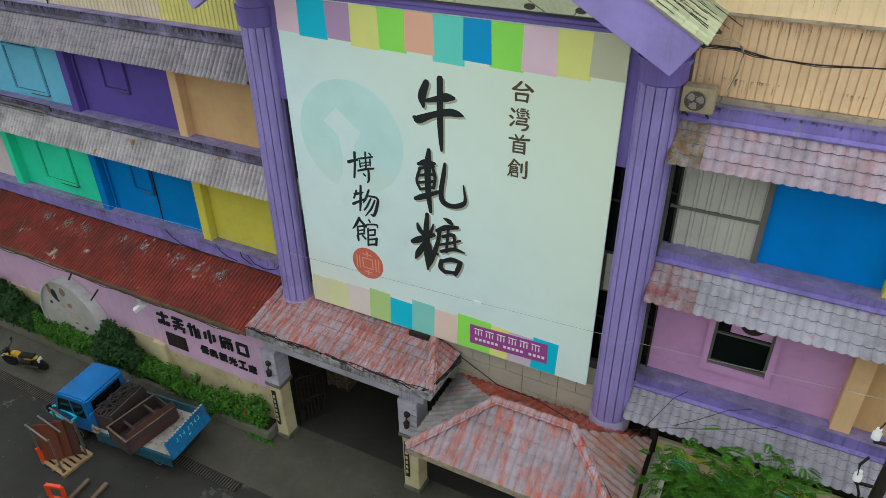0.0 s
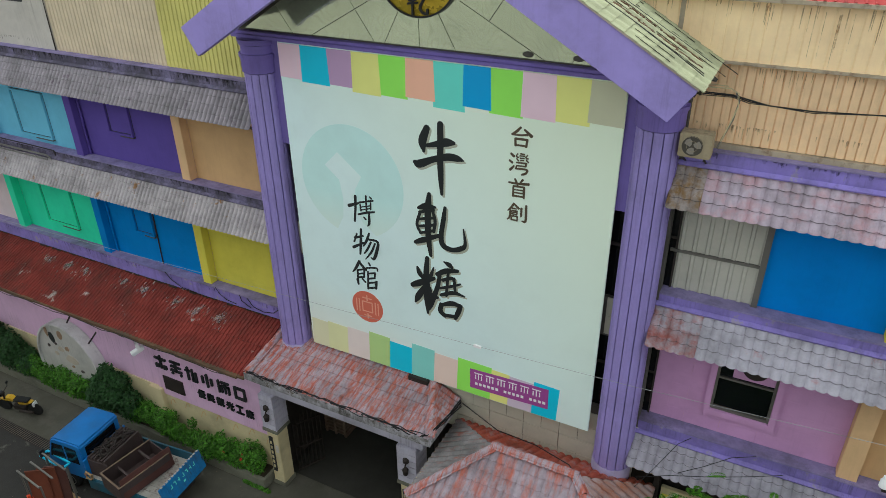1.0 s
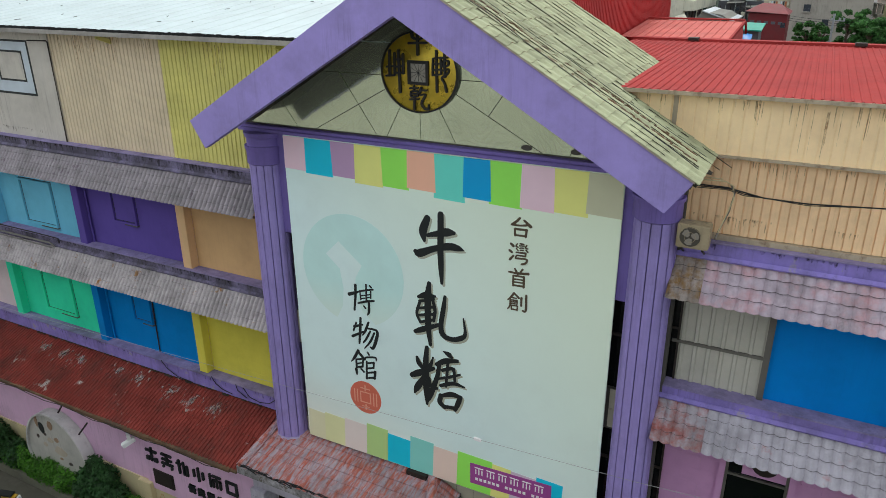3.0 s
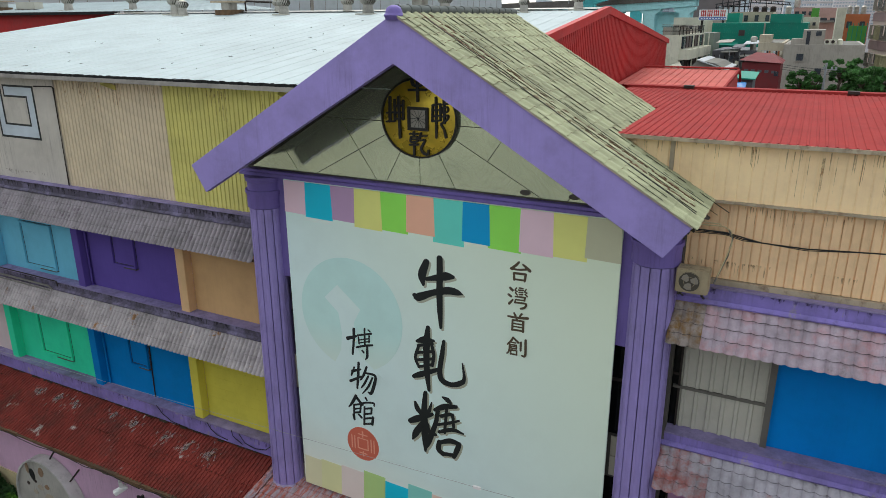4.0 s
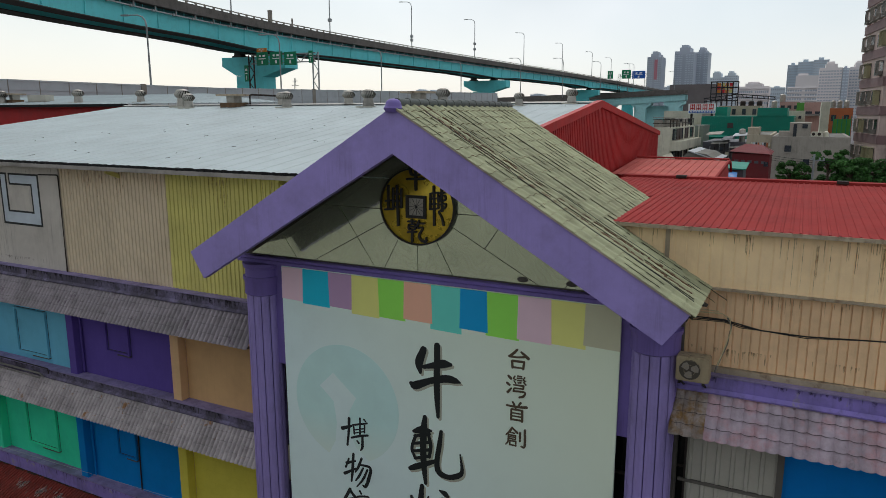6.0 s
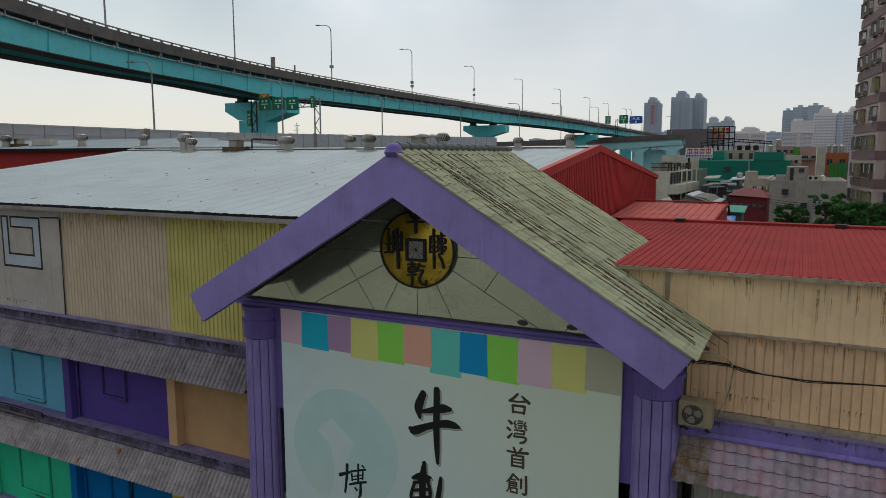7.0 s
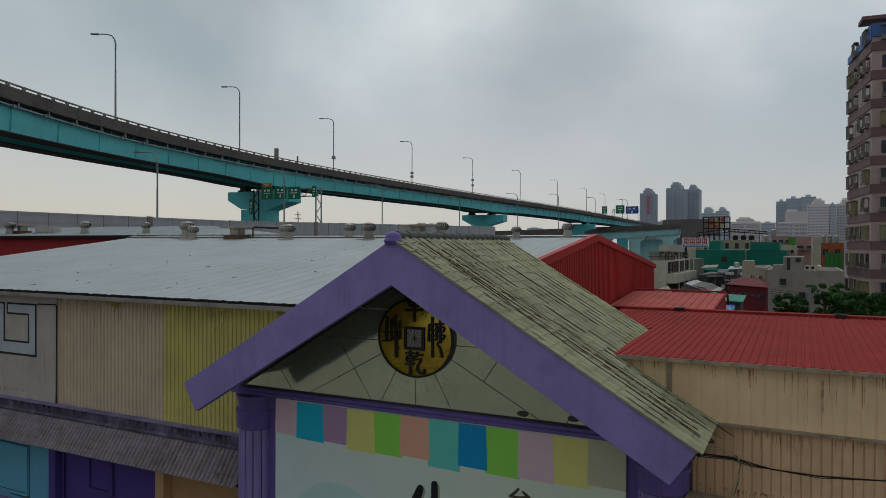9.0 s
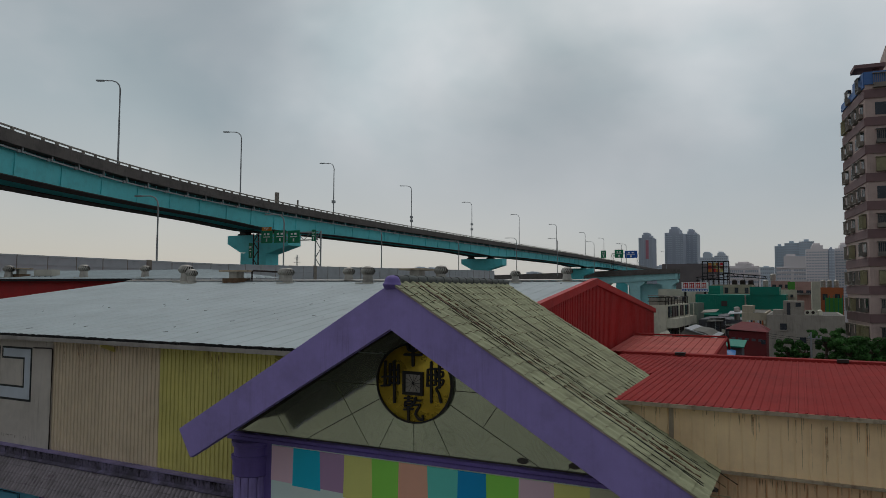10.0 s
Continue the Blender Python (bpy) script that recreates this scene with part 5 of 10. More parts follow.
# 台
brush_letter(-5.21, 12.30, (
    [(21, 41, 5), (12, 31, 6), (2, 24, 4)], [(3, 24, 5), (20, 24, 4), (37, 27, 5)], [(30, 37, 4), (38, 31, 6), (46, 25, 7)],
    [(10, 15, 5), (11, 0, 5)], [(10, 15, 5), (37, 16, 5)], [(37, 16, 5), (35, 0, 5)], [(11, 1, 4), (35, 2, 4)]), sign, BROWN_INK, False)
# 灣
brush_letter(-5.22, 11.73, (
    [(3, 37, 5), (9, 32, 6)], [(0, 21, 5), (6, 17, 5)], [(2, 0, 6), (10, 10, 4)],
    [(18, 39, 3), (15, 33, 3), (20, 31, 3)], [(16, 28, 3), (20, 23, 3)], [(24, 40, 3), (33, 40, 3)], [(23, 35, 3), (34, 36, 3)], [(24, 30, 3), (33, 31, 3)], [(25, 25, 3), (32, 26, 3)],
    [(40, 39, 3), (37, 33, 3), (42, 31, 3)], [(38, 28, 3), (43, 23, 3)], [(16, 19, 3), (38, 20, 4)], [(38, 20, 4), (37, 13, 4)], [(17, 12, 3), (37, 13, 3)], [(17, 12, 3), (15, 6, 3)], [(15, 5, 4), (40, 6, 4), (38, -3, 5), (29, -7, 4)]), sign, BROWN_INK, False)
# 首
brush_letter(-5.22, 11.12, (
    [(14, 41, 4), (18, 34, 5)], [(32, 42, 5), (27, 34, 4)], [(0, 31, 4), (22, 31, 5), (46, 34, 6)], [(22, 31, 4), (20, 25, 4)],
    [(11, 24, 4), (11, 0, 5)], [(11, 24, 4), (36, 25, 4)], [(36, 25, 5), (36, 0, 5)], [(12, 16, 3), (35, 17, 3)], [(12, 9, 3), (35, 10, 3)], [(12, 1, 4), (35, 2, 4)]), sign, BROWN_INK, False)
# 創
brush_letter(-5.22, 10.53, (
    [(14, 41, 5), (8, 31, 5), (0, 22, 3)], [(15, 40, 4), (26, 31, 5)], [(8, 29, 3), (20, 29, 3)], [(6, 23, 3), (22, 24, 3)], [(22, 24, 3), (22, 15, 3)], [(6, 19, 3), (22, 20, 3)],
    [(6, 15, 3), (22, 15, 3)], [(6, 24, 4), (5, 8, 4), (0, 0, 3)], [(9, 10, 3), (9, 0, 3)], [(9, 10, 3), (23, 11, 3)], [(23, 11, 3), (23, 0, 3)], [(9, 1, 3), (23, 1, 3)],
    [(32, 33, 5), (32, 13, 4)], [(43, 41, 5), (43, 4, 5), (35, 2, 3)]), sign, BROWN_INK, False)
plate = print_poly("name_plate", [(-6.11, 5.97), (-3.95, 6.05), (-3.94, 5.43), (-6.1, 5.35)], MAGENTA, lift=0.014, label="magenta name plate with white marks")
for i in range(6):
    x = -5.86 + i * 0.32
    z = 5.80 + i * 0.012
    bm = shape()
    for a, b, c, d in ((-0.12, 0.12, 0.06, 0.09), (-0.015, 0.015, -0.13, 0.06), (-0.10, -0.07, -0.12, 0.02), (0.07, 0.10, -0.12, 0.02)):
        box(bm, x + a, x + b, BY - 0.02, BY - 0.014, z + c, z + d)
    part("name_mark", bm, WHITE_INK, plate)
for i in range(17):
    x = -5.96 + i * 0.117
    if i not in (6, 12):
        bm = shape()
        box(bm, x, x + 0.075, BY - 0.02, BY - 0.014, 5.49 + i * 0.004, 5.57 + i * 0.004)
        part("small_mark", bm, WHITE_INK, plate)

# ---- the gable ----
AX, AZ, SL = -6.97, 17.70, 0.597
gable = thing("gable", (AX, 13.3, 14.0), "gable with polished panels and gold coin emblem", "gable", kind="structure")
bm = shape()
slab(bm, [(-12.6, 13.36, 14.06), (-1.35, 13.36, 14.06), (AX, 13.36, AZ - 0.3)], (0, 0.2, 0))
part("gable_body", bm, JOINT, gable)
tri = [(-12.3, 14.11), (-1.65, 14.11), (AX, AZ - 0.42)]
CXZ = (-7.42, 15.62)
pieces = []
level = (-20, 15.47), (10, 15.47)
lower, upper = cut(tri, *level, False), cut(tri, *level, True)
pieces += [cut(upper, CXZ, (CXZ[0], 17.6), True), cut(upper, CXZ, (CXZ[0], 17.6), False)]
left_over = lower
for near, foot in (((-8.3, 15.18), (-10.42, 14.04)), ((-7.94, 14.81), (-8.37, 14.02)), ((-7.45, 14.7), (-7.44, 14.03)), ((-6.98, 14.84), (-6.53, 14.03)), ((-6.61, 15.19), (-4.42, 14.01))):
    # each joint runs out from the emblem to the beam
    k = 30.0
    far = (foot[0] + (foot[0] - near[0]) * k, foot[1] + (foot[1] - near[1]) * k)
    back = (near[0] - (foot[0] - near[0]) * k, near[1] - (foot[1] - near[1]) * k)
    pieces.append(cut(left_over, back, far, False))
    left_over = cut(left_over, back, far, True)
pieces.append(left_over)
final = []
for p in pieces:
    p = clean(p)
    if len(p) < 3:
        continue
    if max(q[1] for q in p) > 16.0:
        final.append(p)
        continue
    cx_ = sum(q[0] for q in p) / len(p)
    lines = [((-9.4, 15.29), (-8.52, 14.03)), ((-11.06, 14.43), (-10.79, 14.06))] if cx_ < -8.4 else [((-5.5, 15.24), (-6.34, 14.03)), ((-3.93, 14.28), (-4.12, 14.03))] if cx_ > -6.4 else []
    todo = [p]
    for a, b in lines:
        todo = [q for r in todo for q in (cut(r, a, b, True), cut(r, a, b, False)) if len(clean(q)) > 2]
    final += todo
for p in final:
    p = clean(p)
    if len(p) < 3:
        continue
    p = clean(inset(p, 0.008))
    if len(p) < 3:
        continue
    bm = shape()
    slab(bm, [(px, 13.35, pz) for px, pz in p], (0, -0.03, 0))
    part("gable_panel", bm, GABLE_PANEL, gable)

coin = thing("coin_emblem", (-7.36, 13.28, 14.75), "round gold coin emblem with black rim and characters", "emblem")
CX, CZ, CR = -7.42, 15.58, 0.93
bm = shape()
lathe(bm, CX, CZ, [(CR - 0.03, 13.32), (CR - 0.03, 13.26), (CR - 0.06, 13.245)], 56, "y", 0.92)
part("disc", bm, GOLD, coin, "polished gold disc", smooth=True)
bm = shape()
ring_o = [(CX + CR * math.cos(i * math.tau / 56), CZ + CR * 0.92 * math.sin(i * math.tau / 56)) for i in range(56)]
ring_i = [(CX + (CR - 0.04) * math.cos(i * math.tau / 56), CZ + (CR - 0.04) * 0.92 * math.sin(i * math.tau / 56)) for i in range(56)]
for i in range(56):
    j = (i + 1) % 56
    slab(bm, [(ring_o[i][0], 13.32, ring_o[i][1]), (ring_o[j][0], 13.32, ring_o[j][1]), (ring_i[j][0], 13.32, ring_i[j][1]), (ring_i[i][0], 13.32, ring_i[i][1])], (0, -0.1, 0))
part("rim", bm, BLACK_METAL, coin)
bm = shape()
s = 0.25
for a, b, c, d in ((-s, s, s - 0.06, s), (-s, s, -s, -s + 0.06), (-s, -s + 0.06, -s + 0.06, s - 0.06), (s - 0.06, s, -s + 0.06, s - 0.06)):
    box(bm, CX + a, CX + b, 13.19, 13.244, CZ + c, CZ + d)
sq = part("square_frame", bm, BLACK_METAL, coin)
bm = shape()
box(bm, CX - s + 0.06, CX + s - 0.06, 13.23, 13.243, CZ - s + 0.06, CZ + s - 0.06)
part("mirror_square", bm, ZINC, sq)
bm = shape()
for i in range(6):
    a = i * math.pi / 6
    r = 0.18 / max(abs(math.cos(a)), abs(math.sin(a)))
    bar(bm, (CX - r * math.cos(a), 13.227, CZ - r * math.sin(a)), (CX + r * math.cos(a), 13.227, CZ + r * math.sin(a)), 0.006, 0.008)
part("mirror_joint", bm, BLACK_METAL, sq)
# 牛
brush_letter(-7.63, 15.96, (
    [(7, 45, 6), (10, 34, 6), (21, 31, 5), (32, 34, 5), (35, 44, 5)],
    [(21, 47, 6), (21, 0, 6)],
    [(0, 22, 5), (42, 24, 5)],), coin, BLACK_METAL, False, 13.244, 0.05, "black raised character")
# 坤
brush_letter(-8.21, 15.15, (
    [(10, 86, 6), (9, 34, 6)],
    [(2, 52, 4), (18, 54, 4)],
    [(0, 33, 4), (22, 35, 4)],
    [(32, 87, 6), (34, 0, 6)],
    [(22, 81, 5), (22, 39, 5)],
    [(43, 80, 5), (43, 40, 5)],
    [(21, 68, 4), (43, 70, 4)],
    [(21, 53, 4), (43, 55, 4)],
    [(21, 40, 4), (42, 42, 4)],), coin, BLACK_METAL, False, 13.244, 0.05, "black raised character")
# 轉
brush_letter(-7.07, 15.21, (
    [(9, 84, 5), (10, 0, 5)],
    [(1, 68, 4), (0, 34, 4)],
    [(19, 70, 4), (20, 37, 4)],
    [(1, 68, 4), (19, 71, 4)],
    [(0, 57, 4), (20, 59, 4)],
    [(1, 45, 4), (19, 47, 4)],
    [(0, 34, 4), (19, 37, 4)],
    [(28, 81, 5), (29, 32, 5)],
    [(20, 70, 4), (37, 72, 4)],
    [(24, 64, 4), (36, 65, 4), (36, 56, 4), (23, 54, 4), (24, 64, 4)],
    [(21, 45, 4), (37, 48, 4), (35, 39, 4), (22, 30, 4), (28, 19, 4), (33, 2, 5)],), coin, BLACK_METAL, False, 13.244, 0.05, "black raised character")
# 乾
brush_letter(-7.63, 14.8, (
    [(10, 50, 4), (10, 40, 4)],
    [(1, 45, 4), (20, 46, 4)],
    [(3, 38, 4), (18, 39, 4), (18, 29, 4), (3, 28, 4), (3, 38, 4)],
    [(4, 33, 3), (17, 34, 3)],
    [(0, 21, 4), (22, 23, 4)],
    [(11, 28, 4), (11, 0, 5)],
    [(28, 48, 4), (24, 36, 5)],
    [(26, 42, 4), (42, 43, 4)],
    [(26, 32, 4), (38, 33, 4), (29, 16, 5), (34, 6, 5), (45, 3, 5), (46, 12, 4)],), coin, BLACK_METAL, False, 13.244, 0.05, "black raised character")

# roof of the gable: purple bargeboards, deck, tiles
RY0, RY1 = 11.5, 17.35
bm = shape()
slab(bm, [(AX, RY0, AZ), (-1.40, RY0, AZ - SL * 5.57), (-1.82, RY0, 13.80), (AX, RY0, 16.84), (-12.09, RY0, 13.84), (-12.46, RY0, 14.44)], (0, 0.16, 0))
part("bargeboard", bm, PURPLE_BARGE, gable, "purple bargeboards with worn ends", bevel=0.01)
# added backing, coloured dark so the polished panels mirror shade
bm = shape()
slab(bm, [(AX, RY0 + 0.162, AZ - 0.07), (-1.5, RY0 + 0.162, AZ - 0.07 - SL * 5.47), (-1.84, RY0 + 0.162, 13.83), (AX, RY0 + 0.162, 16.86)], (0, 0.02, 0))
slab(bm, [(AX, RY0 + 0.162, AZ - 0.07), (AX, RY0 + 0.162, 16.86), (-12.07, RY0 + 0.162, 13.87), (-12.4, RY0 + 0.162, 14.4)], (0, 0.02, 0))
part("board_back", bm, DECK_DARK, gable, "added dark backing behind the bargeboards")
for x, z in ((-4.96, 14.2), (-3.91, 14.22)):
    bm = shape()
    lathe(bm, x, z, [(0.12, 13.318), (0.12, 13.31)], 20, "y", 0.5)
    part("dark_spot", bm, JOINT, gable)
bm = shape()
lathe(bm, AX, 11.58, [(0.15, AZ - 0.1), (0.19, AZ - 0.02), (0.17, AZ + 0.01), (0.155, AZ + 0.03), (0.15, AZ + 0.07), (0.12, AZ + 0.12), (0.07, AZ + 0.15), (0.02, AZ + 0.16)], 20)
part("finial", bm, PURPLE_DEEP, gable, "rounded purple ridge finial", smooth=True)
# deck underside: eave shade is put into its dark colour
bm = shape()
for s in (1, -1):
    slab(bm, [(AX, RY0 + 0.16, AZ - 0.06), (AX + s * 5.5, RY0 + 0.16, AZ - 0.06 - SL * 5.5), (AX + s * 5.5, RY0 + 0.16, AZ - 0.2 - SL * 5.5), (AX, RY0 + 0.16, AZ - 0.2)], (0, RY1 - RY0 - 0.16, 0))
part("roof_deck", bm, DECK_DARK, gable, "underside boarding coloured dark for shade")


# ---- runs of mould and rust on the old cladding ----
def runs(parent, x0, x1, y, z, count, lmin, lmax, mat, seed, label, clusters=9, w=(0.006, 0.022), spread=0.22):
    """Tapering vertical stain marks, gathered in clusters, hanging from z."""
    r = random.Random(seed)
    cs = [(r.uniform(x0, x1), r.uniform(0.4, 1.0)) for _ in range(clusters)]
    bm = shape()
    for i in range(count):
        c, k = cs[r.randrange(clusters)]
        x = c + r.gauss(0, spread)
        if not x0 < x < x1:
            continue
        ln = r.uniform(lmin, lmax) * k
        a = r.uniform(*w)
        zt = z - r.uniform(0, 0.25 * ln)
        pts = [(x - a, zt), (x + a, zt), (x + a * 0.9, zt - ln * 0.4), (x + a * 0.3, zt - ln), (x - a * 0.4, zt - ln * 0.9), (x - a * 0.8, zt - ln * 0.35)]
        bm.faces.new([bm.verts.new((px, y, pz)) for px, pz in pts[::-1]])
    return part("stain_run", bm, mat, parent, label, kind="stuff")


runs(wall_right, -3.0, XR, 13.617, 15.45, 45, 0.05, 0.35, STAIN_BROWN, 1, "brown mould runs under the eave", 12, (0.004, 0.014))
runs(wall_right, -3.0, XR, 13.616, 15.45, 70, 0.3, 1.0, STAIN_WARM, 2, "pale rust runs", 18, (0.004, 0.012))
runs(wall_right, -2.5, XR, 13.709, 14.32, 60, 0.1, 0.5, STAIN_BROWN, 3, "brown mould runs", 10, (0.004, 0.012))
runs(wall_right, -2.5, XR, 13.709, 13.2, 120, 0.05, 0.28, STAIN_BROWN, 4, "mould along the sheet foot", 8, (0.005, 0.018), 0.16)
runs(wall_right, -1.7, XR, 13.497, 12.7, 120, 0.03, 0.16, STAIN_DARK, 5, "black runs on the ledge", 30, (0.01, 0.05), 0.5)
runs(wall_left, XL, XC0, 13.497, 5.74, 200, 0.03, 0.3, STAIN_DARK, 10, "black runs on the ledge", 24, (0.006, 0.02), 0.5)
runs(wall_left, -20.1, -7.2, 13.705, 16.0, 110, 0.2, 1.5, STAIN_WARM, 11, "pale rust runs", 40, (0.005, 0.018))
runs(wall_left, -25.5, -7.2, 13.69, 16.0, 50, 0.1, 0.4, STAIN_BROWN, 13, "brown runs under the eave", 50, (0.003, 0.009))
runs(wall_left, XL, XC0, 13.497, 12.7, 500, 0.03, 0.3, STAIN_DARK, 14, "black runs on the ledge", 60, (0.01, 0.05), 0.6)
runs(wall_left, XL, XC0, 13.497, 9.36, 300, 0.02, 0.2, STAIN_DARK, 15, "black runs on the ledge", 30, (0.01, 0.05), 0.6)
runs(wall_left, -25.5, -20.3, 13.695, 13.0, 60, 0.04, 0.2, STAIN_BROWN, 12, "dark splash marks at the sheet foot", 8, (0.005, 0.02))
for ww in ((-23.45, -21.8, 9.57), (-18.88, -17.82, 10.28), (-23.47, -21.83, 6.2), (-18.8, -17.92, 6.8)):
    bm = shape()
    box(bm, (ww[0] + ww[1]) / 2, ww[1] + 0.03, 13.76, 13.862, ww[2] - 0.028, ww[2] - 0.002)
    part("window_sill", bm, JOINT, wall_left, "thin dark sill")

# ---- slack black cables over the lowest ledge ----
slack = thing("slack_cable", (-16, 13.47, 5.5), "slack black cables looped over the lowest ledge", "cable")
for pts in (((-17.4, 5.8), (-17.17, 5.56), (-16.75, 5.37), (-16.08, 5.34)), ((-15.2, 5.8), (-15.06, 5.6), (-14.8, 5.45), (-14.4, 5.4)), ((-14.2, 5.8), (-14.15, 5.6), (-13.8, 5.42)), ((-13.9, 5.76), (-13.7, 5.5), (-13.3, 5.42), (-12.9, 5.5), (-12.6, 5.75))):
    bm = shape()
    tube(bm, [(x, 13.46, z) for x, z in pts], 0.013, 5)
    part("loop", bm, CABLE, slack)

# ---- low front: metal lean-to roof, pink garden wall, planter ----
lean = thing("lean_to_roof", (-20, 12.5, 4.5), "old rust-red ribbed metal lean-to roof", "roof")
LX0, LX1 = -33.0, -12.62
bm = shape()
top0 = Vector((LX0, 13.55, 5.27))
down = Vector((0, -1.95, -0.82))
sheet(bm, top0, (LX1 - LX0, 0, 0), down, (0, -0.82, 1.95), 0.135, 0.025, rows=2, step=0.03)
part("roof_sheet", bm, RED_ROOF_OLD, lean)
er = random.Random(17)
x = LX0
while x < LX1 - 0.02:
    w = min(er.uniform(0.5, 1.4), LX1 - x)
    bm = shape()
    box(bm, x, x + w - 0.01, 11.52 + er.uniform(-0.02, 0.03), 11.63, 4.37 + er.uniform(-0.03, 0.03), 4.46 + er.uniform(-0.02, 0.01))
    part("eave_board", bm, EAVE_WOOD, lean, "rotten brown eave board")
    x += w
# dried pale splashes on the sheet
for k, (px, f) in enumerate(((-22.9, 0.24), (-21.9, 0.25), (-21.0, 0.25), (-19.2, 0.22), (-18.1, 0.24), (-16.7, 0.26), (-15.7, 0.28), (-14.7, 0.3))):
    bm = shape()
    for j in range(38):
        q = abs(er.gauss(0, 0.15))
        ang = er.uniform(0, math.tau)
        c0 = top0 + down * (f + 0.6 * q * math.sin(ang)) + Vector((px - LX0 + 1.8 * q * math.cos(ang), 0, 0)) + Vector((0, -0.39, 0.92)) * 0.028
        r0 = er.uniform(0.015, 0.05) * (1.4 - min(1.0, q * 2.2))
        du, dv = Vector((r0, 0, 0)), down.normalized() * r0 * er.uniform(0.7, 2.5)
        bm.faces.new([bm.verts.new(c0 + du * math.cos(w_) + dv * math.sin(w_)) for w_ in (0, 1.05, 2.1, 3.14, 4.2, 5.24)])
    part("splash", bm, SPLASH, lean, "dried white splash", kind="stuff")
bm = shape()
for k in (0.18, 0.5, 0.82):
    a = top0 + down * k
    for i in range(100):
        x = LX0 + 0.08 + i * 0.205
        if x < LX1:
            box(bm, x, x + 0.022, a.y - 0.011, a.y + 0.011, a.z + 0.02, a.z + 0.036)
part("roof_bolts", bm, WOOD_DARK, lean, kind="stuff")
bm = shape()
x = LX0
while x < LX1 - 0.2:
    w = er.uniform(0.15, 0.5)
    a = top0 + Vector((x - LX0, -0.02, 0.03))
    b = a + down * er.uniform(0.015, 0.05)
    slab(bm, [a, a + Vector((w + 0.05, 0, 0)), b + Vector((w * 0.9, 0, 0)), b + Vector((w * 0.2, 0, 0))], (0, 0.004, 0.012))
    x += w
part("dirt_drift", bm, GROOVE_DIRT_SHADE, lean, "dark wet dirt along the wall", kind="stuff")
bm = shape()
tube(bm, [(-25, 11.50, 4.42)] + [(-25 + i * 0.8, 11.50 + 0.02 * (i % 2), 4.42 - 0.05 * (i % 3)) for i in range(1, 16)], 0.012, 5)
part("cable", bm, CABLE, lean)

garden = thing("wall_garden", (-20, 12.3, 0), "pink street wall with cream stone base", "wall", kind="structure")
bm = shape()
box(bm, LX0, -12.4, 12.22, 12.42, 1.9, 4.62)
part("wall_upper", bm, PINK_WALL, garden)
bm = shape()
box(bm, -17.35, -12.43, 12.14, 12.222, 1.72, 4.6)
face = part("wall_face", bm, PINK_WALL, garden, "raised pink panel with dark letters")
bm = shape()
box(bm, LX0, -12.4, 12.18, 12.45, 0, 1.9)
part("wall_base", bm, CREAM_STONE, garden, "cream stone wall base")
bm = shape()
box(bm, -17.75, -17.15, 12.02, 12.2, 0, 1.95)
part("pier", bm, CREAM_STONE, garden, bevel=0.02)
bm = shape()
for k in range(7):
    a = -16.9 + k * 0.7
    tube(bm, [(a + 0.12 * math.cos(q), 12.175, 1.4 + 0.16 * math.sin(q * 1.5) + 0.1 * (k % 2)) for q in np.linspace(0, 5.5, 9)], 0.012, 4)
part("painted_flower", bm, PANEL["tan"], garden, "faded painted flower outlines")
bm = shape()
box(bm, -16.98, -16.1, 12.1, 12.142, 2.02, 2.58)
box(bm, -16.93, -16.15, 12.085, 12.1, 2.07, 2.53)
part("notice_box", bm, IRON, face, "dark framed notice")
# six thick dark name marks, then the smaller line of writing
STROKES = [((-.2, .2, .08, .14), (-.03, .03, -.2, .22), (-.2, -.08, -.2, -.08), (.08, .2, -.2, -.08)),
           ((-.18, .18, .14, .2), (-.18, .18, .0, .05), (-.03, .03, -.12, .2), (-.2, .2, -.14, -.08), (-.18, -.12, -.24, -.18), (.12, .18, -.24, -.18)),
           ((-.14, -.08, -.22, .2), (-.2, -.02, .06, .11), (.02, .07, -.2, .18), (.13, .19, -.2, .1), (.02, .19, -.22, -.17)),
           ((-.03, .03, -.22, .2), (-.18, -.12, -.12, .1), (.12, .18, -.12, .1)),
           ((-.18, -.13, -.22, .18), (-.08, .2, .12, .17), (-.08, -.03, -.2, .05), (.15, .2, -.2, .05), (-.08, .2, .0, .05), (.04, .08, -.2, .15)),
           ((-.18, .18, .12, .18), (-.18, .18, -.2, -.14), (-.18, -.12, -.14, .12), (.12, .18, -.14, .12))]
for i, st in enumerate(STROKES):
    x, z = -16.92 + i * 0.68, 3.16 - i * 0.012
    bm = shape()
    for a, b, c, d in st:
        box(bm, x + a * 1.25, x + b * 1.25, 12.08, 12.142, z + c * 1.25, z + d * 1.25)
    part("name_mark", bm, INK, face, "thick black mounted mark")
for i, ch in enumerate("優良觀光工廠"):
    lettering("letter", ch, -15.28 + i * 0.405, 12.142, 2.42 - i * 0.012, 0.31, 0.31, 0.05, INK, face, "small black letter", 0.008)

# half-round sweet-shaped sign, thick, with a pale rim and coloured spots
half = thing("half_round_sign", (-21.7, 12.05, 0.4), "grey half-round sign with coloured nut pieces and pale rim", "sign")
hc, hz, hr = -21.62, 1.42, 1.62
arc = [(hc + hr * math.cos(a), hz + 1.16 * hr * math.sin(a)) for a in np.linspace(-0.35, math.pi + 0.35, 33)]
bm = shape()
slab(bm, [(x, 11.86, z) for x, z in arc], (0, 0.3, 0))
part("plate", bm, HALF_GREY, half)
bm = shape()
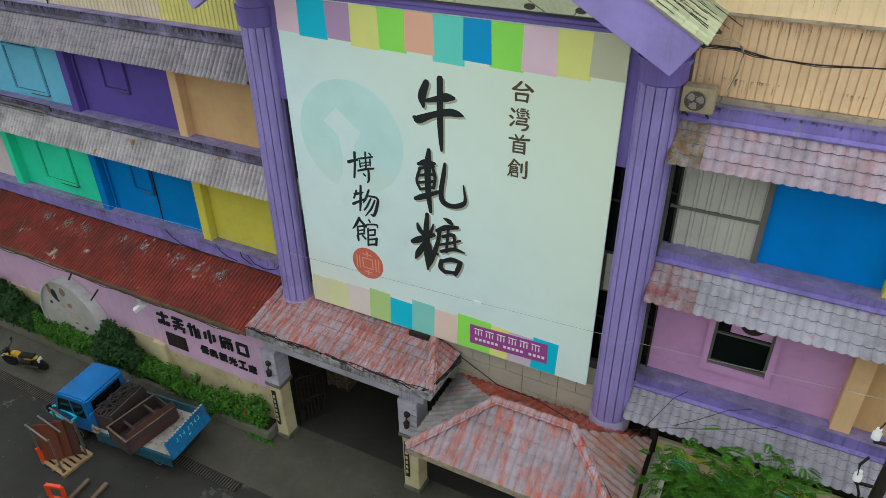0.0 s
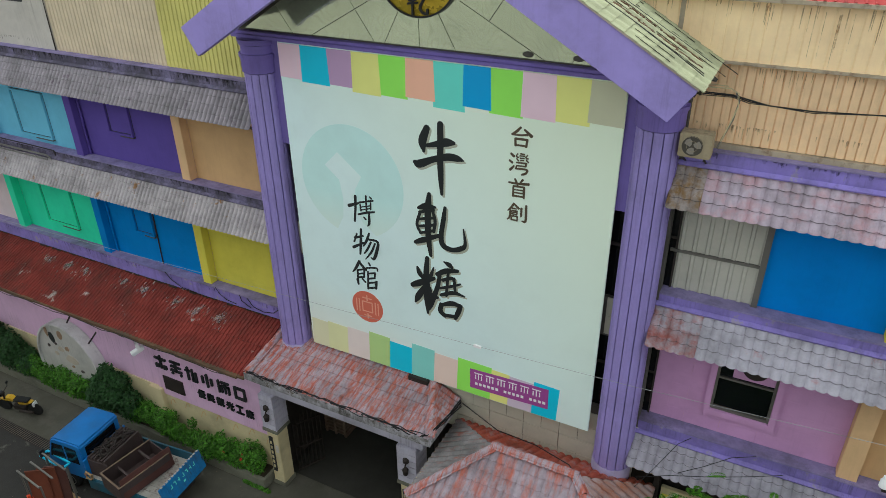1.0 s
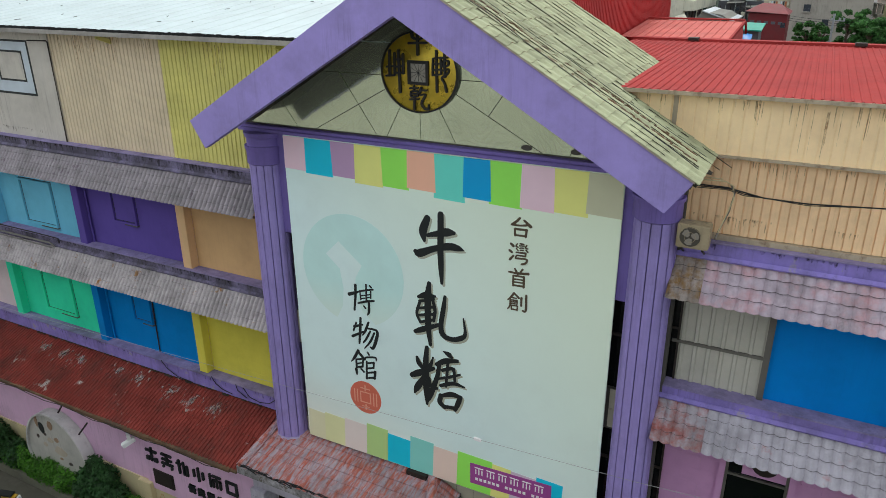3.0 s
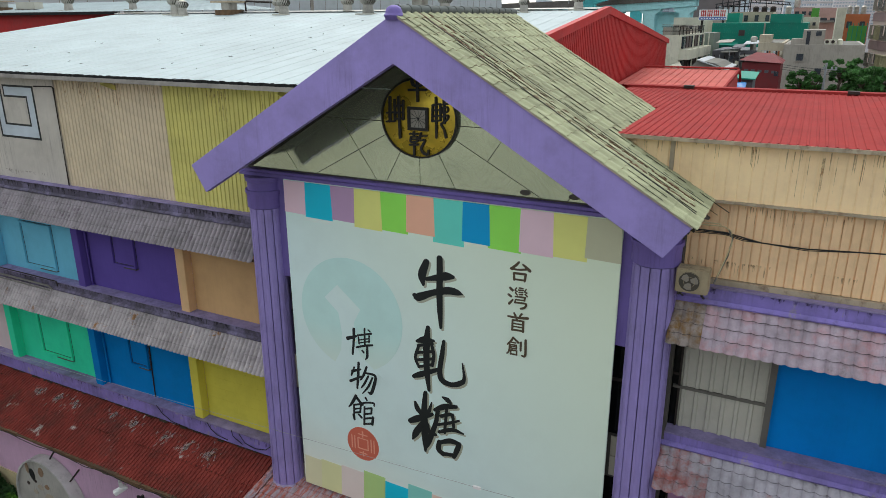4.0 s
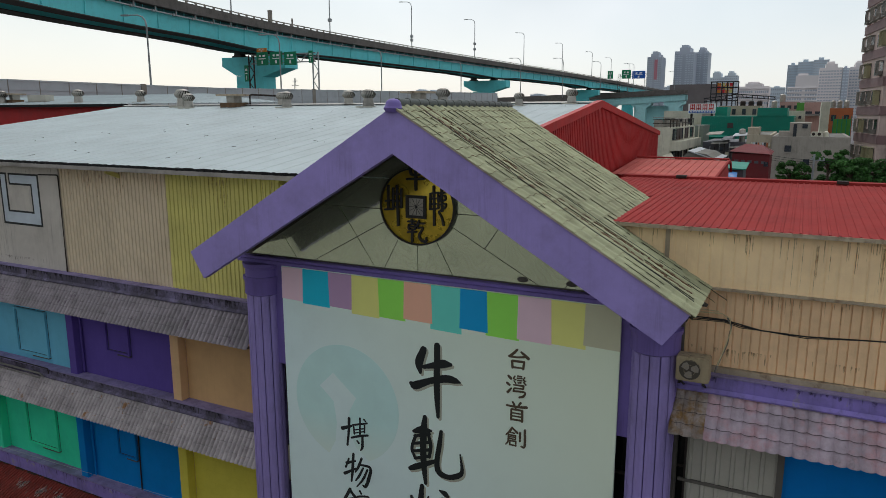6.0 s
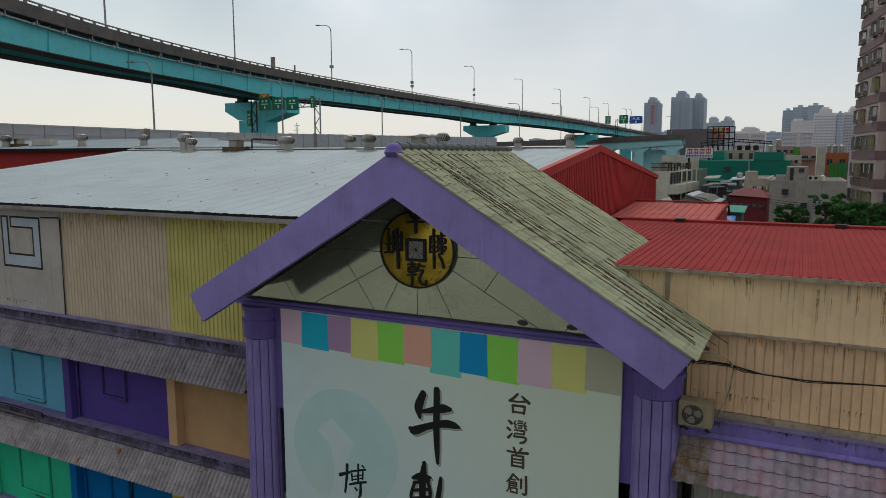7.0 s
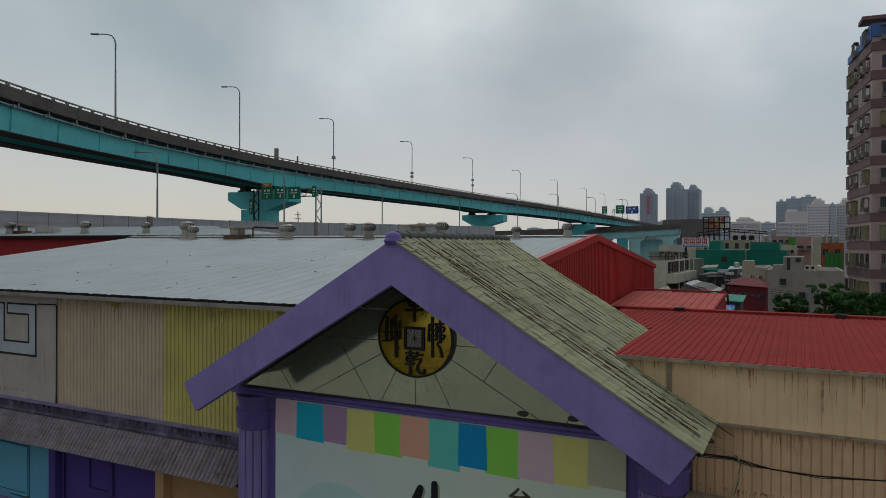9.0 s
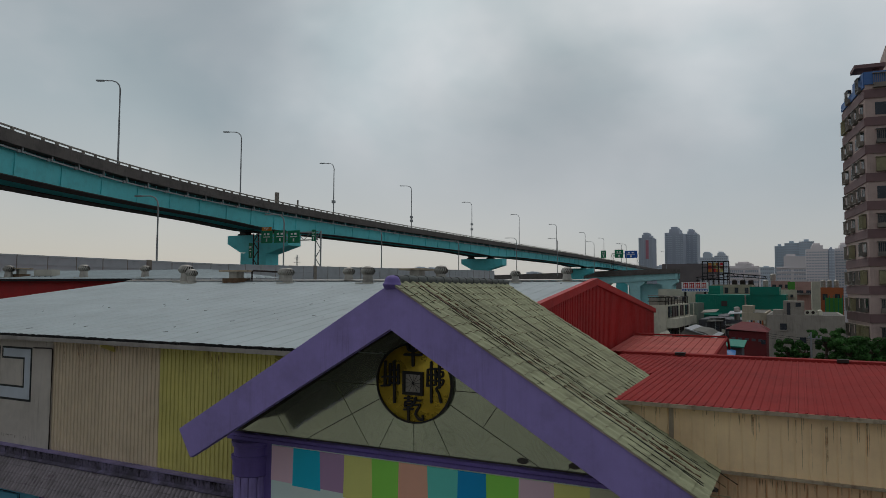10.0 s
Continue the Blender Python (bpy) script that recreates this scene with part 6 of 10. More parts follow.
for p, q in zip(arc, arc[1:]):
    s0, s1 = 1.035, 1.035
    slab(bm, [(p[0], 11.78, p[1]), (q[0], 11.78, q[1]), (hc + (q[0] - hc) * s1, 11.78, hz + (q[1] - hz) * s1), (hc + (p[0] - hc) * s0, 11.78, hz + (p[1] - hz) * s0)], (0, 0.42, 0))
part("rim", bm, HALF_RIM, half, "off-white stained metal rim")
rng = random.Random(4)
for i, (dx, dz, rx, rz, mat) in enumerate(((-.62, 1.2, .15, .24, INK), (-.86, 1.42, .08, .24, NUT_TAN), (-.1, 1.45, .14, .2, NUT_TAN), (-.95, .75, .07, .08, WOOD_BROWN), (-.25, .78, .2, .1, NUT_PALE), (-.5, .95, .07, .06, WOOD_BROWN),
                                      (.1, .9, .12, .1, NUT_TAN), (.2, .45, .34, .2, NUT_PALE), (-.6, .5, .12, .09, NUT_PALE), (.62, .05, .1, .07, WOOD_BROWN), (.15, .12, .08, .06, NUT_TAN))):
    bm = shape()
    pts = [(hc + dx + rx * math.cos(a) * rng.uniform(0.8, 1.1), 11.86, hz + dz + rz * math.sin(a) * rng.uniform(0.8, 1.1)) for a in np.linspace(0, math.tau, 10)[:-1]]
    slab(bm, pts, (0, -0.02, 0))
    part("nut_piece", bm, mat, half)
bm = shape()
tube(bm, [(-21.2, 11.95, 3.5), (-21.1, 12.25, 3.9)], 0.03)
part("stay", bm, IRON, half)
bm = shape()
tube(bm, [(-20.3, 11.95, 2.9), (-20.1, 12.25, 3.3)], 0.03)
part("stay", bm, IRON, half)

planter = thing("planter_kerb", (-20, 11.6, 0), "low mossy concrete planter kerb", "kerb", kind="structure")
bm = shape()
box(bm, LX0, -12.5, 11.48, 11.62, 0, 0.38)
box(bm, -12.62, -12.5, 11.62, 12.18, 0, 0.38)
part("kerb", bm, KERB, planter, bevel=0.02)
bm = shape()
box(bm, LX0, -12.62, 11.62, 12.18, 0.0, 0.3)
part("soil", bm, SOIL, planter)


def foliage(name, blobs, count, size, mat, label, category, seed, kind="stuff", parent=None, flat=0.5):
    """A crown of many small leaves: blobs are ellipsoids (x, y, z, rx, ry, rz), thicker towards their skin."""
    r = np.random.RandomState(seed)
    vol = np.array([b[3] * b[4] * b[5] for b in blobs]) ** 0.67
    which = r.choice(len(blobs), count, p=vol / vol.sum())
    b = np.array(blobs)[which]
    d = r.normal(size=(count, 3))
    d /= np.linalg.norm(d, axis=1)[:, None]
    rad = r.uniform(0.55, 1.0, count) ** 0.6 * (1 + 0.10 * r.normal(size=count))
    c = b[:, :3] + d * b[:, 3:] * rad[:, None]
    n = d * 0.7 + r.normal(size=(count, 3)) * flat + np.array([0, -0.1, 0.35])
    n /= np.linalg.norm(n, axis=1)[:, None]
    t = np.cross(n, r.normal(size=(count, 3)))
    t /= np.linalg.norm(t, axis=1)[:, None]
    s = np.cross(n, t)
    k = size * r.uniform(0.6, 1.3, count)[:, None]
    v = np.stack([c - t * k, c + s * k * 0.5 - n * k * 0.1, c + t * k, c - s * k * 0.5 - n * k * 0.1], 1).reshape(-1, 3)
    f = np.arange(count * 4).reshape(-1, 4)
    me = bpy.data.meshes.new(name)
    me.from_pydata(v.tolist(), [], f.tolist())
    me.materials.append(mat)
    ob = new(name, me)
    if parent is not None:
        ob.parent = parent
        ob.matrix_parent_inverse = parent.matrix_world.inverted()
    return tagged(ob, label, category, kind=kind)


def leafy(mat):
    """Leaves vary one by one, and let some light through."""
    nt = mat.node_tree
    bsdf = nt.nodes["Principled BSDF"]
    src = bsdf.inputs["Base Color"].links[0].from_socket
    g = nt.nodes.new("ShaderNodeNewGeometry")
    hsv = nt.nodes.new("ShaderNodeHueSaturation")
    mr = nt.nodes.new("ShaderNodeMapRange")
    mr.inputs["To Min"].default_value = 0.55
    mr.inputs["To Max"].default_value = 1.5
    nt.links.new(g.outputs["Random Per Island"], mr.inputs["Value"])
    nt.links.new(mr.outputs["Result"], hsv.inputs["Value"])
    nt.links.new(src, hsv.inputs["Color"])
    nt.links.new(hsv.outputs["Color"], bsdf.inputs["Base Color"])
    bsdf.inputs["Subsurface Weight"].default_value = 0.0
    tr = nt.nodes.new("ShaderNodeBsdfTranslucent")
    nt.links.new(hsv.outputs["Color"], tr.inputs["Color"])
    mx = nt.nodes.new("ShaderNodeMixShader")
    mx.inputs[0].default_value = 0.25
    out = nt.nodes["Material Output"]
    nt.links.new(bsdf.outputs[0], mx.inputs[1])
    nt.links.new(tr.outputs[0], mx.inputs[2])
    nt.links.new(mx.outputs[0], out.inputs["Surface"])


for m in (HEDGE, SHRUB, TREE_LEAF, FAR_LEAF):
    leafy(m)
hr_ = random.Random(7)
blobs = []
x = -24.3
while x < -12.7:
    if not -20.4 < x < -18.6:
        s = hr_.uniform(0.75, 1.25)
        blobs.append((x, 11.76 + hr_.uniform(-0.14, 0.08), 0.72 + hr_.uniform(-0.16, 0.2), 0.34 * s, 0.32 * s, 0.44 * s))
        blobs.append((x + hr_.uniform(-0.15, 0.15), 11.7 + hr_.uniform(-0.15, 0.2), 0.95 + hr_.uniform(-0.25, 0.25), 0.2 * s, 0.18 * s, 0.22 * s))
    x += 0.3
for i in range(9):
    fx, fy, fz = -13.6 + hr_.uniform(-0.5, 0.5), 11.4 + hr_.uniform(0, 0.3), 0.85 + hr_.uniform(-0.2, 0.25)
    fl = thing("red_flower", (fx, fy, fz), "small red blossom in the hedge", "flower", "hedge flowers")
    bm = shape()
    for k in range(5):
        a = k * math.tau / 5
        slab(bm, [(fx, fy - 0.03, fz), (fx + 0.035 * math.cos(a - 0.4), fy - 0.04, fz + 0.035 * math.sin(a - 0.4)), (fx + 0.05 * math.cos(a), fy - 0.045, fz + 0.05 * math.sin(a)), (fx + 0.035 * math.cos(a + 0.4), fy - 0.04, fz + 0.035 * math.sin(a + 0.4))], (0, 0.006, 0))
    part("petals", bm, FLOWER_RED, fl)
foliage("hedge", blobs, 24000, 0.05, HEDGE, "bright green clipped hedge in the planter", "hedge", 1)
foliage("shrub", [(-19.6, 11.75, 1.1, 0.6, 0.5, 0.7), (-19.15, 11.8, 1.6, 0.5, 0.42, 0.55), (-20.15, 11.7, 0.85, 0.5, 0.45, 0.5), (-18.55, 11.7, 1.0, 0.5, 0.42, 0.6), (-19.4, 11.7, 2.15, 0.28, 0.25, 0.35), (-18.9, 11.5, 1.35, 0.35, 0.3, 0.3), (-19.9, 11.6, 1.6, 0.25, 0.25, 0.3)], 9000, 0.065, SHRUB, "dark green rounded shrub beside the sign", "shrub", 2)
foliage("shrub", [(-25.2, 11.8, 1.1, 0.9, 0.5, 0.85), (-26.6, 11.8, 1.2, 1.0, 0.5, 0.9), (-28.2, 11.8, 1.1, 1.0, 0.5, 0.8), (-24.2, 11.8, 0.9, 0.6, 0.45, 0.6), (-25.8, 11.7, 1.9, 0.5, 0.4, 0.5), (-27.2, 11.6, 1.9, 0.5, 0.4, 0.45), (-24.7, 11.6, 1.6, 0.4, 0.35, 0.4)], 13000, 0.07, SHRUB, "dark green overgrown shrub along the wall", "shrub", 3)
grass_blobs = [(-13.2 + i * 0.25, 11.44, 0.03, 0.2, 0.07, 0.08) for i in range(4)]
foliage("weeds", grass_blobs, 900, 0.04, HEDGE, "low green weeds at the kerb", "weeds", 4)

# ---- gate: posts, beam and two tiled roofs ----
def gate_post(x0, x1, y0, y1, label):
    p = thing("gate_post", ((x0 + x1) / 2, (y0 + y1) / 2, 0), label, "gate post", "gate posts")
    bm = shape()
    box(bm, x0, x1, y0, y1, 0, 2.36)
    part("shaft", bm, CREAM_STONE, p, bevel=0.015)
    bm = shape()
    box(bm, x0 - 0.03, x1 + 0.03, y0 - 0.03, y1 + 0.03, 0, 0.16)
    part("plinth", bm, KERB, p, bevel=0.01)
    bm = shape()
    box(bm, x0 - 0.03, x1 + 0.03, y0 - 0.03, y1 + 0.03, 2.42, 3.74)
    cap = part("capital", bm, POST_GREY, p, "lilac grey boarded capital")
    for i in range(6):
        z = 2.42 + i * 0.22
        bm = shape()
        box(bm, x0 - 0.05, x1 + 0.05, y0 - 0.05, y1 + 0.05, z + 0.002, z + 0.2)
        part("board", bm, POST_GREY, cap)
    bm = shape()
    box(bm, x0 - 0.08, x1 + 0.08, y0 - 0.08, y1 + 0.08, 2.3, 2.42)
    part("moulding", bm, KERB, p, bevel=0.01)
    bm = shape()
    xm = (x0 + x1) / 2
    lathe(bm, xm, y0 - 0.12, [(0.02, 2.78), (0.07, 2.82), (0.09, 3.0), (0.03, 3.08), (0.02, 3.16)], 10)
    bar(bm, (xm, y0 - 0.12, 3.14), (xm, y0 + 0.0, 3.2), 0.03, 0.03)
    lathe(bm, xm, y0 - 0.07, [(0.02, 3.2), (0.09, 3.24), (0.09, 3.34), (0.02, 3.38)], 10)
    part("wall_lamp", bm, IRON, p, "small dark iron lantern", smooth=True)
    bm = shape()
    box(bm, x0 + 0.06, x0 + 0.2, y0 - 0.03, y0, 0.6, 2.05)
    pl = part("plaque", bm, BLACK_METAL, p, "narrow black name plaque")
    bm = shape()
    box(bm, x1 - 0.16, x1 - 0.04, y0 - 0.012, y0, 1.45, 1.75)
    part("notice", bm, WHITE_SHEET, p, "small pale notice plate")
    for i in range(6):
        bm = shape()
        box(bm, x0 + 0.095, x0 + 0.165, y0 - 0.036, y0 - 0.03, 0.76 + i * 0.2, 0.88 + i * 0.2)
        part("mark", bm, CREAM_STONE, pl, "plain pale bar of worn writing")
    return p


gate_post(-12.42, -12.0, 11.88, 12.36, "cream stone gate post with lilac grey capital")
gate_post(-7.64, -7.14, 11.92, 12.44, "cream stone gate post under the tiled roofs")
beam = thing("gate_beam", (-9.6, 12.2, 3.76), "lilac grey painted beam across the gateway", "beam")
bm = shape()
box(bm, -12.45, -6.9, 11.95, 12.4, 3.76, 4.38)
part("beam_body", bm, POST_GREY, beam, bevel=0.015)


def clipped_sheet(parent, mat, o, u, v, normal, planes, pitch=0.205, rows=6):
    """A tile-profiled sheet cut along vertical planes, with each course's lip shade drawn as a line."""
    for joints in (False, True):
        bm = shape()
        if joints:
            lip_shade(bm, o, u, v, normal, pitch, 0.05, rows, 0.005, 0.006)
        else:
            sheet(bm, o, u, v, normal, pitch, 0.05, "wave", rows=rows, step=0.03)
        for co, no in planes:
            bmesh.ops.bisect_plane(bm, geom=bm.verts[:] + bm.edges[:] + bm.faces[:], plane_co=co, plane_no=no, clear_outer=True)
        if joints:
            part("course_joints", bm, LIP_LINE, sh, "dull lines between the courses", kind="stuff")
        else:
            sh = part("tile_sheet", bm, mat, parent, smooth=True)


def hip_cap(name, parent, mat, a, b):
    """A rounded cap over a hip or ridge, with a flat flange on each side."""
    a, b = Vector(a), Vector(b)
    d = (b - a).normalized()
    side = d.cross(Vector((0, 0, 1))).normalized()
    up = side.cross(d)
    bm = shape()
    ring = [side * x + up * z for x, z in ((-0.13, -0.02), (-0.13, 0.0), (-0.085, 0.005), (-0.08, 0.03), (-0.045, 0.07), (0, 0.08), (0.045, 0.07), (0.08, 0.03), (0.085, 0.005), (0.13, 0.0), (0.13, -0.02))]
    n = max(2, int((b - a).length / 0.42))
    for i in range(n):
        p, q = a.lerp(b, i / n), a.lerp(b, (i + 1) / n - 0.004)
        lift = up * 0.02
        lo = [bm.verts.new(p + lift + r) for r in ring]
        hi = [bm.verts.new(q + r) for r in ring]
        for k in range(len(ring)):
            m = (k + 1) % len(ring)
            bm.faces.new((lo[k], lo[m], hi[m], hi[k]))
        bm.faces.new(lo[::-1])
        bm.faces.new(hi)
    part(name, bm, mat, parent)


gr = thing("gate_roof", (-9.5, 12.4, 4.4), "hipped gate roof with peeling red tile sheets", "roof")
GX0, GX1, GY0, GY1, GZ0, GZ1, GH = -12.62, -6.5, 11.62, 13.44, 4.64, 5.05, -7.3
hip = Vector((GX1 - GH, GY0 - GY1, 0))
hn = Vector((-hip.y, hip.x, 0)).normalized()
if hn.x < 0:
    hn = -hn
clipped_sheet(gr, GATE_TILE, (GX0, GY1, GZ1), (GX1 - GX0, 0, 0), (0, GY0 - GY1, GZ0 - GZ1), (0, -(GZ1 - GZ0), GY1 - GY0), [((GH, GY1, 0), hn)])
clipped_sheet(gr, GATE_TILE, (GH, GY0, GZ1), (0, GY1 - GY0, 0), (GX1 - GH, 0, GZ0 - GZ1), (GZ1 - GZ0, 0, GX1 - GH), [((GH, GY1, 0), -hn)], rows=3)
hip_cap("hip_cap", gr, GATE_TILE, (GX1, GY0, GZ0 + 0.06), (GH, GY1, GZ1 + 0.06))
hip_cap("verge_cap", gr, GATE_TILE, (GX0 + 0.1, GY0, GZ0 + 0.04), (GX0 + 0.1, GY1, GZ1 + 0.04))
bm = shape()
box(bm, GX0, GX1 + 0.02, GY0 - 0.05, GY0 + 0.0, 4.42, 4.66)
box(bm, GX1 - 0.03, GX1 + 0.02, GY0, GY1, 4.42, 4.66)
part("fascia", bm, FASCIA_DIRTY, gr, "dirty pale fascia board", bevel=0.006)
bm = shape()
box(bm, GX0, GX1 - 0.03, GY0, GY1, 4.40, 4.46)
part("soffit", bm, JOINT, gr)
bm = shape()
bar(bm, (-7.95, 13.2, 5.06), (-7.35, 13.2, 5.06), 0.22, 0.14)
part("flue_stub", bm, IRON, gr, "dark pipe stub by the wall")
for k in range(6):
    bm = shape()
    rr = random.Random(20 + k)
    tube(bm, [(-12.5 + i * 0.3, GY0 - 0.01 + rr.uniform(-0.05, 0.06), 4.66 + rr.uniform(-0.05, 0.08)) for i in range(20)] + [(-6.55, GY0 + 0.1 - 0.03 * k, 4.7 + 0.02 * k), (-6.44, 12.4, 4.7 + rr.uniform(-0.08, 0.1)), (-6.42, 13.3, 4.75 - 0.06 * k)], 0.010 + 0.003 * (k % 3), 5)
    part("cable", bm, CABLE, gr)

pr = thing("porch_roof", (-3.9, 11.9, 3.8), "hipped porch roof with flaking red tile sheets", "roof")
PX0, PX1, PY0, PY1, PZ0 = -6.55, -1.12, 10.4, 13.42, 3.85
RX0, RX1, RYM, RZ = -4.8, -2.77, 11.92, 4.85


def vplane(a, b, away):
    """A vertical plane through a and b whose outer side is away."""
    d = Vector((b[0] - a[0], b[1] - a[1], 0))
    n = Vector((-d.y, d.x, 0)).normalized()
    if n.dot(Vector((away[0] - a[0], away[1] - a[1], 0))) < 0:
        n = -n
    return (Vector((a[0], a[1], 0)), n)


FL, FR, BL, BR, RL, RR = (PX0, PY0), (PX1, PY0), (PX0, PY1), (PX1, PY1), (RX0, RYM), (RX1, RYM)
mid = (-3.9, RYM)
clipped_sheet(pr, PORCH_TILE, (PX0, RYM, RZ), (PX1 - PX0, 0, 0), (0, PY0 - RYM, PZ0 - RZ), (0, -(RZ - PZ0), RYM - PY0), [vplane(FL, RL, (PX0, RYM)), vplane(FR, RR, (PX1, RYM))])
clipped_sheet(pr, GATE_RED, (PX0, RYM, RZ), (PX1 - PX0, 0, 0), (0, PY1 - RYM, PZ0 - RZ), (0, RZ - PZ0, PY1 - RYM), [vplane(BL, RL, (PX0, RYM)), vplane(BR, RR, (PX1, RYM))])
clipped_sheet(pr, GATE_DIRTY, (RX0, PY0, RZ), (0, PY1 - PY0, 0), (PX0 - RX0, 0, PZ0 - RZ), (-(RZ - PZ0), 0, RX0 - PX0), [vplane(FL, RL, (mid[0], PY0)), vplane(BL, RL, (mid[0], PY1))])
clipped_sheet(pr, PORCH_RUST, (RX1, PY0, RZ), (0, PY1 - PY0, 0), (PX1 - RX1, 0, PZ0 - RZ), (RZ - PZ0, 0, PX1 - RX1), [vplane(FR, RR, (mid[0], PY0)), vplane(BR, RR, (mid[0], PY1))])
for a, b in ((FL, RL), (FR, RR)):
    hip_cap("hip_cap", pr, GATE_TILE, (a[0], a[1], PZ0 + 0.055), (b[0], b[1], RZ + 0.055))
hip_cap("ridge_cap", pr, GATE_TILE, (RX0 - 0.1, RYM, RZ + 0.06), (RX1 + 0.1, RYM, RZ + 0.06))
bm = shape()
box(bm, PX0, PX1, PY0 - 0.04, PY0, PZ0 - 0.18, PZ0 - 0.0)
box(bm, PX0 - 0.04, PX0, PY0, PY1, PZ0 - 0.18, PZ0 - 0.0)
box(bm, PX1, PX1 + 0.04, PY0, PY1, PZ0 - 0.18, PZ0 - 0.0)
part("fascia", bm, FLASHING, pr)
bm = shape()
box(bm, PX0, PX1, PY0, PY1, PZ0 - 0.2, PZ0 - 0.14)
part("soffit", bm, JOINT, pr)
bm = shape()
tube(bm, [(-6.4, 13.3, 4.6), (-5.2, 13.0, 4.35), (-4.0, 12.6, 4.7), (-3.0, 12.2, 4.85), (-2.0, 11.4, 4.45), (-1.4, 10.9, 4.1)], 0.014, 5)
part("cable", bm, CABLE, pr)
for x in (-1.3,):
    bm = shape()
    box(bm, x - 0.15, x + 0.15, 10.6, 10.9, 0, PZ0 - 0.2)
    part("post", bm, CREAM_STONE, pr)

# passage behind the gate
passage = thing("wall_passage", (-7, 18, 0), "vehicle passage under the building, coloured dark for shade", "wall", kind="structure")
# wall and floor colours are darkened to stand for the deep shade inside
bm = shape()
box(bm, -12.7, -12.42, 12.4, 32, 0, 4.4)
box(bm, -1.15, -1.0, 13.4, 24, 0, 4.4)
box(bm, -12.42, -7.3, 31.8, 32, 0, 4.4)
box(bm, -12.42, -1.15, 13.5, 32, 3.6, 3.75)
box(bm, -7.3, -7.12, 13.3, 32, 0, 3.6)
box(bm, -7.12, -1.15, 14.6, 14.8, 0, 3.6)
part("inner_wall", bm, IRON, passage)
bm = shape()
box(bm, -12.42, -1.15, 12.5, 32, 0.002, 0.02)
part("passage_floor", bm, CONCRETE_FLOOR, passage)
stack = thing("pallet_stack", (-11.9, 15.2, 0), "stack of worn brown wooden pallets in the passage", "pallets")
for k in range(6):
    z = k * 0.15 + 0.02
    for j in range(6):
        bm = shape()
        box(bm, -12.35, -11.45, 14.55 + j * 0.2, 14.67 + j * 0.2, z + 0.1, z + 0.125)
        part("slat", bm, WOOD_GREY, stack)
    for x in (-12.33, -11.95, -11.55):
        bm = shape()
        box(bm, x, x + 0.09, 14.55, 15.67, z, z + 0.1)
        part("bearer", bm, WOOD_GREY, stack)
ig = thing("iron_gate", (-11.6, 12.6, 0), "dark iron gate leaf folded inside the gateway", "gate")
for z in (0.1, 1.0, 2.0):
    bm = shape()
    bar(bm, (-12.0, 12.6, z), (-11.55, 13.4, z), 0.05, 0.05)
    part("rail", bm, IRON, ig)
for i in range(8):
    f = i / 7
    bm = shape()
    x, y = -12.0 + 0.45 * f, 12.6 + 0.8 * f
    bar(bm, (x, y, 0.05), (x, y, 2.1 + 0.3 * math.sin(f * 3.1)), 0.025, 0.025)
    part("bar", bm, IRON, ig)

# shop front under the right wing, behind the tree
shop = thing("wall_shop", (2, 13.6, 0), "shop front with faded cream and teal sign strip", "wall", kind="structure")
bm = shape()
box(bm, -1.0, XR, 13.75, 13.9, 0, 4.5)
part("wall_body", bm, IRON, shop)
bm = shape()
box(bm, -0.95, XR, 13.5, 13.6, 2.9, 3.85)
strip = part("sign_strip", bm, CREAM_STONE, shop, "faded cream sign strip")
for i in range(5):
    bm = shape()
    box(bm, -0.7 + i * 1.35, 0.0 + i * 1.35, 13.49, 13.5, 3.05, 3.4)
    part("sign_band", bm, SWATCH["aqua"], strip)
    bm = shape()
    box(bm, -0.9 + i * 1.35, 0.4 + i * 1.35, 13.49, 13.5, 3.5, 3.64)
    part("sign_band", bm, PANEL["yellow"], strip, "yellow painted stripe")
bm = shape()
slab(bm, [(-1.0, 12.2, 2.7), (-0.6, 12.2, 3.2), (-0.6, 13.5, 3.8), (-1.0, 13.5, 3.3)], (0.08, 0, 0))
part("side_panel", bm, PALE_BUILD, shop)

# drain grating along the street edge
drain = thing("drain_grating", (-18, 9.6, 0), "long rusty slotted drain grating in the asphalt", "drain", kind="structure")
bm = shape()
box(bm, -32, -12.15, 9.42, 9.45, 0.002, 0.016)
box(bm, -32, -12.15, 9.77, 9.80, 0.002, 0.016)
part("edge", bm, IRON, drain)
# flat black strip in place of the shade between the bars
bm = shape()
box(bm, -32, -12.15, 9.45, 9.77, 0.001, 0.004)
part("slot_shadow", bm, RUBBER, drain, "flat black strip standing for slot shade")
bm = shape()
for i in range(197):
    xx = -31.9 + i * 0.1
    box(bm, xx, xx + 0.03, 9.45, 9.77, 0.004, 0.014)
part("bars", bm, GRATE, drain, kind="stuff")
# concrete apron between the drain and the house
bm = shape()
box(bm, -32, -4, 9.803, 13.2, -0.1, 0.005)
tagged(part("pavement_apron", bm, APRON), "old stained concrete apron along the house front", "pavement", kind="structure")
# leaf litter and grit on the street
gr_ = np.random.RandomState(31)
bm = shape()
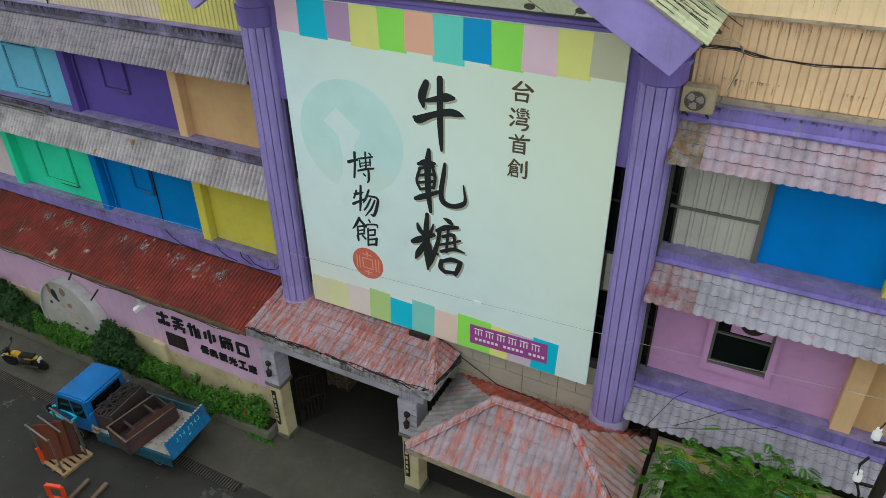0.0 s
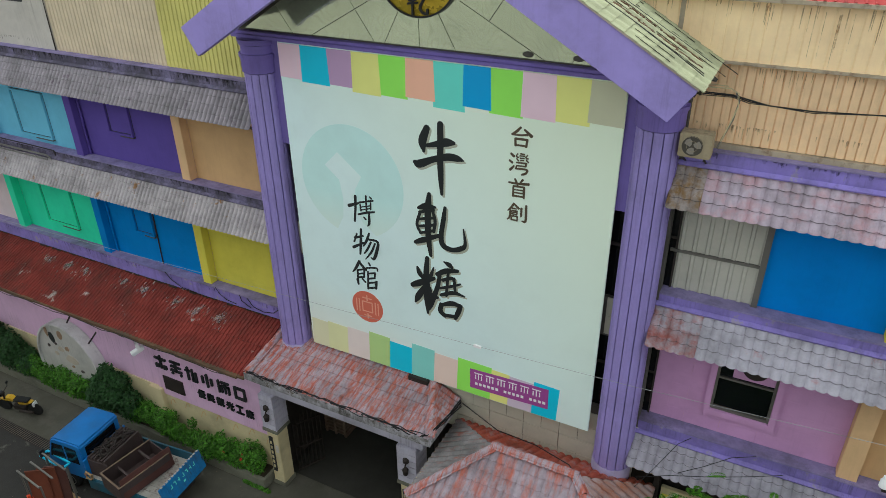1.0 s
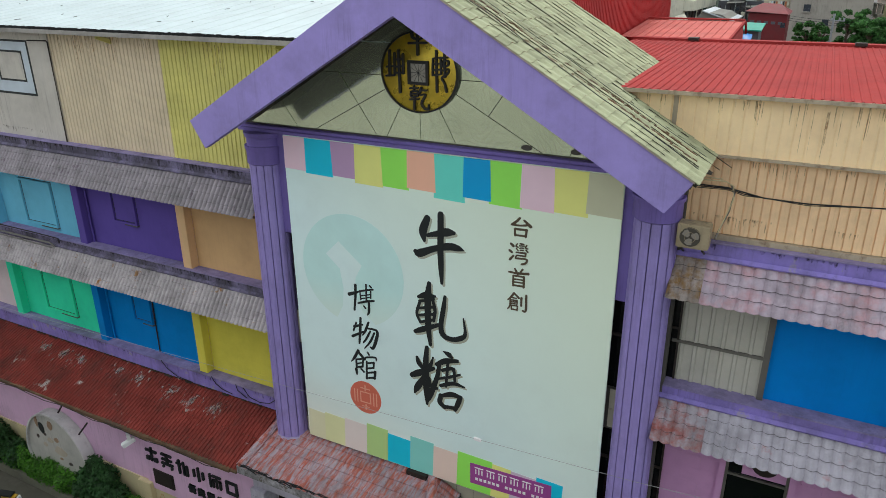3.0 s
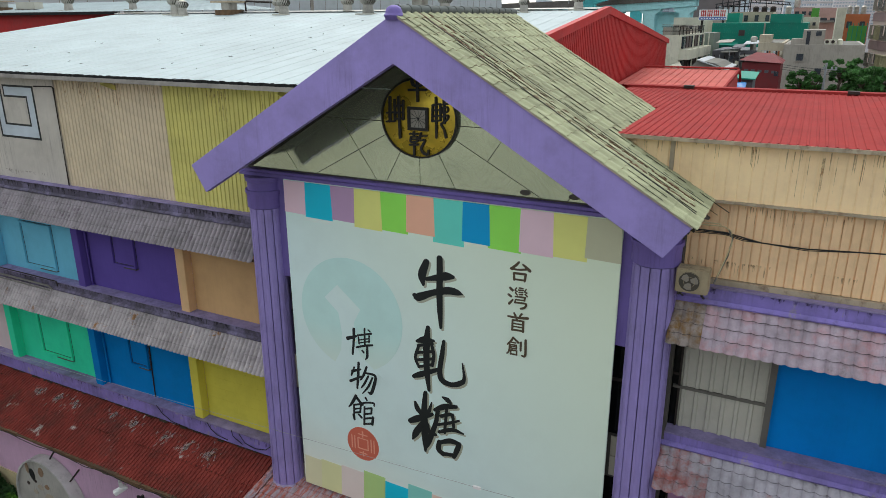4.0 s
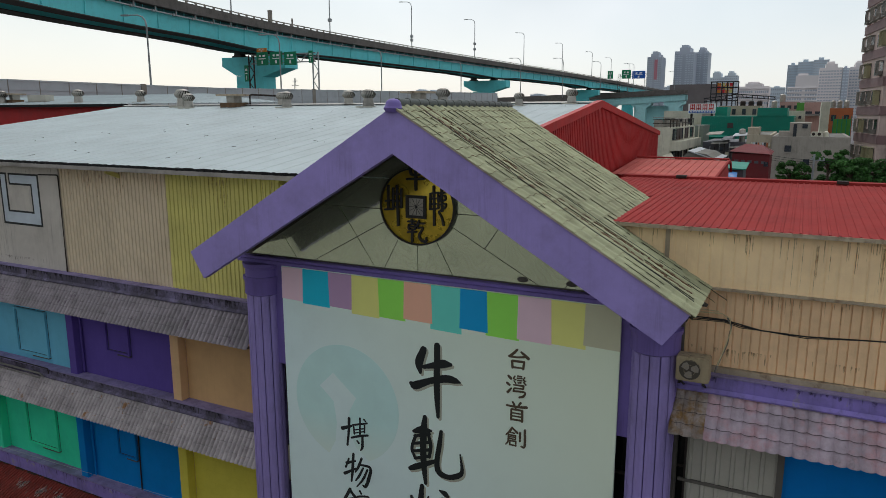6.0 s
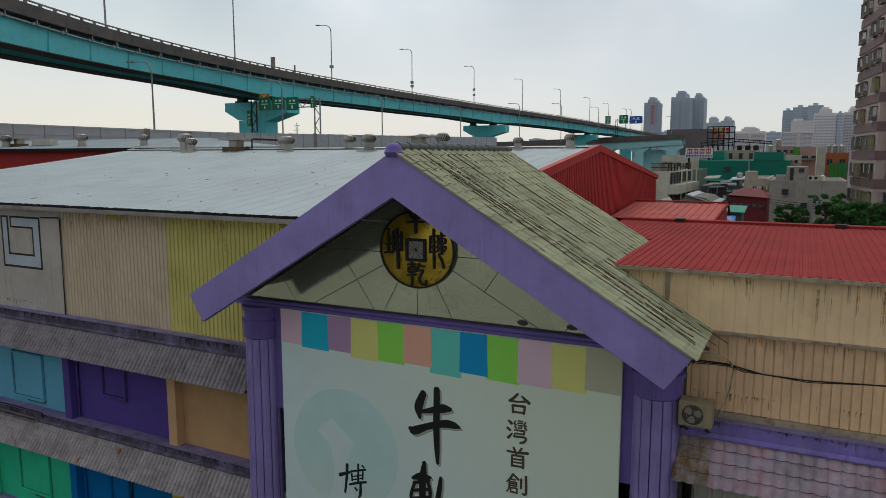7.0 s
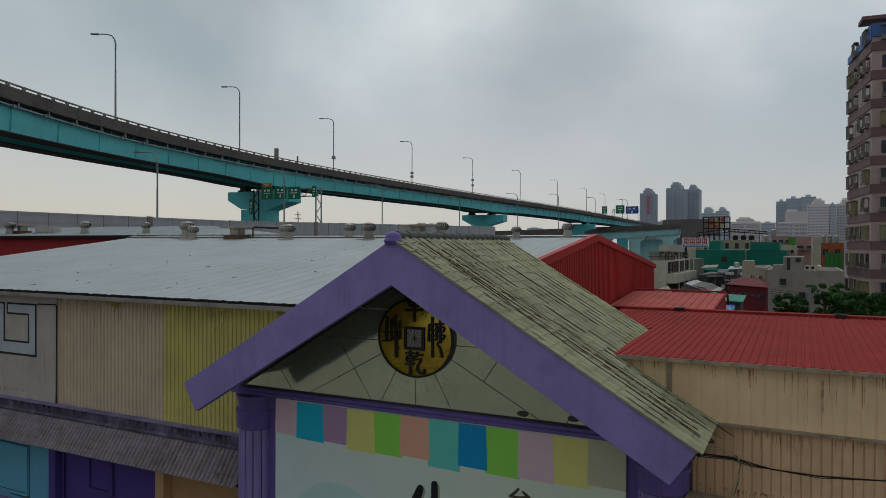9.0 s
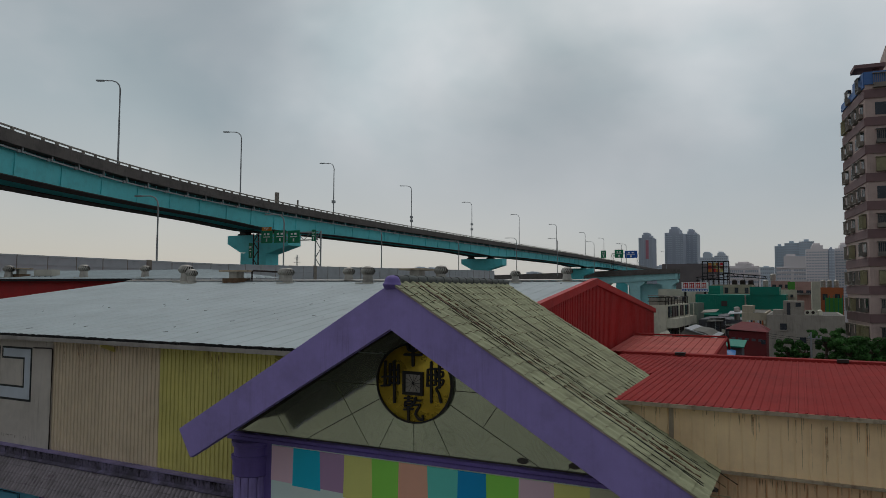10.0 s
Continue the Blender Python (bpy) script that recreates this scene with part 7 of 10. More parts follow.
for i in range(150):
    x, y = gr_.uniform(-24, -4), gr_.uniform(6.5, 11.4) if i % 3 else gr_.uniform(11.1, 11.46)
    s = gr_.uniform(0.006, 0.02)
    a = gr_.uniform(0, 6.28)
    v = [bm.verts.new((x + s * k * math.cos(a + t), y + s * math.sin(a + t), 0.004 + h)) for t, k, h in ((0, 1.6, 0.0), (1.6, 1.0, 0.0), (3.1, 1.4, 0.0), (4.7, 1.0, 0.0))]
    top = bm.verts.new((x, y, 0.006 + s * 0.5))
    for k in range(4):
        bm.faces.new((v[k], v[(k + 1) % 4], top))
tagged(part("street_litter", bm, WOOD_GREY), "scattered dry leaves and grit", "litter", kind="stuff")

# ---- elevated expressway ----
# plan line of the carriageway's near edge: distance north and place east
LINE_Y = (10, 36.5, 45.5, 54, 65, 80, 92, 110, 139, 173, 208, 242, 281, 431, 640)
LINE_X = (-50.5, -62.2, -66.0, -69.1, -72.2, -75.2, -76.9, -78.3, -79.2, -79.2, -78.7, -78.2, -78.4, -83.0, -92.0)


def deck_x(y):
    """A smooth curve through the plan line."""
    i = max(0, min(len(LINE_Y) - 2, sum(1 for q in LINE_Y if q <= y) - 1))

    def slope(k):
        a, b = max(k - 1, 0), min(k + 1, len(LINE_Y) - 1)
        return (LINE_X[b] - LINE_X[a]) / (LINE_Y[b] - LINE_Y[a])
    h = LINE_Y[i + 1] - LINE_Y[i]
    t = (y - LINE_Y[i]) / h
    return ((2 * t ** 3 - 3 * t * t + 1) * LINE_X[i] + (t ** 3 - 2 * t * t + t) * h * slope(i)
            + (3 * t * t - 2 * t ** 3) * LINE_X[i + 1] + (t ** 3 - t * t) * h * slope(i + 1))


def deck_at(y, off, z):
    """A point beside the near edge, square to the road."""
    d = Vector((deck_x(y + 0.5) - deck_x(y - 0.5), 1.0, 0)).normalized()
    return Vector((deck_x(y) + d.y * off, y - d.x * off, z))


over = thing("expressway", (-80, 150, 0), "turquoise steel elevated expressway with dark parapets", "expressway", kind="structure")
ys = [18 + i * 4 for i in range(36)] + [164 + i * 8 for i in range(58)]
PIERS = (92, 190, 288, 386)


def girder_low(y):
    """Deeper towards the piers."""
    near = min(abs(y - p) for p in PIERS)
    return 27.85 - 0.55 * math.exp(-(near / 11.0) ** 2) - (0.006 * max(0.0, 54 - y))


def girder_top(y):
    return 29.8 + 0.014 * max(0.0, 54 - y)


def sweep(bm, sec):
    """Sweeps a closed section along the road; sec(y) gives its (offset, height) corners."""
    rings = [[bm.verts.new(deck_at(y, o, z)) for o, z in sec(y)] for y in ys]
    n = len(rings[0])
    for a, b in zip(rings, rings[1:]):
        for k in range(n):
            bm.faces.new((a[k], a[(k + 1) % n], b[(k + 1) % n], b[k]))
    bm.faces.new(rings[0])
    bm.faces.new(rings[-1][::-1])


bm = shape()
sweep(bm, lambda y: [(0.15, 30.42), (0.15, 31.62), (-0.25, 31.62), (-0.25, 30.75), (-9.0, 30.75), (-9.0, 31.62), (-9.4, 31.62), (-9.4, 30.42)])
part("deck", bm, BRIDGE_CONCRETE, over, "dark stained concrete deck edge")
bm = shape()
sweep(bm, lambda y: [(0.06, 31.86), (0.06, 32.0), (-0.1, 32.0), (-0.1, 31.86)])
part("hand_rail", bm, FAN_GREY, over)
bm = shape()
for i in range(170):
    y = 20 + i * 2.0
    c = deck_at(y, -0.02, 31.6)
    box(bm, c.x - 0.07, c.x + 0.07, y - 0.16, y + 0.16, 31.6, 31.88)
part("rail_posts", bm, FAN_GREY, over, kind="stuff")
for near, far in ((-0.55, -3.0), (-5.8, -8.4)):
    bm = shape()
    sweep(bm, lambda y: [(near, girder_top(y)), (near - 0.15, girder_low(y)), (far + 0.15, girder_low(y)), (far, girder_top(y))])
    part("girder", bm, TEAL_STEEL, over, "turquoise box girder")
    # the shade under the girder is put into this strip's dark colour
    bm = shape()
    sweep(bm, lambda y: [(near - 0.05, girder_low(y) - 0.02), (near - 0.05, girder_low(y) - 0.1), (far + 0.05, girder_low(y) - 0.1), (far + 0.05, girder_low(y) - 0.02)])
    part("soffit", bm, SOFFIT_DARK, over, "underside coloured dark for shade")
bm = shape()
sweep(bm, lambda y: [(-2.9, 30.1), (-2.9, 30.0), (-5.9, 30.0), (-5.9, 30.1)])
part("soffit", bm, SOFFIT_DARK, over, "underside coloured dark for shade")
bm = shape()
sweep(bm, lambda y: [(-0.12, girder_top(y) - 0.04), (-0.12, girder_top(y) + 0.1), (-0.28, girder_top(y) + 0.1), (-0.28, girder_top(y) - 0.04)])
part("service_pipe", bm, LAMP_GREY, over)
bm = shape()
sweep(bm, lambda y: [(-0.9, girder_top(y) - 0.1), (-0.9, 30.5), (-1.1, 30.5), (-1.1, girder_top(y) - 0.1)])
part("edge_band", bm, TEAL_SHADE, over, "dark teal recessed edge panels")
for i in range(75):
    y = 19.2 + i * 4.05
    gt = girder_top(y)
    bm = shape()
    bar(bm, deck_at(y, -0.1, gt), deck_at(y, -0.1, gt + 0.62), 0.16, 0.16)
    bar(bm, deck_at(y, -0.1, gt), deck_at(y, -0.9, gt - 0.05), 0.1, 0.1)
    box(bm, *[v for q in zip(deck_at(y - 0.5, -0.12, gt) - Vector((0.13, 0.13, 0.13)), deck_at(y - 0.5, -0.12, gt) + Vector((0.13, 0.13, 0.16))) for v in q])
    part("pipe_bracket", bm, LAMP_GREY, over)
    bm = shape()
    for k in (1, 2):
        bar(bm, deck_at(y + k * 1.35, -0.86, gt), deck_at(y + k * 1.35, -0.86, 30.42), 0.08, 0.08)
    part("edge_rib", bm, TEAL_STEEL, over)
for i in range(58):
    y = 20 + i * 6.4
    bm = shape()
    bar(bm, deck_at(y, -0.6, girder_low(y) + 0.1), deck_at(y, -0.52, girder_top(y) - 0.02), 0.16, 0.12)
    part("stiffener", bm, TEAL_STEEL, over)
for y in PIERS:
    x = deck_x(y)
    bm = shape()
    slab(bm, [(x + 2.6, y - 1.6, 26.5), (x + 2.6, y - 1.6, 24.6), (x - 2.0, y - 1.6, 23.3), (x - 7.7, y - 1.6, 23.6), (x - 10.6, y - 1.6, 25.1), (x - 10.6, y - 1.6, 26.5)], (0, 3.2, 0))
    box(bm, x - 7.7, x - 2.0, y - 1.5, y + 1.5, 0, 23.5)
    pier = part("pier", bm, TEAL_STEEL, over, "turquoise hammerhead pier")
    for o in (-1.8, -8.1):
        bm = shape()
        box(bm, x + o - 1.0, x + o + 1.0, y - 0.8, y + 0.8, 26.5, 26.85)
        box(bm, x + o - 0.7, x + o + 0.7, y - 0.6, y + 0.6, 26.85, 27.3)
        part("bearing", bm, IRON, pier)
for y, w, h in ((90.3, 0.5, 1.5), (96.5, 0.2, 1.0)):
    c = deck_at(y, -0.05, 31.6)
    bm = shape()
    box(bm, c.x - w / 2, c.x + w / 2, c.y - w / 2, c.y + w / 2, 31.6, 31.9 + h)
    part("deck_mast", bm, FAN_GREY, over, "short grey mast on the parapet")


def street_lamp(x, y, z, h, turn, label="tall grey lamp post with curved arm", group="expressway lamps", boxes=()):
    L = thing("street_lamp", (x, y, z), label, "street lamp", group)
    bm = shape()
    c, s = math.cos(turn), math.sin(turn)
    pts = [(x, y, z), (x, y, z + h * 0.5), (x, y, z + h * 0.9)]
    pts += [(x + c * 0.9 * (1 - math.cos(a)), y + s * 0.9 * (1 - math.cos(a)), z + h * 0.9 + h * 0.1 * math.sin(a)) for a in (0.5, 1.0, 1.57)]
    pts += [(x + c * 2.0, y + s * 2.0, z + h + 0.02)]
    tube(bm, pts, 0.11, 6, 0.06)
    part("pole", bm, LAMP_GREY, L, smooth=True)
    bm = shape()
    box(bm, -0.45, 0.45, -0.16, 0.16, -0.1, 0.06, Matrix.Translation((x + c * 2.3, y + s * 2.3, z + h + 0.02)) @ Matrix.Rotation(turn, 4, "Z"))
    part("lamp_head", bm, LAMP_GREY, L, bevel=0.03)
    for dz in boxes:
        bm = shape()
        box(bm, x - 0.28, x + 0.28, y - 0.3, y + 0.3, z + dz, z + dz + 0.55)
        part("pole_box", bm, LAMP_GREY, L, "small cabinet clamped to the pole", bevel=0.05)
    return L


for y in (53.9, 80.2, 108.2, 139.9, 173.3, 208.3, 245.0, 284.7, 319.5, 360.3):
    street_lamp(deck_x(y) - 0.05, y, 31.4, 9.9, math.pi + 0.5, boxes={108.2: (2.3,), 139.9: (1.6, 2.4), 173.3: (2.2, 3.6)}.get(y, ()))

# lower carriageway with a grey noise barrier in front of it
lower_rd = thing("lower_expressway", (-66, 100, 0), "lower expressway with grey noise barrier panels", "expressway", kind="structure")
bm = shape()
box(bm, -84, -60.3, -40, 210, 15.6, 16.8)
part("deck", bm, BRIDGE_CONCRETE, lower_rd)


def barrier_top(y):
    """The barrier climbs slowly with its road."""
    return 20.4 + 0.016 * max(0.0, y - 60)


for i in range(52):
    y = -2 + i * 2.8
    z = barrier_top(y)
    bm = shape()
    box(bm, -60.3, -60.15, y + 0.03, y + 2.77, 16.8, z)
    bp = part("barrier_panel", bm, BARRIER, lower_rd)
    bm = shape()
    for k in range(5):
        box(bm, -60.15, -60.11, y + 0.05, y + 2.75, z - 0.16 - k * 0.72, z - 0.08 - k * 0.72)
    part("rib", bm, BARRIER, bp)
bm = shape()
for i in range(52):
    y = -2 + i * 2.8
    box(bm, -60.3, -60.12, y - 0.03, y + 0.03, 16.8, barrier_top(y) - 0.02)
part("barrier_post", bm, FAN_GREY, lower_rd, kind="stuff")
for y in (51, 79, 107):
    bm = shape()
    box(bm, -60.3, -60.05, y - 0.3, y + 0.3, 16.8, barrier_top(y) + 0.06)
    part("barrier_pillar", bm, FAN_GREY, lower_rd)
for y in (20, 45, 70, 95, 120):
    bm = shape()
    box(bm, -70, -66, y - 1.5, y + 1.5, 0, 15.6)
    part("pier", bm, TEAL_STEEL, lower_rd)
for y, z in ((52.7, 16.8), (73.3, 16.8), (97.8, 16.8), (127.1, 16.8), (159.6, 19.5), (192.0, 21.6), (232.0, 23.1), (281.0, 25.3)):
    street_lamp(-61.0, y, z, 10.6, math.pi + 0.3, "slim grey lamp post behind the noise barrier", "barrier lamps")

# second bridge crossing to the right
br = thing("side_bridge", (-70, 334, 0), "pale turquoise side bridge joining the expressway", "bridge", kind="structure")


def btop(x):
    return 27.45 + (x + 49.2) * 0.03


def span(name, x0, x1, a0, a1, b0, b1, y0, y1, mat):
    """A straight length of deck or girder: a and b are depths under the parapet top at its two ends."""
    bm = shape()
    slab(bm, [(x0, y0, btop(x0) - a0), (x1, y0, btop(x1) - b0), (x1, y0, btop(x1) - b1), (x0, y0, btop(x0) - a1)], (0, y1 - y0, 0))
    return part(name, bm, mat, br)


span("parapet", -49.0, -150, 0.0, 2.1, 0.0, 3.8, 329.6, 330.1, BRIDGE_CONCRETE)
span("parapet", -49.0, -150, 0.0, 1.8, 0.0, 3.0, 339.6, 340.1, BRIDGE_CONCRETE)
span("deck", -49.0, -150, 1.7, 2.1, 3.3, 3.7, 330.1, 339.6, BRIDGE_CONCRETE)
span("girder", -49.0, -150, 2.1, 4.6, 3.8, 8.5, 330.4, 331.2, SIDE_TEAL)
span("girder", -49.0, -150, 2.1, 4.6, 3.8, 8.5, 338.4, 339.2, SIDE_TEAL)
for i in range(16):
    x = -50 - i * 4.7
    bm = shape()
    box(bm, x, x + 0.3, 330.1, 330.4, btop(x) - 4.6, btop(x) - 2.4)
    part("stiffener", bm, SIDE_TEAL, br)
for x in (-53.5, -68.0, -84, -100):
    bm = shape()
    slab(bm, [(x - 4.5, 331, btop(x) - 5.2), (x + 4.5, 331, btop(x) - 4.8), (x + 4.5, 331, btop(x) - 6.0), (x + 2.2, 331, btop(x) - 7.5), (x + 2.0, 331, 0), (x - 2.0, 331, 0), (x - 2.2, 331, btop(x) - 7.5), (x - 4.5, 331, btop(x) - 6.2)], (0, 5, 0))
    part("pier", bm, SIDE_TEAL, br)
bm = shape()
box(bm, -72, -50.5, 336, 337, 0, 20.5)
part("end_wall", bm, SIDE_TEAL, br, "pale turquoise abutment wall")
for x in (-55, -76, -98):
    street_lamp(x, 338.5, btop(x) - 1.5, 10, math.pi * 0.9, "grey lamp post on the side bridge", "side bridge lamps")


def gantry(x0, x1, y, z0, z1, signs, label):
    """A road sign gantry: lattice posts, a truss and sign boards."""
    g = thing("sign_gantry", ((x0 + x1) / 2, y, z0), label, "sign gantry")
    for x in (x0, x1):
        bm = shape()
        for dx in (-0.5, 0.5):
            bar(bm, (x + dx, y, z0), (x + dx, y, z1), 0.16, 0.16)
        n = int((z1 - z0) / 1.2)
        for i in range(n):
            za, zb = z0 + i * (z1 - z0) / n, z0 + (i + 1) * (z1 - z0) / n
            bar(bm, (x - 0.5 + (i % 2), y, za), (x + 0.5 - (i % 2), y, zb), 0.1, 0.1)
        part("lattice_post", bm, LAMP_GREY if x == x1 else IRON, g)
    bm = shape()
    bar(bm, (x0, y, z1 - 0.1), (x1, y, z1 - 0.1), 0.16, 0.16)
    bar(bm, (x0, y, z1 - 1.3), (x1, y, z1 - 1.3), 0.16, 0.16)
    n = max(3, int((x1 - x0) / 1.3))
    for i in range(n):
        xa, xb = x0 + i * (x1 - x0) / n, x0 + (i + 1) * (x1 - x0) / n
        bar(bm, (xa, y, z1 - 0.1 - 1.2 * (i % 2)), (xb, y, z1 - 1.3 + 1.2 * (i % 2)), 0.1, 0.1)
    part("truss", bm, LAMP_GREY, g)
    for sx0, sx1, sz0, sz1, mat in signs:
        bm = shape()
        box(bm, sx0, sx1, y - 0.3, y - 0.2, sz0, sz1)
        sb = part("sign_panel", bm, mat, g)
        w = sx1 - sx0
        h = sz1 - sz0
        for a, b, c, d in ((0.25, 0.4, 0.65, 0.8), (0.55, 0.75, 0.65, 0.8), (0.2, 0.8, 0.47, 0.53), (0.44, 0.56, 0.12, 0.36)):
            bm = shape()
            box(bm, sx0 + a * w, sx0 + b * w, y - 0.32, y - 0.3, sz0 + c * h, sz0 + d * h)
            part("sign_mark", bm, WHITE_INK, sb)
    return g


gantry(-76.3, -64.2, 85, 16.8, 26.2, [(-75.0, -72.8, 24.6, 26.5, SIGN_GREEN), (-74.9, -73.0, 26.55, 27.1, SIGN_ORANGE), (-72.4, -70.1, 24.6, 26.5, SIGN_GREEN), (-69.7, -67.5, 24.5, 26.4, SIGN_GREEN), (-65.2, -64.5, 24.7, 26.4, SIGN_GREEN), (-77.5, -76.8, 22.3, 24.7, SIGN_GREEN)], "green road signs on a lattice gantry")
gantry(-78.2, -66.2, 330, 26.2, 34.8, [(-83.5, -81.0, 32.7, 36.2, SIGN_GREEN), (-77.0, -72.9, 32.6, 36.5, SIGN_GREEN), (-72.3, -66.5, 32.5, 35.9, SIGN_BLUE)], "distant green and blue road sign gantry")


# ---- town behind ----
def windows_on(house, x0, x1, y, z0, storeys, storey, cols, w, h, mat=None):
    """Rows of windows in one shared mesh, on a face towards -Y."""
    bm = shape()
    box(bm, -w / 2, w / 2, -0.12, 0.1, 0, h)
    bmesh.ops.recalc_face_normals(bm, faces=bm.faces[:])
    me = bpy.data.meshes.new("window")
    bm.to_mesh(me)
    bm.free()
    me.materials.append(mat or WIN_FAR)
    for s in range(storeys):
        for c in range(cols):
            ob = new("window", me)
            ob.parent = house
            ob.matrix_parent_inverse = house.matrix_world.inverted()
            ob.location = (x0 + (c + 0.5) * (x1 - x0) / cols, y, z0 + s * storey)


def block(name, x0, x1, y0, y1, z1, mat, label, category="building", z0=0.0, roof_mat=None, storeys=0, cols=0, wz=None, w=1.2, h=1.3, parapet=0.6, storey=3.1):
    b = thing(name, ((x0 + x1) / 2, (y0 + y1) / 2, z0), label, category)
    bm = shape()
    box(bm, x0, x1, y0, y1, z0, z1)
    part("wall", bm, mat, b)
    bm = shape()
    t = 0.2
    for a, c, d, e in ((x0, x1, y0, y0 + t), (x0, x1, y1 - t, y1), (x0, x0 + t, y0 + t, y1 - t), (x1 - t, x1, y0 + t, y1 - t)):
        box(bm, a, c, d, e, z1, z1 + parapet)
    part("parapet", bm, mat, b)
    bm = shape()
    box(bm, x0 + t, x1 - t, y0 + t, y1 - t, z1 + 0.002, z1 + 0.05)
    part("roof", bm, roof_mat or ROOF_GREY, b)
    if storeys:
        windows_on(b, x0, x1, y0, wz if wz is not None else z1 - storeys * storey + 0.9, storeys, storey, cols, w, h)
    return b


def at(az, d):
    return d * math.sin(math.radians(az)), d * math.cos(math.radians(az))


# red roofed extension and small red house behind the side wing
ext = thing("red_shed", (-4.5, 30, 0), "low shed with faded red ribbed roof", "shed")
bm = shape()
slab(bm, [(-2.98, 28.6, 0), (-2.98, 34.4, 0), (-2.98, 34.4, 14.95), (-2.98, 33.9, 15.3), (-2.98, 33.4, 15.42), (-2.98, 28.6, 15.12)], (-3.7, 0, 0))
part("wall", bm, RED_WALL, ext)
bm = shape()
sheet(bm, (-6.9, 28.3, 15.16), (3.97, 0, 0), (0, 5.1, 0.34), (0, -0.34, 5.1), 0.3, 0.03, "seam")
part("roof", bm, RED_PALE, ext)
bm = shape()
slab(bm, [(-2.93, 28.3, 15.2), (-2.93, 33.4, 15.54), (-2.93, 34.1, 15.4), (-2.93, 34.6, 15.0), (-2.93, 34.6, 14.9), (-2.93, 34.0, 15.28), (-2.93, 33.4, 15.42), (-2.93, 28.3, 15.08)], (0.08, 0, 0))
part("verge_trim", bm, RED_ROOF, ext)
bm = shape()
bar(bm, (-6.9, 33.45, 15.56), (-2.9, 33.45, 15.56), 0.3, 0.06)
part("ridge_cap", bm, RED_ROOF, ext)

yard = thing("yard_shed", (-3.1, 40, 0), "small lean-to with green metal roof and blue tarpaulin", "shed")
bm = shape()
box(bm, -3.6, -2.75, 40, 42, 0, 14.62)
part("wall", bm, DARK_BUILD, yard)
bm = shape()
slab(bm, [(-3.7, 39.8, 14.66), (-2.62, 39.8, 14.62), (-2.62, 42.2, 14.82), (-3.7, 42.2, 14.86)], (0, 0, 0.06))
part("roof", bm, GREEN_SHEET, yard)
bm = shape()
slab(bm, [(-3.55, 38.9, 14.1), (-3.0, 38.9, 14.1), (-3.0, 39.7, 14.45), (-3.3, 39.8, 14.5), (-3.55, 39.7, 14.42)], (0, 0, 0.04))
part("tarpaulin", bm, TRUCK_BLUE, yard, "blue tarpaulin")

house = thing("red_house", (-3.2, 52, 0), "small dark red metal house with low hipped roof", "house")
bm = shape()
box(bm, -4.35, -2.02, 52, 56, 0, 14.84)
part("wall", bm, RED_DARK, house)
bm = shape()
hv = [bm.verts.new(p) for p in ((-4.55, 51.8, 14.98), (-1.9, 51.8, 14.82), (-1.9, 56.2, 14.82), (-4.55, 56.2, 14.98), (-3.7, 54, 15.42), (-2.6, 54, 15.36))]
for f in ((0, 1, 5, 4), (1, 2, 5), (2, 3, 4, 5), (3, 0, 4), (3, 2, 1, 0)):
    bm.faces.new([hv[i] for i in f])
part("roof", bm, RED_DARK, house)
for i in range(5):
    bm = shape()
    box(bm, -4.2 + i * 0.42, -3.95 + i * 0.42, 51.97, 52.01, 14.25 - 0.02 * i, 14.42 - 0.02 * i)
    part("vent_slot", bm, DARK_BUILD, house)
bm = shape()
box(bm, -2.35, -2.08, 51.96, 52.01, 14.0, 14.3)
part("window", bm, WIN_FAR, house)

# pale apartment house, its balconies along the flank
apt = thing("apartment_house", (-13.2, 82, 0), "pale plaster apartment house with balconies and cluttered roof", "apartment house")
bm = shape()
slab(bm, [(-14.2, 75, 0), (-12.3, 75, 0), (-12.05, 90, 0), (-14.2, 90, 0)], (0, 0, 16.05))
part("wall", bm, PALE_BUILD, apt)
for i in range(3):
    z = 9.0 + i * 2.35
    bm = shape()
    slab(bm, [(-12.32, 75.3, z), (-11.35, 75.8, z), (-11.1, 89.5, z), (-12.1, 89.8, z)], (0, 0, 0.95))
    part("balcony", bm, PALE_BUILD, apt)
    for k in range(8):
        y = 76.2 + k * 1.7
        bm = shape()
        box(bm, -12.3, -12.1 + 0.015 * (y - 75), y, y + 1.25, z + 1.05, z + 2.2)
        part("window", bm, WOOD_BROWN if k % 3 else WIN_FAR, apt)
        if k % 2:
            bm = shape()
            bar(bm, (-11.45 + 0.016 * (y - 75), y, z + 0.95), (-11.45 + 0.016 * (y - 75), y, z + 2.35), 0.12, 0.12)
            part("post", bm, PALE_BUILD, apt)
rc = random.Random(21)
for k in range(10):
    y = 75.6 + k * 1.4
    bm = shape()
    x = -13.9 + rc.uniform(0, 1.3)
    if k % 2:
        lathe(bm, x, y, [(0.3, 16.05), (0.32, 16.8), (0.12, 16.95)], 10)
        part("water_tank", bm, ZINC, apt)
    else:
        box(bm, x - 0.4, x + 0.4, y, y + 0.7, 16.05, 16.45 + rc.uniform(0, 0.5))
        part("roof_box", bm, GREY_BUILD, apt)
for z in (16.45, 16.85):
    bm = shape()
    bar(bm, (-14.1, 75.1, z), (-12.35, 75.1, z), 0.07, 0.07)
    bar(bm, (-12.35, 75.1, z), (-12.1, 89.8, z), 0.07, 0.07)
    part("roof_rail", bm, IRON, apt)
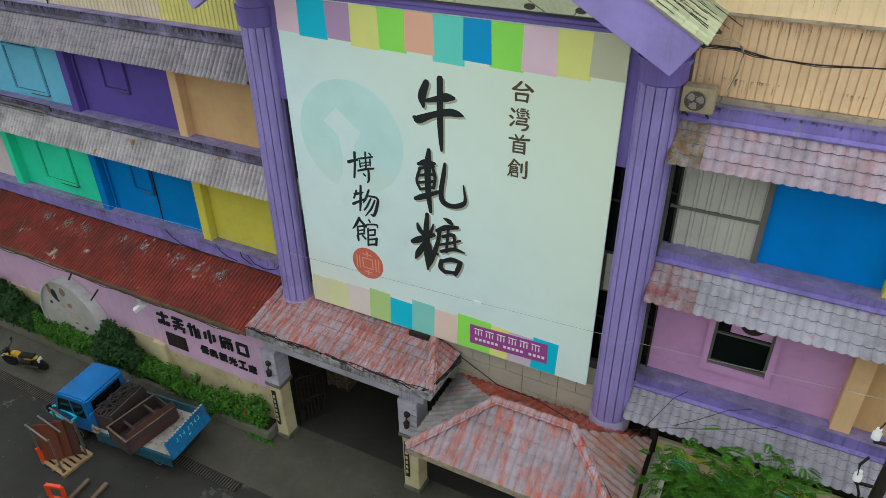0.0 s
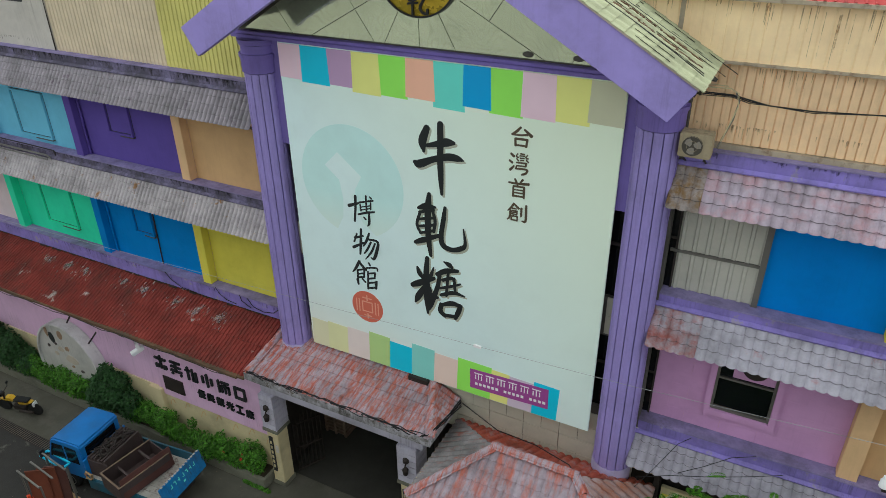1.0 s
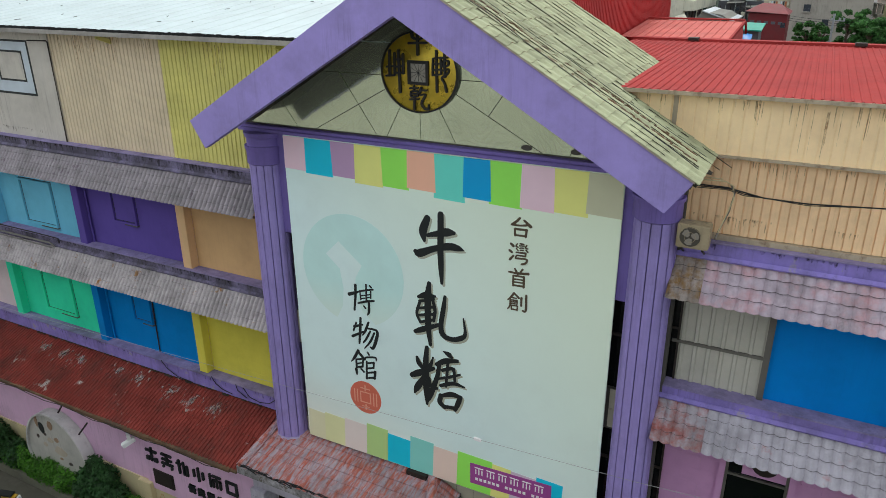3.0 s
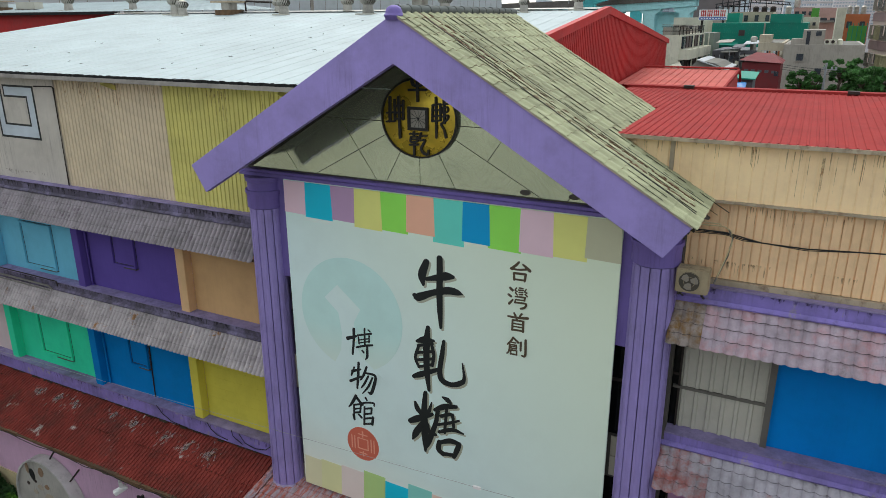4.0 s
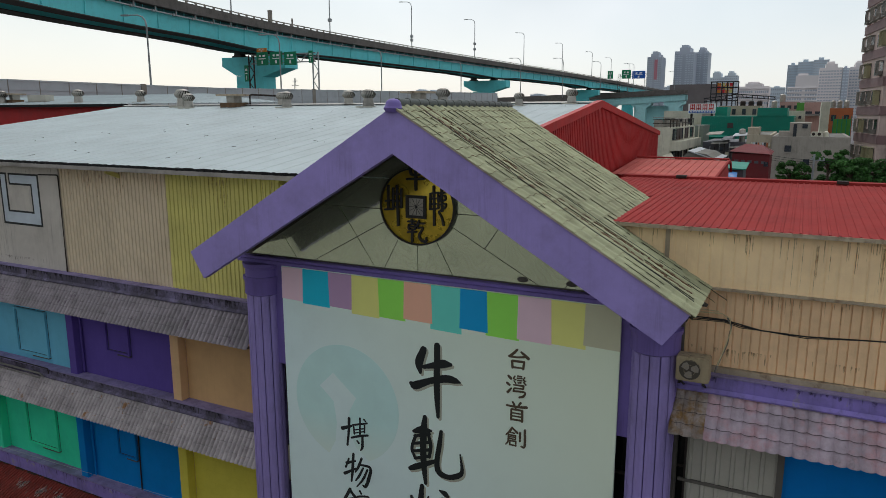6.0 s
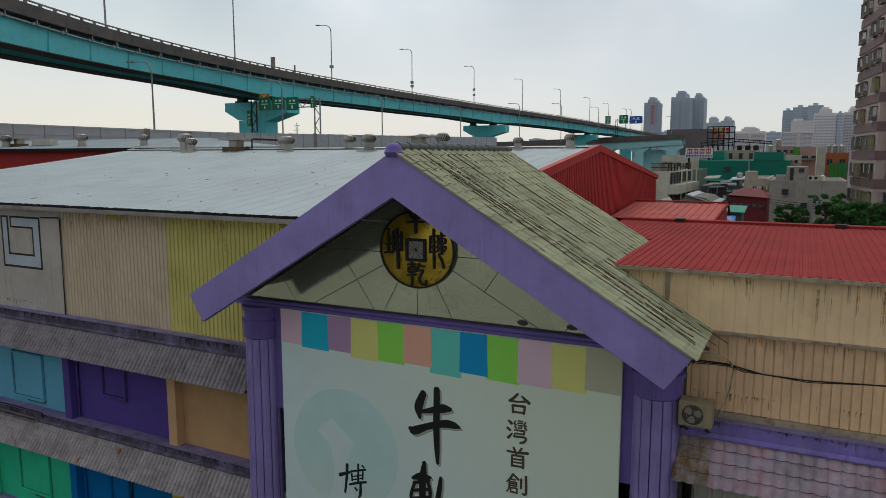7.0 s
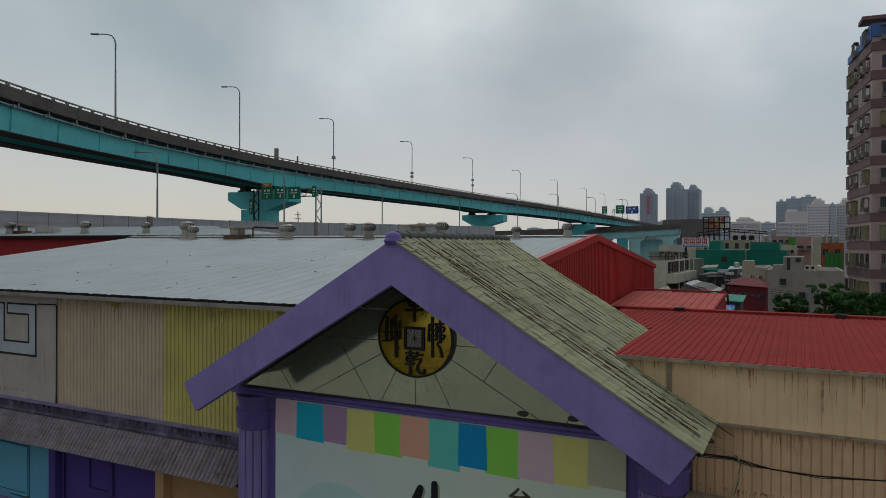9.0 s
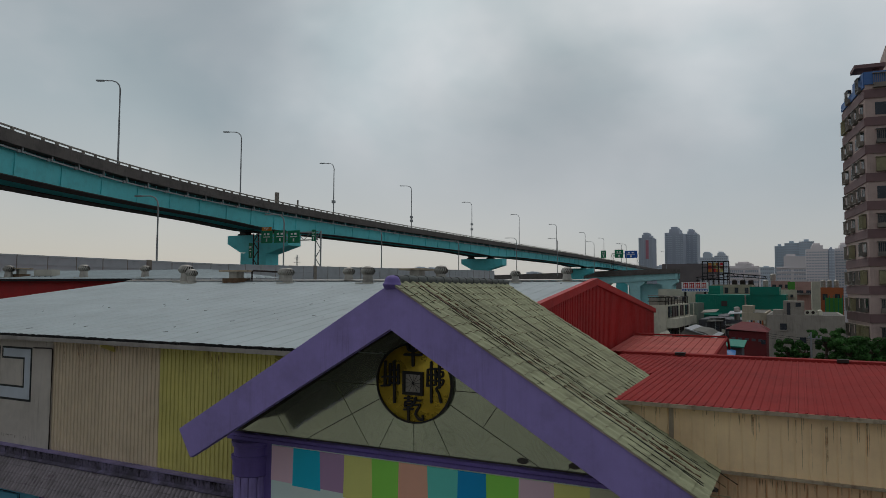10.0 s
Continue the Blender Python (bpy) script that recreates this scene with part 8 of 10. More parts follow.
for k in range(9):
    bm = shape()
    y = 75.1 + k * 1.8
    bar(bm, (-12.35 + 0.016 * (y - 75), y, 16.05), (-12.35 + 0.016 * (y - 75), y, 16.9), 0.07, 0.07)
    part("rail_post", bm, IRON, apt)
bm = shape()
slab(bm, [(-14.3, 76, 17.0), (-12.6, 76, 17.0), (-12.3, 84, 16.9), (-14.3, 84, 16.9)], (0, 0, 0.06))
part("roof_cover", bm, GREY_BUILD, apt)
block("plain_house", -12.65, -11.2, 92, 98, 15.95, SAGE_BUILD, "plain grey-green rendered house wall", "house", parapet=0.05)
low = thing("low_shed", (-9, 72, 0), "low shed with grey sloping sheet roof", "shed")
bm = shape()
slab(bm, [(-10.9, 72, 0), (-7.3, 72, 0), (-7.3, 72, 13.0), (-8.3, 72, 13.6), (-10.0, 72, 13.85), (-10.9, 72, 12.9)], (0, 8, 0))
part("wall", bm, ROOF_GREY, low)
bm = shape()
slab(bm, [(-10.0, 71.8, 13.85), (-7.2, 71.8, 13.0), (-7.2, 71.8, 13.08), (-10.0, 71.8, 13.95)], (0, 8.4, 0))
part("roof", bm, BARRIER, low)
wg = thing("white_gable_hut", (-12.6, 68, 0), "small white gabled hut", "hut")
bm = shape()
slab(bm, [(-12.6, 68, 0), (-11.3, 68, 0), (-11.3, 68, 12.9), (-11.75, 68, 13.6), (-12.6, 68, 13.3)], (0, 5, 0))
part("wall", bm, PALE_BUILD, wg)

# dark jumble of sheet roofs in the yard between
clut = thing("cluttered_workshop", (-8, 85, 0), "dark low workshop with patched sheet roofs and pipes", "workshop")
bm = shape()
box(bm, -10.3, -5.7, 85, 96, 0, 14.3)
part("wall", bm, DARK_BUILD, clut)
for k, (x0, x1, y, z, mt) in enumerate(((-10.0, -8.4, 84.5, 15.05, GREY_BUILD), (-8.3, -7.0, 84.2, 14.6, DARK_BUILD), (-7.2, -5.6, 84.6, 14.95, BARRIER), (-9.3, -7.6, 83.4, 14.1, ROOF_GREY), (-7.4, -5.9, 83.0, 13.7, ROOF_GREY))):
    bm = shape()
    slab(bm, [(x0, y, z), (x1, y, z + 0.1), (x1, y + 3.4, z + 0.32), (x0, y + 3.4, z + 0.22)], (0, 0, 0.06))
    part("sheet_roof", bm, mt, clut)
for k in range(9):
    x = -9.9 + k * 0.5
    bm = shape()
    bar(bm, (x, 83.2 + 0.2 * (k % 3), 11.0), (x + 0.05, 83.2 + 0.2 * (k % 3), 13.8 + 0.5 * rc.random()), 0.07, 0.07)
    part("pipe", bm, LAMP_GREY if k % 2 else IRON, clut)
for k in range(7):
    bm = shape()
    x, z = -9.6 + k * 0.62, 12.6 + 0.8 * rc.random()
    box(bm, x, x + 0.35, 83.4, 83.8, z, z + 0.4)
    part("junk_box", bm, (PALE_BUILD, ALU, WIN_FAR)[k % 3], clut)
bm = shape()
lathe(bm, -6.35, 86.5, [(0.3, 14.3), (0.34, 15.6), (0.3, 15.7), (0.1, 15.78)], 14)
part("water_tank", bm, ZINC, clut, "shiny steel water tank", smooth=True)

# green workshop
green = thing("green_workshop", (-7.4, 105, 0), "dark green corrugated metal workshop", "workshop")
bm = shape()
box(bm, -13.15, -1.55, 105, 120, 0, 17.05)
box(bm, -6.05, -2.4, 104.9, 115, 17.05, 18.15)
part("wall", bm, GREEN_SHEET, green)
bm = shape()
for i in range(46):
    x = -13.1 + i * 0.25
    box(bm, x, x + 0.12, 104.96, 105, 8, 16.95)
part("rib", bm, GREEN_SHEET, green, kind="stuff")
bm = shape()
box(bm, -9.7, -8.96, 104.85, 105.02, 15.45, 16.15)
part("window", bm, WOOD_BROWN, green)
bm = shape()
bar(bm, (-6.6, 104.7, 8), (-6.6, 104.7, 17.0), 0.18, 0.18)
part("downpipe", bm, GREY_BUILD, green)
bm = shape()
slab(bm, [(-13.3, 104.7, 14.6), (-9.6, 104.7, 14.5), (-9.6, 103.2, 14.2), (-13.3, 103.2, 14.3)], (0, 0, 0.05))
part("canopy", bm, GREEN_SHEET, green)

# grey house with a stair tower
grey = block("grey_house", -2.52, 3.3, 66, 78, 15.5, GREY_BUILD, "plain grey concrete house with small windows", roof_mat=ROOF_GREY, parapet=0.08)
for x0, x1, z0, z1 in ((-1.49, -0.99, 14.32, 14.85), (-0.02, 0.45, 13.26, 13.74), (1.6, 2.2, 13.3, 13.8)):
    bm = shape()
    box(bm, x0, x1, 65.94, 66.05, z0, z1)
    wn = part("window", bm, WIN_FAR, grey)
    bm = shape()
    box(bm, x0 - 0.06, x1 + 0.06, 65.9, 66.0, z0 - 0.08, z0)
    part("sill", bm, GREY_BUILD, wn)
bm = shape()
box(bm, -1.25, 0.36, 67, 71, 15.5, 16.72)
stair = part("stair_tower", bm, GREY_BUILD, grey)
bm = shape()
box(bm, -0.97, -0.7, 66.95, 67.05, 15.55, 16.6)
part("door_opening", bm, WIN_FAR, stair)
bm = shape()
box(bm, -0.3, 0.1, 66.95, 67.05, 16.25, 16.6)
part("window", bm, WIN_FAR, stair)
bm = shape()
box(bm, -2.05, -1.25, 66.6, 68.5, 15.5, 16.0)
part("roof_box", bm, GREY_BUILD, grey)
for i in range(2):
    bm = shape()
    box(bm, 0.42 + i * 0.42, 0.82 + i * 0.42, 66.4, 66.7, 15.6, 16.0)
    acb = part("ac_unit", bm, PALE_BUILD, grey, bevel=0.015)
    bm = shape()
    lathe(bm, 0.58 + i * 0.42, 15.8, [(0.13, 66.4), (0.13, 66.38)], 14, "y")
    part("fan", bm, IRON, acb)
bm = shape()
lathe(bm, 1.5, 66.8, [(0.2, 15.58), (0.2, 15.95), (0.06, 16.05)], 12)
part("water_tank", bm, PALE_BUILD, grey, smooth=True)
beige = block("beige_house", -4.5, -2.54, 66.3, 78, 15.6, BEIGE_BUILD, "stepped beige house with laundry on its terrace", "house", parapet=0.1)
bm = shape()
box(bm, -4.48, -3.62, 66.6, 70, 15.7, 16.3)
part("stair_tower", bm, BEIGE_BUILD, beige)
for k in range(9):
    bm = shape()
    x = -4.1 + k * 0.17
    box(bm, x, x + 0.12, 66.1, 66.14, 14.55 + 0.1 * (k % 3), 15.05)
    part("laundry", bm, (PALE_BUILD, TOWER_HAZE, WIN_FAR, BRICK_FAR)[k % 4], beige)
bm = shape()
bar(bm, (-4.2, 66.12, 15.07), (-2.55, 66.12, 15.0), 0.03, 0.03)
part("laundry_pole", bm, LAMP_GREY, beige)
up = thing("utility_pole", (0.65, 58, 0), "slim grey street pole among the trees", "utility pole")
bm = shape()
tube(bm, [(0.66, 55, 0), (0.66, 55, 14.75)], 0.1, 8, 0.07)
part("pole", bm, LAMP_GREY, up)
bm = shape()
bar(bm, (0.4, 55, 14.35), (1.3, 55, 14.3), 0.06, 0.06)
for dx in (0.5, 0.95, 1.2):
    box(bm, dx, dx + 0.13, 54.9, 55.1, 14.32, 14.5)
part("crossarm", bm, LAMP_GREY, up)
for k in range(3):
    bm = shape()
    tube(bm, [(0.66 + t * 6, 55 + t * 2, 14.3 - 0.15 * k - 0.5 * t * (1 - t)) for t in np.linspace(-1.0, 1.0, 9)], 0.012, 4)
    part("wire", bm, CABLE, up)

# mixed houses to the right
block("cream_house", -13.05, -6.9, 125, 135, 18.35, BEIGE_BUILD, "cream plaster house with small windows", "house", storeys=1, cols=4, wz=17.2, w=0.55, h=0.9, parapet=0.25)
block("white_house", -3.0, -0.35, 120, 130, 17.6, PALE_BUILD, "low white plaster house", "house", storeys=1, cols=2, wz=16.6, w=0.4, h=0.45, parapet=0.2)
pk = block("pink_house", -0.6, 2.3, 135, 147, 18.8, PINKISH_BUILD, "pinkish plaster house with window band", "house", storeys=1, cols=2, wz=17.0, w=1.0, h=0.7, parapet=0.4)
bm = shape()
slab(bm, [(-0.5, 133.8, 16.95), (1.7, 133.8, 16.95), (1.7, 135, 17.25), (-0.5, 135, 17.25)], (0, 0, 0.06))
part("awning", bm, ALU, pk)
block("side_house", 1.45, 2.4, 100, 108, 18.7, PALE_BUILD, "pale narrow house wall", "house", parapet=0.1)
block("brick_house", 2.42, 5.4, 110, 122, 17.9, BRICK_FAR, "orange brick house with roof clutter", "house", storeys=1, cols=2, wz=16.4, w=0.6, h=0.8, parapet=0.2)
block("red_roof_house", -5.2, -1.6, 160, 172, 19.4, PINKISH_BUILD, "faded pink house with red roof", "house", storeys=1, cols=3, wz=18.2, w=0.7, h=0.7, parapet=0.2, roof_mat=RED_PALE)
block("green_hut", -1.95, -0.7, 150, 155, 19.3, LIME_SHEET, "small bright green rooftop hut", "hut", parapet=0.05)
for x, y, z, r in ((-4.8, 162, 20.2, 0.55), (-5.9, 153, 18.8, 0.5), (3.0, 111, 18.2, 0.3), (3.8, 111.5, 18.2, 0.3), (4.6, 111, 18.2, 0.32)):
    wt_ = thing("water_tank", (x, y, z - 0.5), "round steel water tank on a rooftop", "water tank", "rooftop tanks")
    bm = shape()
    lathe(bm, x, y, [(r, z - 0.5), (r * 1.05, z + 0.8), (r * 0.4, z + 1.0)], 12)
    part("drum", bm, ZINC, wt_, smooth=True)
    bm = shape()
    lathe(bm, x, y, [(r * 0.7, z - 2.0), (r * 0.7, z - 0.5)], 8)
    part("stand", bm, GREY_BUILD, wt_)
net = thing("net_screen", (3.6, 95, 0), "bright lime green construction netting on poles", "netting")
bm = shape()
box(bm, 2.74, 4.55, 95, 95.4, 11, 16.8)
part("net", bm, LIME_SHEET, net)
for i in range(5):
    bm = shape()
    bar(bm, (2.74 + i * 0.45, 94.95, 0), (2.74 + i * 0.45, 94.95, 17.1), 0.07, 0.07)
    part("pole", bm, GREEN_SHEET, net)

# brown-grey hall, sign frame and open roof truss
dark = block("dark_hall", -61.0, -37.6, 362, 400, 30.2, HALL_BROWN, "dull brown-grey clad hall", parapet=0.5)
fr = thing("roof_billboard", (-14.8, 150, 17), "black steel sign frame on a roof with open truss", "billboard")
bm = shape()
box(bm, -18.8, -5.6, 151, 160, 0, 18.3)
part("base_house", bm, GREY_BUILD, fr)
for x in np.linspace(-17.34, -12.36, 6):
    bm = shape()
    bar(bm, (x, 150, 18.3), (x, 150, 23.4), 0.2, 0.2)
    part("post", bm, BLACK_METAL, fr)
for z in (19.8, 21.1, 22.3, 23.4):
    bm = shape()
    bar(bm, (-17.4, 150, z), (-12.3, 150, z), 0.2, 0.2)
    part("rail", bm, BLACK_METAL, fr)
for i in range(3):
    for k in range(4):
        bm = shape()
        box(bm, -16.25 + k * 0.74, -15.6 + k * 0.74, 150.15, 150.3, 21.3 + i * 0.66, 21.88 + i * 0.66)
        part("panel", bm, (SIGN_ORANGE, SIGN_RED, SIGN_ORANGE, YELLOW_SHEET)[(i + k) % 4], fr, "faded orange sign panel")
for a, b in (((-18.55, 20.2), (-12.4, 21.0)), ((-12.4, 21.0), (-5.6, 20.4)), ((-18.5, 19.6), (-12.4, 20.4)), ((-12.4, 20.5), (-5.7, 19.95))):
    bm = shape()
    bar(bm, (a[0], 149.6, a[1]), (b[0], 149.6, b[1]), 0.16, 0.16)
    part("truss_chord", bm, BLACK_METAL, fr)
for i in range(14):
    x = -18.3 + i * 0.95
    zt = 20.2 + (x + 18.55) * 0.13 if x < -12.4 else 21.0 - (x + 12.4) * 0.088
    bm = shape()
    bar(bm, (x, 149.6, zt - 0.05), (x + (0.45 if i % 2 else -0.1), 149.6, 18.3 if i % 3 == 0 else zt - 0.6), 0.12, 0.12)
    part("truss_web", bm, BLACK_METAL, fr)
for i in range(4):
    bm = shape()
    x = -17.9 + i * 0.95
    box(bm, x, x + 0.7, 149.9, 150.0, 18.6, 19.9)
    part("pale_letter_box", bm, TOWER_HAZE, fr)
for i in range(3):
    bm = shape()
    lathe(bm, -11.5 + i * 1.5, 152, [(0.5, 18.3), (0.52, 19.6), (0.2, 19.8)], 12)
    part("water_tank", bm, IRON, fr)
s0, s1 = -16.0, -12.15
rs = thing("roof_sign", (-14, 112, 16), "white roof sign with red and blue marks", "sign")
bm = shape()
box(bm, s0, s1, 112, 112.2, 17.4, 18.85)
part("panel", bm, WHITE_INK, rs)
for i in range(4):
    w = (s1 - s0) / 4.4
    for a, b, c, d in ((0.1, 0.85, 0.45, 0.53), (0.1, 0.85, 0.82, 0.9), (0.1, 0.2, 0.35, 0.95), (0.72, 0.85, 0.35, 0.95), (0.4, 0.52, 0.35, 0.95)):
        bm = shape()
        box(bm, s0 + 0.2 + (i + a) * w, s0 + 0.2 + (i + b) * w, 111.94, 112, 17.4 + 1.45 * c, 17.4 + 1.45 * d)
        part("mark", bm, SIGN_RED, rs)
bm = shape()
box(bm, s0 + 0.1, s1 - 0.1, 111.95, 112, 17.48, 17.8)
part("mark", bm, SIGN_BLUE, rs)
bm = shape()
for i in range(9):
    box(bm, s0 + 0.3 + i * 0.39, s0 + 0.55 + i * 0.39, 111.93, 111.95, 17.56, 17.72)
part("mark", bm, WHITE_INK, rs)
for x in (s0 + 0.5, s1 - 0.5):
    bm = shape()
    bar(bm, (x, 112.3, 0), (x, 112.3, 17.5), 0.3, 0.3)
    part("support", bm, IRON, rs)
block("back_house", -20.5, -16.2, 118, 130, 17.2, PALE_BUILD, "pale low office house", "house", storeys=1, cols=4, wz=15.8, w=0.7, h=0.8)
block("teal_shed", -12.3, -10.6, 113, 118, 18.3, GREEN_SHEET, "small green sheet metal hut", "hut", parapet=0.05)


def tower(name, az0, az1, d, el_top, mat, label, storeys, cols, steps=(0.0, 0.0), depth=20, wmat=None, bands=False):
    """A far tower: body, set-back top, window rows and, on some, floor bands."""
    xa, xb = at(az0, d)[0], at(az1, d)[0]
    yy = d * math.cos(math.radians((az0 + az1) / 2))
    z1 = 17.6 + d * math.tan(math.radians(el_top))
    b = thing(name, ((xa + xb) / 2, yy, 0), label, "tower")
    w = xb - xa
    bm = shape()
    slab(bm, [(xa, yy, 0), (xb, yy, 0), (xb, yy, z1 - steps[1]), (xb - w * 0.22, yy, z1 - steps[1]), (xb - w * 0.22, yy, z1), (xa + w * 0.25, yy, z1), (xa + w * 0.25, yy, z1 - steps[0]), (xa, yy, z1 - steps[0])] if steps[0] else
         [(xa, yy, 0), (xb, yy, 0), (xb, yy, z1), (xa, yy, z1)], (0, depth, 0))
    part("wall", bm, mat, b)
    bm = shape()
    box(bm, xa + w * 0.32, xb - w * 0.35, yy + 2, yy + depth - 2, z1, z1 + 0.03 * z1)
    part("roof_house", bm, mat, b)
    st = (z1 - 6) / storeys
    hi = z1 - max(steps)
    bm = shape()
    for s in range(storeys):
        z = 6 + s * st
        if z + st * 0.8 > hi:
            continue
        for c in range(cols):
            if bands and c == cols // 2:
                continue
            x = xa + (c + 0.14) * w / cols
            box(bm, x, x + 0.72 * w / cols, yy - 0.15, yy + 0.05, z + st * 0.3, z + st * 0.72)
    part("glazing", bm, wmat or TOWER_WIN, b, kind="stuff")
    if bands:
        bm = shape()
        for s in range(storeys):
            z = 6 + s * st
            if z + st * 0.2 < hi:
                box(bm, xa, xa + w * 0.44, yy - 0.5, yy, z, z + st * 0.22)
                box(bm, xb - w * 0.44, xb, yy - 0.5, yy, z, z + st * 0.22)
        part("balcony_band", bm, mat, b, kind="stuff")
    return b


# far towers: their haze is painted, held in the base colours
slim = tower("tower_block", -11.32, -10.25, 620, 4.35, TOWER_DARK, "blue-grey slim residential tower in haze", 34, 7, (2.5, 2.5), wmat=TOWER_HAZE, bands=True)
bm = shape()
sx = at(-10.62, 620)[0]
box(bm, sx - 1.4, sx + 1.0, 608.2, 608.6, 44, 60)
part("banner", bm, SIGN_RED_FAR, slim, "long red vertical banner paled by haze")
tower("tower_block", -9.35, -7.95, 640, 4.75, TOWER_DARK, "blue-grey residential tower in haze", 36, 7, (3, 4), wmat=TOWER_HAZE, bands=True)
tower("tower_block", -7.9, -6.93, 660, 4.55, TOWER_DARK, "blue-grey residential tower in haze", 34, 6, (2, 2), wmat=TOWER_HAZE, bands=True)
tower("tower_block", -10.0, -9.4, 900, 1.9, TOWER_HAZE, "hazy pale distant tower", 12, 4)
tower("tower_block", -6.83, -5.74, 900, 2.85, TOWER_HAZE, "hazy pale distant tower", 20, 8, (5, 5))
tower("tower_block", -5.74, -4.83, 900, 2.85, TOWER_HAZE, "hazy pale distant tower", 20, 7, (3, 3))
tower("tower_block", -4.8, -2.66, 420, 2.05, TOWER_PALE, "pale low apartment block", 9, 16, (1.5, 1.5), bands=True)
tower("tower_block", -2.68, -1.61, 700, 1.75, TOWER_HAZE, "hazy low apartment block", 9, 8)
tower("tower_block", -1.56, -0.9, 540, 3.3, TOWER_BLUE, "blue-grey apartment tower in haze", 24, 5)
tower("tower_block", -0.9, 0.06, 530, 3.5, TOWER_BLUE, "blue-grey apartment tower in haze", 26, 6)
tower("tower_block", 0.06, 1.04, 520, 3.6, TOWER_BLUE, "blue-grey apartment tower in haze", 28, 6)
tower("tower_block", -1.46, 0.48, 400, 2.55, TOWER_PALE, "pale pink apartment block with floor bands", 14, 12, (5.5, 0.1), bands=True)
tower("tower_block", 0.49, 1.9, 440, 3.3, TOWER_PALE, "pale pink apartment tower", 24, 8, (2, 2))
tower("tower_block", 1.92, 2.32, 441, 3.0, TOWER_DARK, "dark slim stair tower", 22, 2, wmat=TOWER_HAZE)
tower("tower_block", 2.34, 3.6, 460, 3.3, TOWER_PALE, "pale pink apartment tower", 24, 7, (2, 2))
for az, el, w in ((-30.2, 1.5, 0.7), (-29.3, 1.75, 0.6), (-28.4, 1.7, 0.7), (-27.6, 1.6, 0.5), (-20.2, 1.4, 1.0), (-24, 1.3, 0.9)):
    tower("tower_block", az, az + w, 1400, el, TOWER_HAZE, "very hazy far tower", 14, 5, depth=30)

# tall tiled apartment tower at the right
tall = thing("apartment_tower", (8, 92, 0), "tall pinkish brown tiled apartment tower with window cages", "tower")
M = Matrix.Translation((6.85, 88, 0)) @ Matrix.Rotation(radians(5), 4, "Z")
M2 = Matrix.Translation((6.85, 88, 0)) @ Matrix.Rotation(radians(-82), 4, "Z")
ST, NS, TOPZ = 3.05, 13, 41.0
bm = shape()
box(bm, 0, 22, 0, 1.0, 0, TOPZ, M)
box(bm, 0.3, 22, 1.0, 12, 0, TOPZ - 1.0, M)
part("wall", bm, TOWER_PINK, tall)
bm = shape()
box(bm, -11.2, 0, 0, 1.0, 0, TOPZ - 0.6, M2)
part("wall", bm, TOWER_PINK, tall)
for s in range(NS):
    z = 2.0 + s * ST
    bm = shape()
    box(bm, -0.06, 22, -0.12, 0.0, z, z + 0.95, M)
    box(bm, -11.25, 0.0, -0.12, 0.0, z, z + 0.95, M2)
    part("tile_band", bm, TOWER_BROWN, tall)
def small_mesh(name, boxes, mat):
    """A light mesh of a few boxes, shared by all copies."""
    b = shape()
    for q in boxes:
        box(b, *q)
    bmesh.ops.recalc_face_normals(b, faces=b.faces[:])
    me = bpy.data.meshes.new(name)
    b.to_mesh(me)
    b.free()
    me.materials.append(mat)
    return me


CAGES = [(small_mesh("window_cage", [(-0.9, 0.9, -0.5, 0, 1.5, 1.56)], m), small_mesh("tray", [(-0.85, 0.85, -0.45, 0, 0, 0.08)], m),
          small_mesh("guard", [(-0.82, 0.82, -0.42, -0.06, 0.1, g)], m), small_mesh("bar", [(-0.02, 0.02, -0.45, -0.41, 0.08, 1.5)], m)) for m, g in ((ALU, 0.45), (CAGE_OLIVE, 1.42), (FAN_GREY, 0.5))]


def window_cage(parent, m, kind):
    hood, tray, guard, rod = CAGES[kind]
    h = new("window_cage", hood)
    h.parent = parent
    h.matrix_world = m
    for nm, me, dx in [("tray", tray, 0), ("guard", guard, 0)] + [("bar", rod, -0.8 + k * 0.2) for k in range(9)]:
        o = new(nm, me)
        o.parent = h
        o.matrix_world = m @ Matrix.Translation((dx, 0, 0))


pane = shape()
box(pane, -0.75, 0.75, -0.04, 0.02, 0.1, 1.45)
bmesh.ops.recalc_face_normals(pane, faces=pane.faces[:])
pane_me = bpy.data.meshes.new("window")
pane.to_mesh(pane_me)
pane.free()
pane_me.materials.append(WIN_FAR)
rt = random.Random(11)
for s in range(NS):
    z = 3.1 + s * ST
    for m, xs in ((M, (1.6, 4.2, 6.8, 9.4)), (M2, (-1.7, -4.2, -7.0, -9.6))):
        for k, x in enumerate(xs):
            sc = rt.uniform(0.8, 1.05) * (0.95 if m is M2 else 1.0)
            place = m @ Matrix.Translation((x + rt.uniform(-0.1, 0.1), 0, z)) @ Matrix.Diagonal((sc, 1, 1, 1))
            ob = new("window", pane_me)
            ob.parent = tall
            ob.matrix_world = place
            if rt.random() < 0.8:
                window_cage(tall, place, rt.choice((0, 1, 2, 2)))
bm = shape()
box(bm, -11.25, -5.0, -0.16, 0.3, TOPZ - 1.2, TOPZ - 0.35, M2)
box(bm, -5.0, 0.0, -0.16, 0.3, TOPZ - 1.2, TOPZ + 0.5, M2)
box(bm, -0.05, 22, -0.16, 0.3, TOPZ - 0.9, TOPZ + 0.5, M)
part("blue_parapet", bm, BLUE_TILE, tall, "blue tiled roof parapet")
bm = shape()
box(bm, -0.9, 2.1, 0.3, 3.0, TOPZ + 1.1, TOPZ + 1.5, M)
